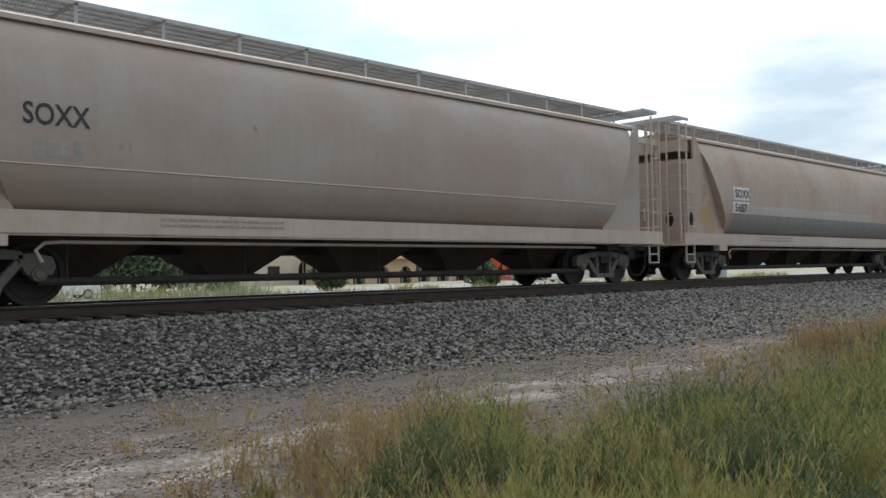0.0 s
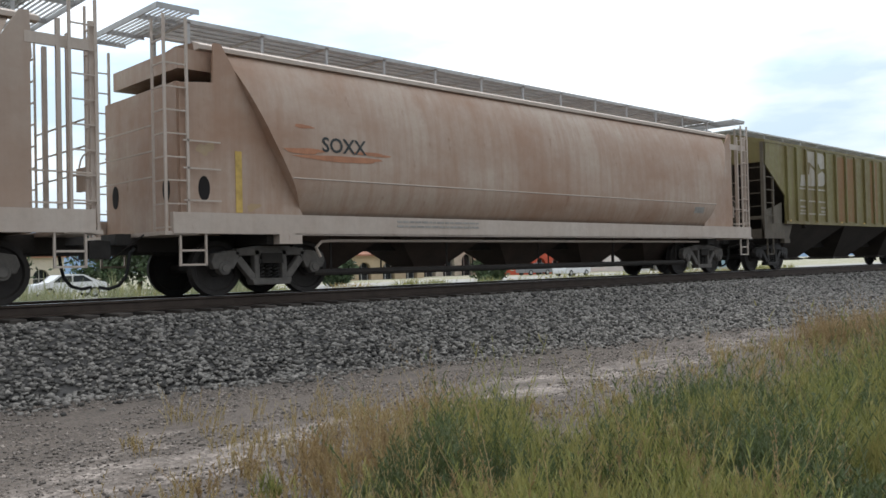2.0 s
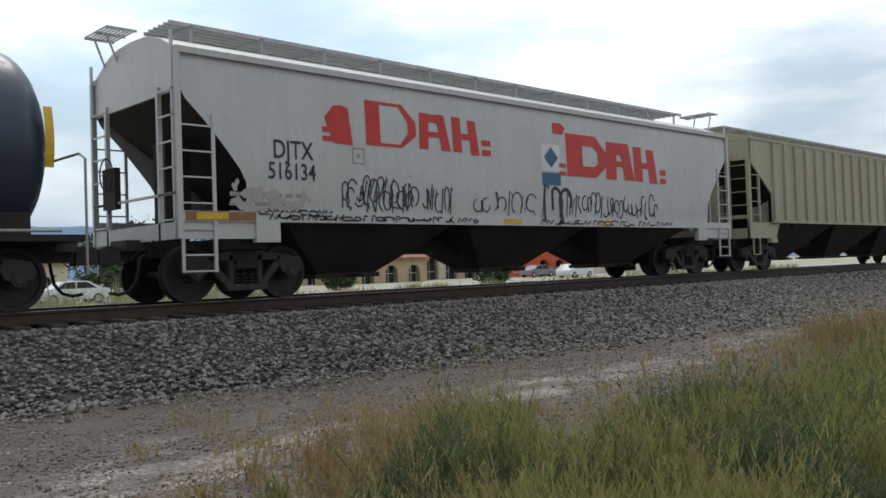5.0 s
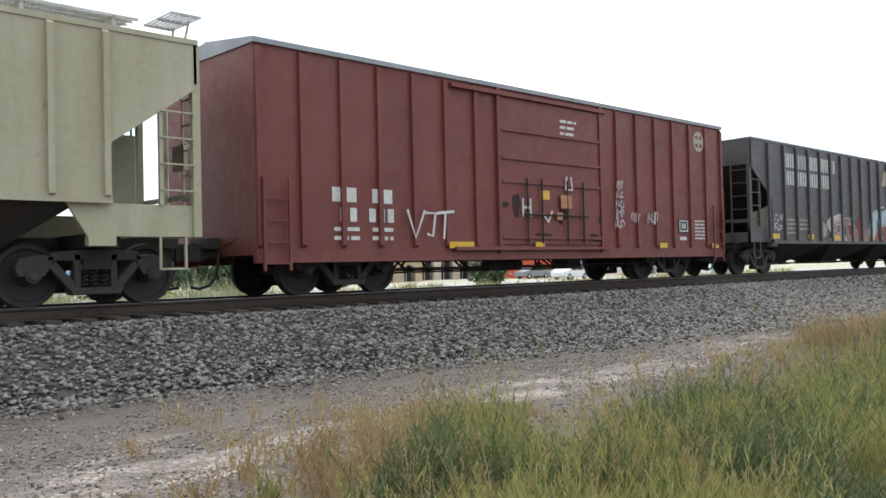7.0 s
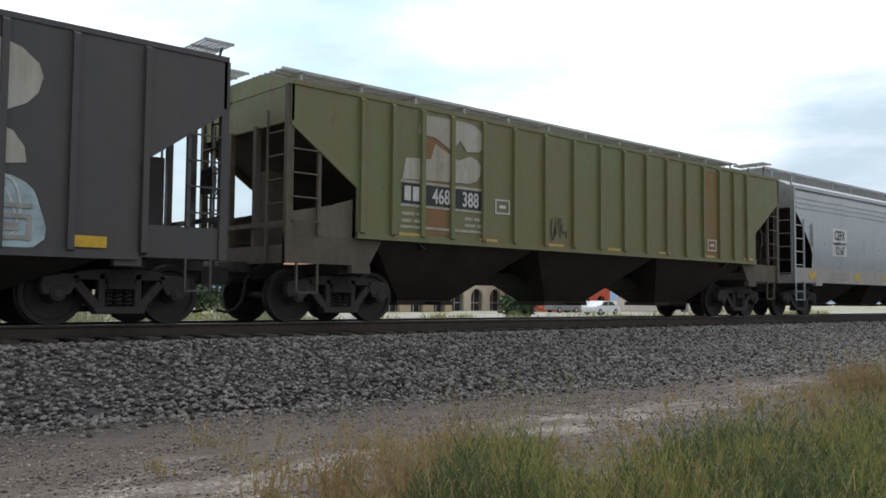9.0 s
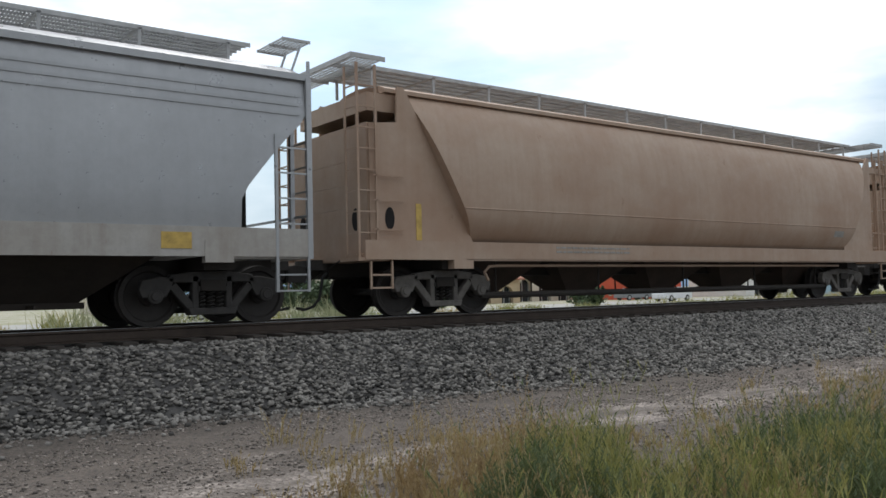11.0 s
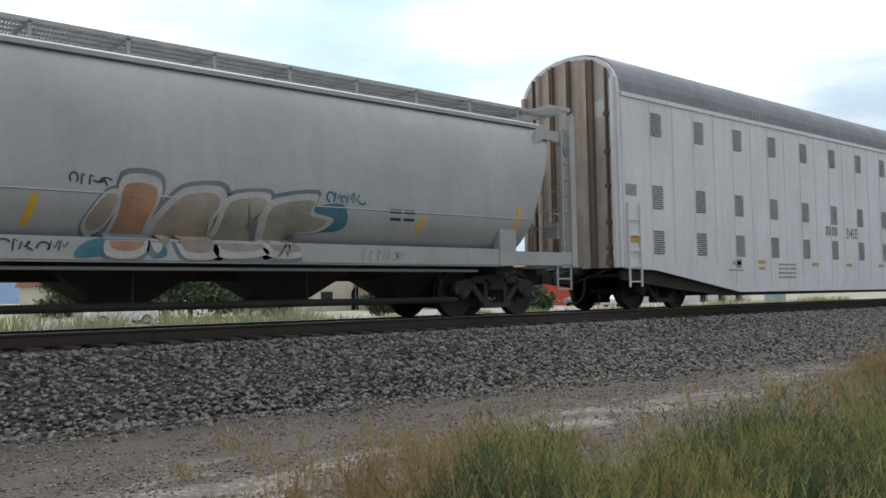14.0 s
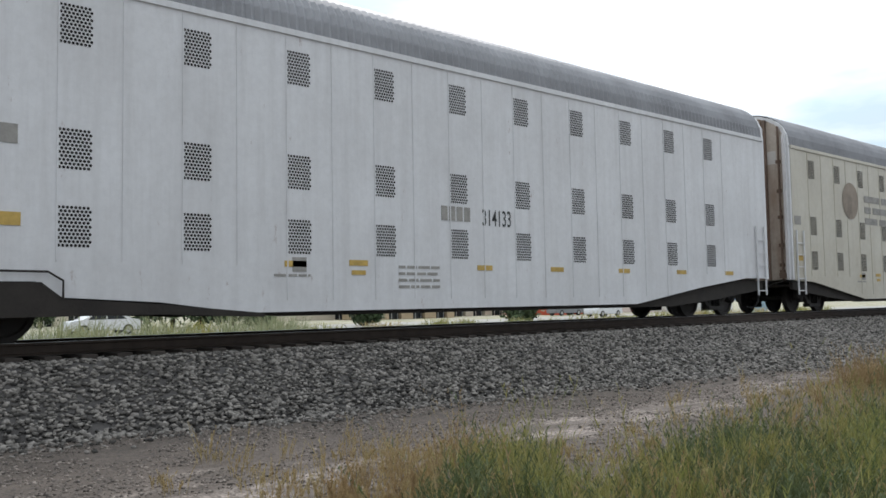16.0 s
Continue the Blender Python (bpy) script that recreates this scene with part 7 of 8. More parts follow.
RAIL = plain("rail_steel", (0.062, 0.045, 0.036), 0.7, 0.3, 0.3, 4.0, 0.004)
RAILTOP = plain("polished_rail_head", (0.42, 0.42, 0.43), 0.3, 0.9, 0.1, 4.0, 0)
TIE = plain("tie_wood", (0.060, 0.050, 0.043), 0.9, 0, 0.3, 3.0, 0.01, obj=0.25)
bed = tagged(new("track"), "single railway track of rusty steel rails on dark wooden ties", "railway track", kind="structure")
bed.matrix_basis = pose(0, YC, 0)
for sd in (-1, 1):
    bm = B()
    y = sd * 0.755
    half = [(0.0365, 0.0), (0.036, -0.032), (0.010, -0.045), (0.009, -0.145), (0.070, -0.162), (0.070, -0.178)]
    prof = [(y + a, RZ - 0.004 + b) for a, b in half] + [(y - a, RZ - 0.004 + b) for a, b in half[::-1]]
    loft(bm, [[(x, a, b) for a, b in prof] for x in (-300, -20, 40, 120, 900)])
    r = part("rail", bm, RAIL, bed, "rust brown rail")
    bm = B()
    box(bm, -300, 900, y - 0.026, y + 0.026, RZ - 0.006, RZ)
    part("rail_head", bm, RAILTOP, r, "polished running surface")
bm = B()
box(bm, -0.115, 0.115, -1.30, 1.30, RZ - 0.36, RZ - 0.182)
bmesh.ops.bevel(bm, geom=bm.edges[:], offset=0.012, segments=1, affect="EDGES")
TIEM = mesh_of(bm, "tie", TIE)

# ---------------------------------------------------------------- grasses
def grass_mat(name, a, b, tip):
    m, n, l, p = nodes_of(name)
    r = n.new("ShaderNodeNewGeometry").outputs["Random Per Island"]
    tc = n.new("ShaderNodeTexCoord").outputs["Object"]
    c = mix(n, l, ramp(n, l, r, 0.0, 1.0), a, b)
    c = mix(n, l, ramp(n, l, noise_node(n, l, tc, 2.4, 3), 0.42, 0.66), c, tip)
    l.new(c, p.inputs["Base Color"])
    p.inputs["Roughness"].default_value = 0.6
    tr = n.new("ShaderNodeBsdfTranslucent")
    l.new(c, tr.inputs["Color"])
    mx = n.new("ShaderNodeMixShader")
    mx.inputs[0].default_value = 0.3
    l.new(p.outputs[0], mx.inputs[1])
    l.new(tr.outputs[0], mx.inputs[2])
    l.new(mx.outputs[0], n["Material Output"].inputs[0])
    return m


GRASS = grass_mat("green_grass_blade", (0.095, 0.118, 0.030), (0.335, 0.342, 0.105), (0.350, 0.305, 0.115))
STRAW = grass_mat("dry_grass_blade", (0.28, 0.21, 0.095), (0.50, 0.42, 0.22), (0.36, 0.265, 0.115))
RUSSET = grass_mat("russet_seed_head", (0.24, 0.160, 0.075), (0.41, 0.310, 0.165), (0.32, 0.225, 0.11))
WEED = grass_mat("weed_leaf", (0.050, 0.076, 0.030), (0.130, 0.172, 0.070), (0.115, 0.135, 0.055))
SAGE = grass_mat("sage_weed_leaf", (0.20, 0.235, 0.12), (0.36, 0.38, 0.24), (0.30, 0.30, 0.17))


def blades(name, base, height, width, lean, mat, label, seed, head=0.0):
    """Thin bent blades in one mesh; head widens the tip into a seed head."""
    rg = np.random.RandomState(seed)
    n = len(base)
    base, height = np.asarray(base), np.asarray(height)
    a = rg.uniform(0, 2 * np.pi, n)
    side = np.stack([np.cos(a), np.sin(a), np.zeros(n)], 1)
    b = rg.uniform(0, 2 * np.pi, n)
    ln = rg.uniform(0.1, 1.0, n) * lean
    out = np.stack([np.cos(b), np.sin(b), np.zeros(n)], 1)
    w = width * rg.uniform(0.6, 1.3, n)
    vs = []
    for u, k in ((0, 1.0), (0.4, 0.9), (0.75, 0.6 + head), (1.0, 0.12)):
        c = base + out * (ln * height * u ** 2)[:, None] + np.array([0, 0, 1.0]) * (height * u * (1 - 0.25 * ln * u))[:, None]
        for s in (-1, 1):
            vs.append(c + side * (s * w * k / 2)[:, None])
    v = np.stack(vs, 1)
    f = np.array([(0, 1, 3, 2), (2, 3, 5, 4), (4, 5, 7, 6)])
    faces = (f[None] + 8 * np.arange(n)[:, None, None]).reshape(-1)
    me = bpy.data.meshes.new(name)
    me.vertices.add(n * 8)
    me.vertices.foreach_set("co", v.reshape(-1).astype(np.float32))
    me.loops.add(n * 12)
    me.loops.foreach_set("vertex_index", faces.astype(np.int32))
    me.polygons.add(n * 3)
    me.polygons.foreach_set("loop_start", np.arange(0, n * 12, 4, dtype=np.int32))
    me.update(calc_edges=True)
    me.shade_smooth()
    me.materials.append(mat)
    return tagged(new(name, me), label, "grass", kind="stuff")


EDGE = [(0, 4.0), (1.0, 4.2), (2.6, 4.8), (3.3, 5.4), (4.0, 5.85), (5.0, 6.2), (5.9, 5.9), (6.2, 4.9), (6.45, 4.2), (7.0, 4.2), (8.0, 4.3), (10, 4.65), (12, 5.0), (14.3, 5.7), (18, 6.0), (40, 6.0)]


def grass_edge(x):
    """Where the verge's grass gives way to the dirt."""
    return interp(EDGE, x) + 0.22 * noise.noise((x * 1.3, 1.0, 0))


def strips(name, p0, p1, p2, width, mat, label, seed):
    """Narrow leaves and stems in one mesh, each bent over three points."""
    rg = np.random.RandomState(seed)
    n = len(p0)
    a = rg.uniform(0, 2 * np.pi, n)
    side = np.stack([np.cos(a), np.sin(a), 0.3 * np.sin(3 * a)], 1) * (np.asarray(width) / 2)[:, None]
    v = np.stack([p0 - side * 0.8, p0 + side * 0.8, p1 - side, p1 + side, p2 - side * 0.15, p2 + side * 0.15], 1)
    f = np.array([(0, 1, 3, 2), (2, 3, 5, 4)])
    faces = (f[None] + 6 * np.arange(n)[:, None, None]).reshape(-1)
    me = bpy.data.meshes.new(name)
    me.vertices.add(n * 6)
    me.vertices.foreach_set("co", v.reshape(-1).astype(np.float32))
    me.loops.add(n * 8)
    me.loops.foreach_set("vertex_index", faces.astype(np.int32))
    me.polygons.add(n * 2)
    me.polygons.foreach_set("loop_start", np.arange(0, n * 8, 4, dtype=np.int32))
    me.update(calc_edges=True)
    me.materials.append(mat)
    return tagged(new(name, me), label, "grass", kind="stuff")


# how each kind of plant grows: stems, leaves a stem, spread, leaf length, leaf width, where the leaves begin, how steeply they rise
HABIT = {"straw": (9, 20, 0.15, 0.034, 0.0055, 0.25, 2.0), "green": (15, 22, 0.20, 0.085, 0.0062, 0.08, 2.0), "dark": (15, 30, 0.22, 0.070, 0.0075, 0.05, 1.3),
         "russet": (15, 22, 0.20, 0.040, 0.0075, 0.25, 1.8)}


def grow(plants, kind, mat, label, seed):
    """Plants with several leaning stems, each with narrow leaves up its length."""
    rg = np.random.RandomState(seed)
    ns, nl, spread, leaf, lw, low_u, rise = HABIT[kind]
    pl = np.array(plants)
    base = np.repeat(pl[:, :3], ns, 0)
    h = np.repeat(pl[:, 3], ns) * np.where(rg.rand(len(pl) * ns) < 0.10, rg.uniform(1.15, 1.65, len(pl) * ns), rg.uniform(0.4, 1.0, len(pl) * ns))
    off = rg.normal(size=(len(base), 2)) * 0.055
    base = base + np.concatenate([off, np.zeros((len(base), 1))], 1)
    lean = np.concatenate([rg.normal(size=(len(base), 2)) * spread + off * 2.2 + np.array([0.05, 0.02]), np.zeros((len(base), 1))], 1) * h[:, None]
    up = np.array([0, 0, 1.0])
    at = lambda u: base + lean * (u ** 1.6)[:, None] + up * (h * u * (1 - 0.12 * u))[:, None]
    one = np.ones(len(base))
    P0, P1, P2, W = [at(0 * one)], [at(0.55 * one)], [at(one)], [0.0045 * one]
    for k in range(nl):
        u = low_u + (1 - low_u) * (k + rg.rand(len(base))) / nl
        p = at(u)
        a = rg.uniform(0, 2 * np.pi, len(base))
        ln = leaf * rg.uniform(0.5, 1.3, len(base)) * (1.25 - 0.6 * u)
        out = np.stack([np.cos(a), np.sin(a), 0 * a], 1)
        d = (out + up * (rise * rg.uniform(0.5, 1.3, len(base)))[:, None]) * (ln / (1 + rise * 0.5))[:, None]
        P0.append(p)
        P1.append(p + d * 0.55 + up * (ln * 0.06)[:, None])
        P2.append(p + d)
        W.append(lw * rg.uniform(0.6, 1.3, len(base)))
    strips(kind + "_weeds", np.concatenate(P0), np.concatenate(P1), np.concatenate(P2), np.concatenate(W), mat, label, seed + 1)


def verge():
    rg = np.random.RandomState(12)
    plants = {"straw": [], "green": [], "dark": [], "russet": []}
    for x0, x1, dens in ((1.2, 9.0, 38), (9.0, 16.0, 20), (16.0, 28.0, 9)):
        cnt = int((x1 - x0) * 7.6 * dens)
        for x, y, u in zip(rg.uniform(x0, x1, cnt), rg.uniform(0.0, 7.6, cnt), rg.rand(cnt)):
            if x * x + y * y < 2.6 ** 2 or x < 0.28 * y or y < 0.15 * x - 0.6:
                continue
            az, d = math.degrees(math.atan2(x, y)), math.hypot(x, y)
            e = grass_edge(x)
            fringe = 1.5 if x < 5.0 else 1.0
            inside = max(0.0, min(1.0, (e + fringe * 0.3 - y) / (0.5 + fringe)))
            clump = noise.noise((x * 1.1, y * 1.1, 2.0)) + 0.6 * noise.noise((x * 2.6, y * 2.6, 7.0))
            if inside <= 0 or u > 0.06 + 0.94 * inside ** 1.6 or clump < -0.75 + 1.1 * (1 - inside):
                continue
            if 48.8 < az < 53.2 and d > 6.9 and x < 9:         # a bare notch in the edge
                continue
            if az < 47 and rg.rand() > interp([(0, 0.2), (30, 0.35), (36, 0.62), (41, 0.9), (47, 1.0)], az):
                continue
            dry = 0.04 + 0.45 * (1 - inside) + 0.5 * noise.noise((x * 0.55, y * 0.55, 21.0)) + interp([(0, 0.9), (38, 0.52), (43, 0.36), (47, 0.10), (50, 0.0), (90, 0.0)], az) + max(0, (x - 12) * 0.07)
            h = (0.29 + 0.22 * inside + 0.30 * max(-0.45, clump)) * rg.uniform(0.55, 1.35) * min(1.0, 0.40 + 0.12 * x) * (1.15 if x > 9 else 1.0)
            if 48.5 < az < 53.6:
                h = min(h, max(0.07, 1.42 - 0.188 * d))
            h = max(0.10, h)
            kind = "straw" if rg.rand() < dry else "green"
            if kind == "green" and (noise.noise((x * 0.9, y * 0.9, 40.0)) > 0.12 or 50 < az < 60 and d > 4.8 and rg.rand() < 0.55):
                kind = "dark"
            if kind == "straw" and (x > 8.5 or noise.noise((x * 1.3, y * 1.3, 60.0)) > 0.15) and rg.rand() < 0.6:
                kind = "russet"
            plants[kind].append((x, y, hump(x, y) - 0.01, h))
    for x, y, h, k in ((5.55, 6.05, 0.60, 4), (5.35, 5.85, 0.52, 3), (4.35, 5.75, 0.46, 3), (4.0, 5.5, 0.42, 3), (3.9, 5.75, 0.44, 3), (3.3, 5.5, 0.34, 2), (2.75, 5.2, 0.34, 2), (2.5, 5.1, 0.30, 1), (1.95, 4.95, 0.34, 2), (1.85, 5.05, 0.26, 1), (4.7, 5.9, 0.50, 4), (4.9, 5.6, 0.46, 4), (4.5, 5.3, 0.42, 4), (4.1, 5.1, 0.40, 4), (3.7, 5.0, 0.38, 3), (3.4, 4.8, 0.36, 3), (5.2, 5.6, 0.5, 4), (5.7, 5.7, 0.56, 4), (3.0, 4.6, 0.32, 3)):
        for q in range(k):                                     # tufts that stand alone on the gravel
            plants["russet" if rg.rand() < 0.45 else "straw"].append((x + rg.normal() * 0.09, y + rg.normal() * 0.09, hump(x, y), h * rg.uniform(0.7, 1.05)))
    for x, y, h in ((6.3, 4.05, 0.42), (6.6, 4.1, 0.48), (6.9, 4.0, 0.50), (7.2, 4.15, 0.52), (7.7, 4.2, 0.50), (8.1, 4.3, 0.46), (6.6, 3.7, 0.42), (7.0, 3.6, 0.42), (5.9, 3.9, 0.30)):
        for k in range(4):
            plants["dark"].append((x + rg.normal() * 0.13, y + rg.normal() * 0.13, hump(x, y), h * rg.uniform(0.7, 1.05)))
    for x, y, sx, n, h in ((15.0, 6.1, 0.4, 36, 0.70), (17.6, 6.1, 0.9, 20, 0.62), (20.0, 6.1, 1.2, 22, 0.72), (12.6, 5.2, 0.6, 5, 0.45)):
        for k in range(n):
            plants["russet"].append((x + rg.normal() * sx, y + rg.normal() * 0.25, 0.0, h * rg.uniform(0.6, 1.05)))
    for k in range(150):                                       # thin stalks scattered over the bare ground
        x = rg.uniform(3.0, 15.0)
        y = grass_edge(x) + abs(rg.normal()) * 1.0
        plants["straw"].append((x, y, hump(x, y), rg.uniform(0.14, 0.36)))
    grow(plants["straw"], "straw", STRAW, "dry straw-coloured weeds in separate tufts", 61)
    grow(plants["green"], "green", GRASS, "feathery yellow-green weeds in uneven clumps", 63)
    grow(plants["dark"], "dark", WEED, "dark green bushy weeds standing in the verge", 65)
    grow(plants["russet"], "russet", RUSSET, "russet brown seed heads on thin stalks", 67)
    low, lh = ([], []), ([], [])                                           # short grass between the plants
    N = 90000
    for x, y, u in zip(1.0 + 24 * rg.rand(N) ** 1.8, rg.uniform(0.0, 6.0, N), rg.rand(N)):
        if x * x + y * y < 2.5 ** 2 or x < 0.28 * y or y < 0.15 * x - 0.6:
            continue
        inside = max(0.0, min(1.0, (grass_edge(x) + 0.2 - y) / 1.3))
        if math.degrees(math.atan2(x, y)) < 44 and rg.rand() > interp([(0, 0.04), (33, 0.10), (44, 0.8)], math.degrees(math.atan2(x, y))):
            continue
        if u < inside and noise.noise((x * 1.4, y * 1.4, 3.0)) > -0.25:
            k = int(math.degrees(math.atan2(x, y)) + 5 * rg.normal() < 45)
            low[k].append((x, y, hump(x, y) - 0.01))
            lh[k].append(rg.uniform(0.06, 0.24) * min(1.0, 0.5 + 0.12 * x))
    blades("green_grass", low[0], lh[0], 0.0055, 0.9, GRASS, "short green grass between the weeds", 31)
    blades("dry_grass", low[1], lh[1], 0.0045, 0.9, STRAW, "short dry grass between the weeds", 32)


verge()


def far_weeds():
    rg = np.random.RandomState(3)
    base, hts, dry, dh, sage, sgh = [], [], [], [], [], []
    for k in range(170):
        y = rg.uniform(19.5, 46)
        x = rg.uniform(0.1 * y, 2.2 * y)
        h = rg.uniform(0.25, 0.95) * (1.25 if rg.rand() < 0.3 else 0.8)
        rad = rg.uniform(0.3, 1.0)
        for j in range(150):
            p = (x + rg.normal() * rad, y + rg.normal() * rad, 0)
            if k % 3:
                base.append(p)
                hts.append(h * rg.uniform(0.4, 1.1))
            else:
                dry.append(p)
                dh.append(h * rg.uniform(0.3, 0.9))
    for k in range(105):                                       # tall sage weeds close behind the track
        y = rg.uniform(18.6, 25)
        a = rg.uniform(14, 62)
        x = y * math.tan(radians(a))
        h = rg.uniform(0.9, 1.6) if a < 33 else rg.uniform(0.6, 1.1)
        rad = rg.uniform(0.15, 0.32)
        for j in range(120):
            sage.append((x + rg.normal() * rad, y + rg.normal() * rad, 0))
            sgh.append(h * rg.uniform(0.4, 1.1))
    blades("sage_weeds", sage, sgh, 0.035, 0.7, SAGE, "pale sage green weeds close behind the track", 53)
    blades("far_weeds", base, hts, 0.06, 0.8, GRASS, "green weeds beyond the track", 51)
    blades("far_dry_weeds", dry, dh, 0.05, 0.8, STRAW, "dry yellow weeds beyond the track", 52)


far_weeds()


# ---------------------------------------------------------------- beyond the track
STUCCO = plain("cream_stucco", (0.60, 0.545, 0.45), 0.9, 0, 0.12, 0.8, 0.01)
TANW = plain("tan_stucco", (0.46, 0.36, 0.24), 0.9, 0, 0.15, 0.8, 0.01)
REDW = plain("orange_red_wall", (0.52, 0.09, 0.045), 0.8, 0, 0.15, 0.8, 0.01)
WHITEW = plain("white_wall", (0.68, 0.67, 0.65), 0.8, 0, 0.1, 0.8, 0.01)
TILE = plain("clay_tile_roof", (0.30, 0.14, 0.09), 0.9, 0, 0.3, 2.0, 0.03)
GLASS = plain("dark_window_glass", (0.03, 0.035, 0.04), 0.15, 0, 0.1, 2, 0)
ASPH = plain("pale_road", (0.34, 0.33, 0.31), 0.95, 0, 0.15, 0.5, 0.01)
BARK = plain("bark", (0.09, 0.065, 0.045), 0.95, 0, 0.3, 5, 0.02)
LEAF = plain("tree_leaf", (0.060, 0.092, 0.042), 0.7, 0, 0.3, 1.2, 0, island=0.5)
CARW = plain("white_car_body", (0.70, 0.71, 0.72), 0.25, 0, 0.05, 2, 0)
CARG = plain("grey_car_body", (0.22, 0.23, 0.25), 0.3, 0, 0.05, 2, 0)
BLUE = plain("blue_hut_paint", (0.26, 0.38, 0.47), 0.6, 0, 0.2, 2, 0.02)
HAZE = plain("hazy_hills", (0.125, 0.20, 0.30), 1.0, 0, 0.15, 0.003, 0)


def arch_building(name, x0, x1, y, h, depth, wall, arches, label, roof=TILE, arch_w=2.2, arch_h=2.9, door_at=()):
    """A low building whose front is pierced by round arches with dark glazing set back."""
    e = tagged(new(name), label, "building")
    e.matrix_basis = pose(x0, y, 0)
    W = x1 - x0
    t = 0.45
    bm = B()
    edges = [0.0]
    for a in arches:
        edges += [a - arch_w / 2, a + arch_w / 2]
    edges.append(W)
    for i in range(0, len(edges), 2):
        box(bm, edges[i], edges[i + 1], 0, t, 0, h)
    for a in arches:                                           # wall above each arch
        r = arch_w / 2
        pts = [(a + r * math.cos(math.pi * k / 10), arch_h - r + r * math.sin(math.pi * k / 10)) for k in range(11)]
        prism(bm, [(a + r, h), (a - r, h)] + pts[::-1], 0, t)
    box(bm, 0, t, t, depth, 0, h)
    box(bm, W - t, W, t, depth, 0, h)
    box(bm, t, W - t, depth - t, depth, 0, h)
    part("wall", bm, wall, e)
    bm = B()
    prism_x(bm, [(-0.5, h), (-0.5, h + 0.18), (depth / 2, h + 1.5), (depth + 0.5, h + 0.18), (depth + 0.5, h)], -0.4, W + 0.4)
    part("roof", bm, roof, e)
    for a in arches:
        bm = B()
        box(bm, a - arch_w / 2, a + arch_w / 2, t + 0.25, t + 0.32, 0, arch_h)
        w = part("window", bm, GLASS, e)
        bm = B()
        for dx in (-0.03, arch_w / 2 - 0.06, -arch_w / 2):
            box(bm, a + dx, a + dx + 0.06, t + 0.20, t + 0.25, 0, arch_h)
        box(bm, a - arch_w / 2, a + arch_w / 2, t + 0.20, t + 0.25, 1.0, 1.08)
        part("window_frame", bm, WHITEW, w)
    for a, w_, z0, z1 in door_at:
        bm = B()
        box(bm, a, a + w_, -0.03, 0.02, z0, z1)
        part("window", bm, GLASS, e)
    return e


arch_building("arcade_building", 53.0, 72.0, 84.0, 4.6, 12, STUCCO, [6.5, 10.0, 13.5, 17.0], "cream stucco building with round arches and a tiled roof", door_at=((1.2, 1.6, 0.9, 2.2),))
arch_building("arcade_building", 74.0, 91.0, 82.0, 4.4, 12, STUCCO, [2.5, 6.0, 9.5, 13.0], "long cream stucco arcade with round arches", door_at=())
arch_building("shop_building", 58.0, 70.0, 76.0, 2.7, 6, TANW, [3.0, 6.5, 10.0], "low tan building with a brown tiled roof", arch_w=1.8, arch_h=2.0)
arch_building("red_building", 83.5, 94.0, 71.0, 4.6, 9, REDW, [2.2, 5.4, 8.6], "orange red shop building with white trim", WHITEW, 2.0, 2.1, door_at=())
arch_building("white_building", 101.0, 116.0, 66.0, 3.6, 9, WHITEW, [3.0, 7.5, 12.0], "low white commercial building", ROOF, 2.0, 2.1)
arch_building("white_building", 26.5, 34.0, 92.0, 3.2, 8, STUCCO, [2.2, 5.2], "small pale house beyond the trees", TILE, 1.6, 2.0)

bm = B()
box(bm, -200, 400, 50.0, 61.0, 0.002, 0.03)
road = part("road", bm, ASPH, None)
tagged(road, "pale asphalt road running along beyond the track", "road", kind="structure")


def tree(x, y, h, seed, spread=1.0):
    e = tagged(new("tree"), "dark green broadleaf tree with a ragged crown", "tree", "trees beyond the road")
    e.matrix_basis = pose(x, y, 0)
    rg = random.Random(seed)
    bm = B()
    rod(bm, (0, 0, -0.1), (0.1, 0, h * 0.35), 0.22, 9, 0.16)
    tips = []
    for k in range(7):
        a = 2 * math.pi * k / 7 + rg.uniform(-0.3, 0.3)
        q = (math.cos(a) * h * 0.26 * spread, math.sin(a) * h * 0.26 * spread, h * rg.uniform(0.18, 0.82))
        rod(bm, (0.1, 0, h * rg.uniform(0.22, 0.35)), q, 0.10, 6, 0.03)
        tips.append(q)
    tips += [(0, 0, h * 0.85), (0.3, 0.2, h * 0.65), (0.5, -0.3, h * 0.28), (-0.6, -0.2, h * 0.25)]
    part("trunk", bm, BARK, e)
    verts, faces = [], []
    for q in tips:
        for j in range(230):
            d = Vector((rg.gauss(0, 1), rg.gauss(0, 1), rg.gauss(0, 0.8))) * h * 0.115
            c = Vector(q) + d
            if c.z < 0.1:
                continue
            u, v = Vector((rg.gauss(0, 1), rg.gauss(0, 1), rg.gauss(0, 1))).normalized(), Vector((rg.gauss(0, 1), rg.gauss(0, 1), rg.gauss(0, 1))).normalized()
            s = rg.uniform(0.12, 0.30)
            i = len(verts)
            verts += [c - u * s, c + v * s * 0.6, c + u * s, c - v * s * 0.6]
            faces.append((i, i + 1, i + 2, i + 3))
    place("crown", stuff_mesh("crown", verts, faces, LEAF), e)


for i, (a, d, h, sp) in enumerate(((22.6, 74, 5.4, 1.2), (24.6, 78, 6.2, 1.2), (26.3, 72, 4.4, 1.3), (28.2, 80, 4.8, 1.2), (29.8, 70, 2.6, 1.4), (36.8, 68, 2.4, 1.5), (47.0, 66, 2.2, 1.5), (17.0, 90, 4.0, 1.2))):
    tree(math.sin(radians(a)) * d, math.cos(radians(a)) * d, h, 60 + i, sp)


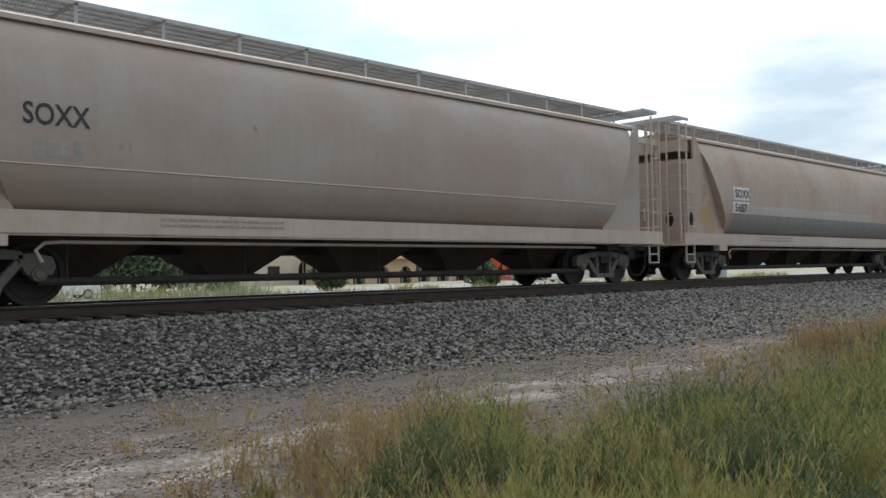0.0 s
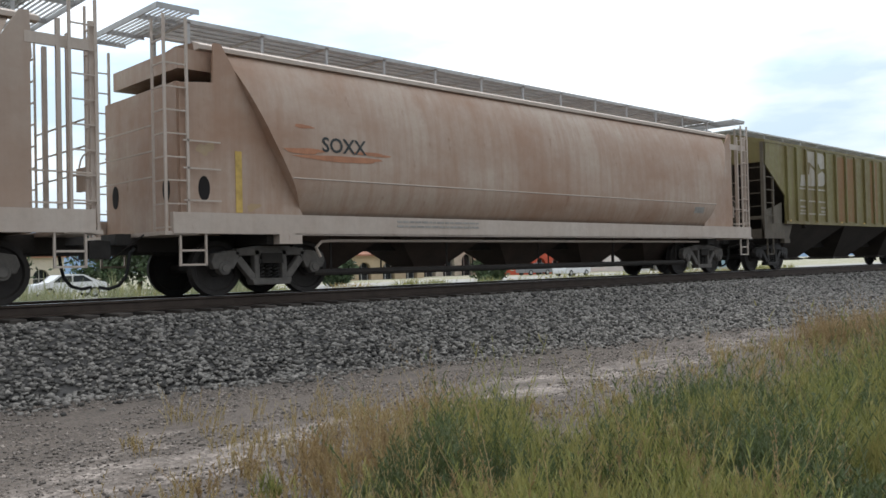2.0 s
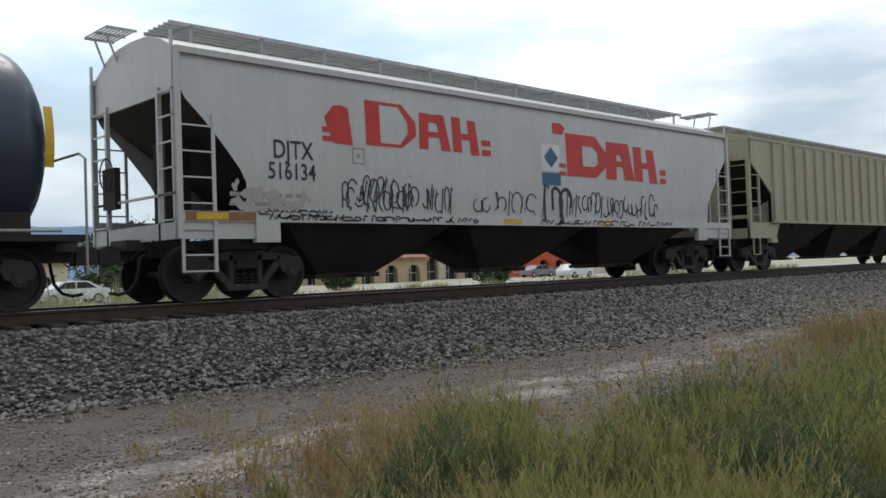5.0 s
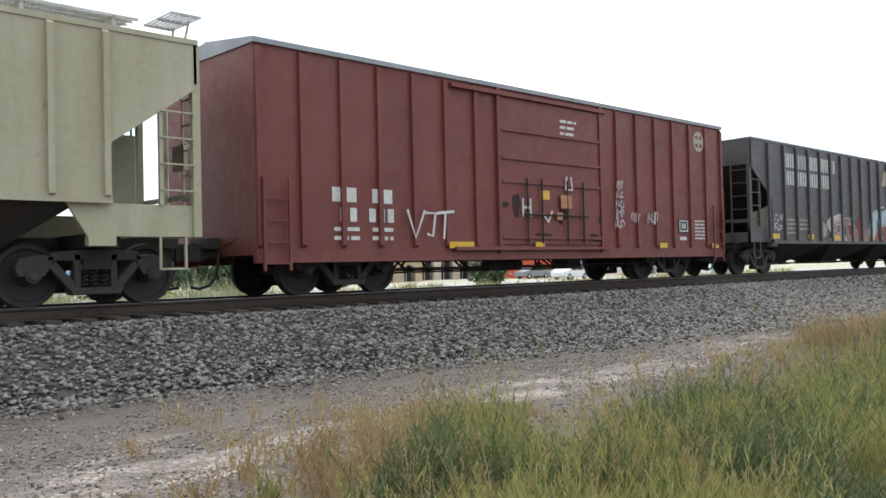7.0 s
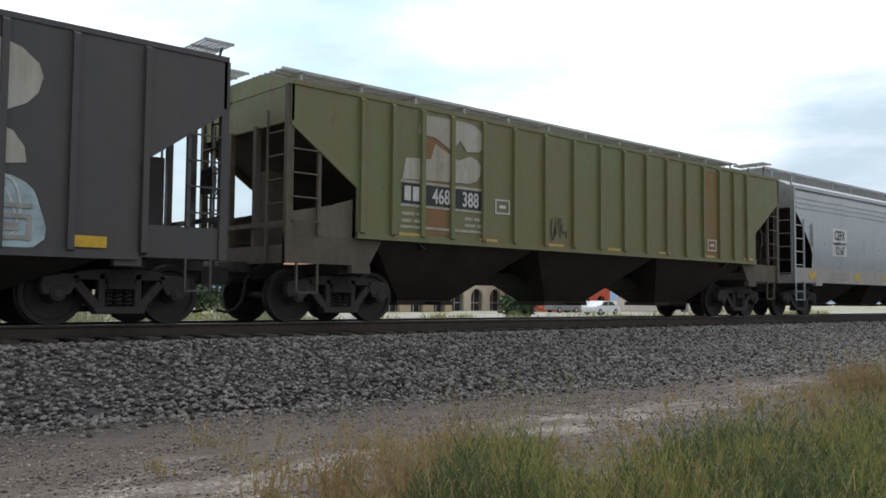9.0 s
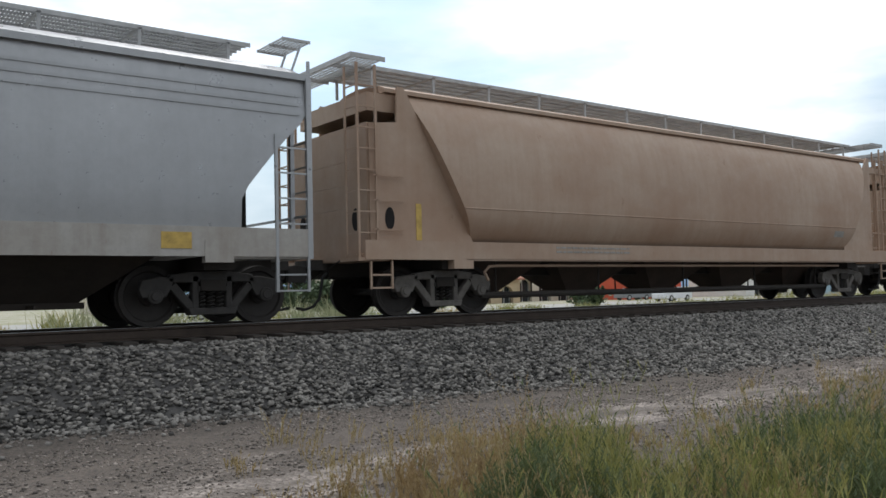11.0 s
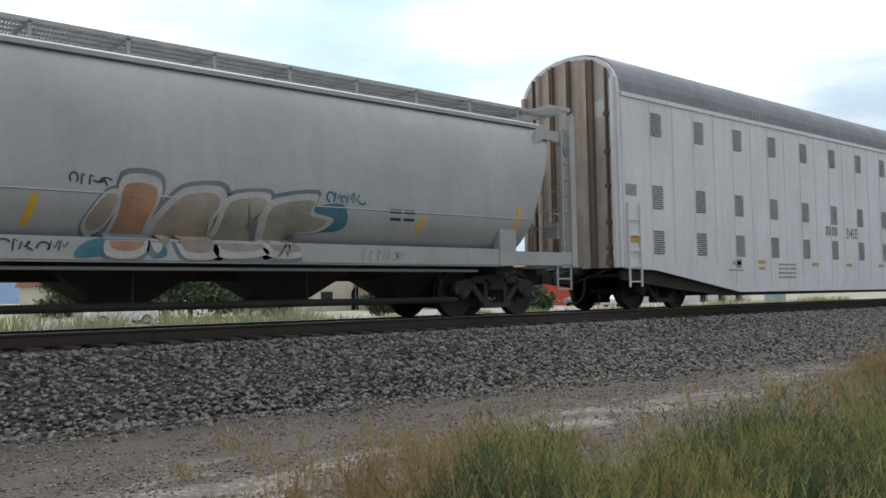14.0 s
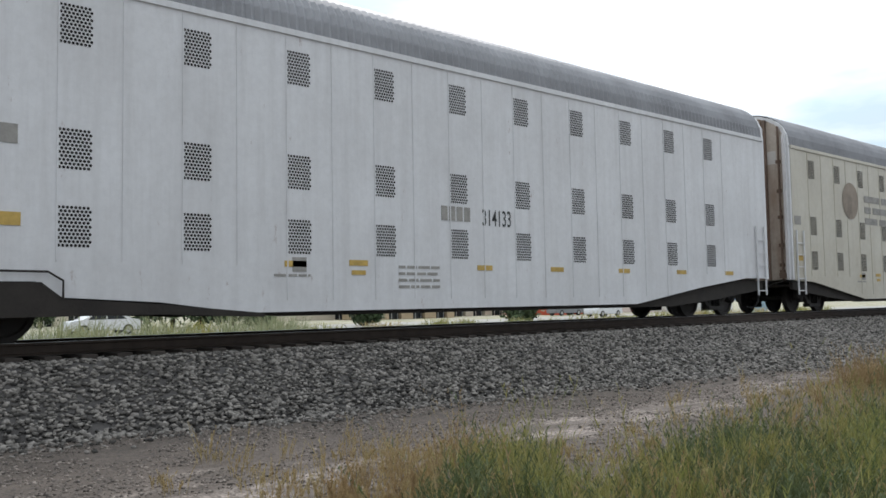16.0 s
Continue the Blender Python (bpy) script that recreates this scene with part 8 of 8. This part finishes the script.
def parked_car(x, y, body, label, rz=0):
    e = tagged(new("parked_car"), label, "car")
    e.matrix_basis = pose(x, y, 0.03, 0, 0, rz)
    bm = B()
    prof = [(-2.2, 0.28), (-2.28, 0.55), (-2.2, 0.84), (-1.35, 0.93), (-0.75, 1.40), (0.75, 1.43), (1.55, 1.0), (2.15, 0.92), (2.25, 0.6), (2.2, 0.28)]
    prism(bm, prof, -0.86, 0.86)
    bmesh.ops.bevel(bm, geom=bm.edges[:], offset=0.05, segments=2, affect="EDGES")
    part("body", bm, body, e, smooth=40)
    for sd in (-1, 1):
        bm = B()
        prism(bm, [(-1.15, 0.96), (-0.68, 1.34), (-0.02, 1.36), (-0.02, 0.96)], *sorted((sd * 0.862, sd * 0.868)))
        prism(bm, [(0.06, 0.96), (0.06, 1.36), (0.68, 1.36), (1.30, 0.98)], *sorted((sd * 0.862, sd * 0.868)))
        part("window", bm, GLASS, e)
        for wx in (-1.38, 1.38):
            bm = B()
            rod(bm, (wx, sd * 0.68, 0.32), (wx, sd * 0.885, 0.32), 0.32, 18)
            w = part("wheel", bm, RUBBER, e, smooth=40)
            bm = B()
            rod(bm, (wx, sd * 0.88, 0.32), (wx, sd * 0.892, 0.32), 0.19, 14)
            part("rim", bm, GRATE, w)


parked_car(20.6, 55.3, CARW, "white saloon car parked along the road")
parked_car(72.0, 55.5, CARW, "white car parked along the road", 3)
parked_car(86.5, 67.5, CARW, "white car parked before the red shop", 8)
parked_car(79.0, 66.5, CARG, "grey car parked before the shops", -5)

e = tagged(new("portable_hut"), "small pale blue hut with a pale roof beside the road", "hut")
e.matrix_basis = pose(88.0, 46.8, 0)
bm = B()
box(bm, 0, 1.6, 0, 1.6, 0, 2.2)
part("wall", bm, BLUE, e)
bm = B()
prism_x(bm, [(-0.1, 2.2), (0.8, 2.55), (1.7, 2.2)], -0.1, 1.7)
part("roof", bm, WHITEW, e)


def hills():
    """A far ridge on the horizon."""
    verts, faces = [], []
    n = 160
    for i in range(n + 1):
        a = radians(-30 + 130 * i / n)
        h = 105 + 60 * fractal((i * 0.05, 2.0, 0), 1.0, 2.0, 5) + 90 * math.exp(-((i - 62) / 26) ** 2)
        for d, z in ((2600, -2.0), (3000, h * 0.55), (3400, h)):
            verts.append((math.sin(a) * d, math.cos(a) * d, z))
    for i in range(n):
        for j in range(2):
            faces.append((i * 3 + j, (i + 1) * 3 + j, (i + 1) * 3 + j + 1, i * 3 + j + 1))
    ob = new("backdrop", stuff_mesh("backdrop", verts, faces, HAZE))
    ob.data.shade_smooth()
    tagged(ob, "hazy blue hills on the horizon", "hills", kind="structure")


hills()

# ties last: the ones nearest to the camera
for i in range(290):
    place("tie", TIEM, bed, -12 + 0.5 * i)


def motions():
    for car, s in cars:
        walk(car, [(i / 10, pose(s - V * i / 10 - (0.3 if i == 160 else 0), YC, RZ)) for i in range(161)])
    n = int(END * FPS)
    for w, x in wheelsets:
        walk(w, [(i / FPS, pose(x, 0, WR, 0, -math.degrees(V / WR * i / FPS) % 360, 0)) for i in range(n + 1)])


motions()
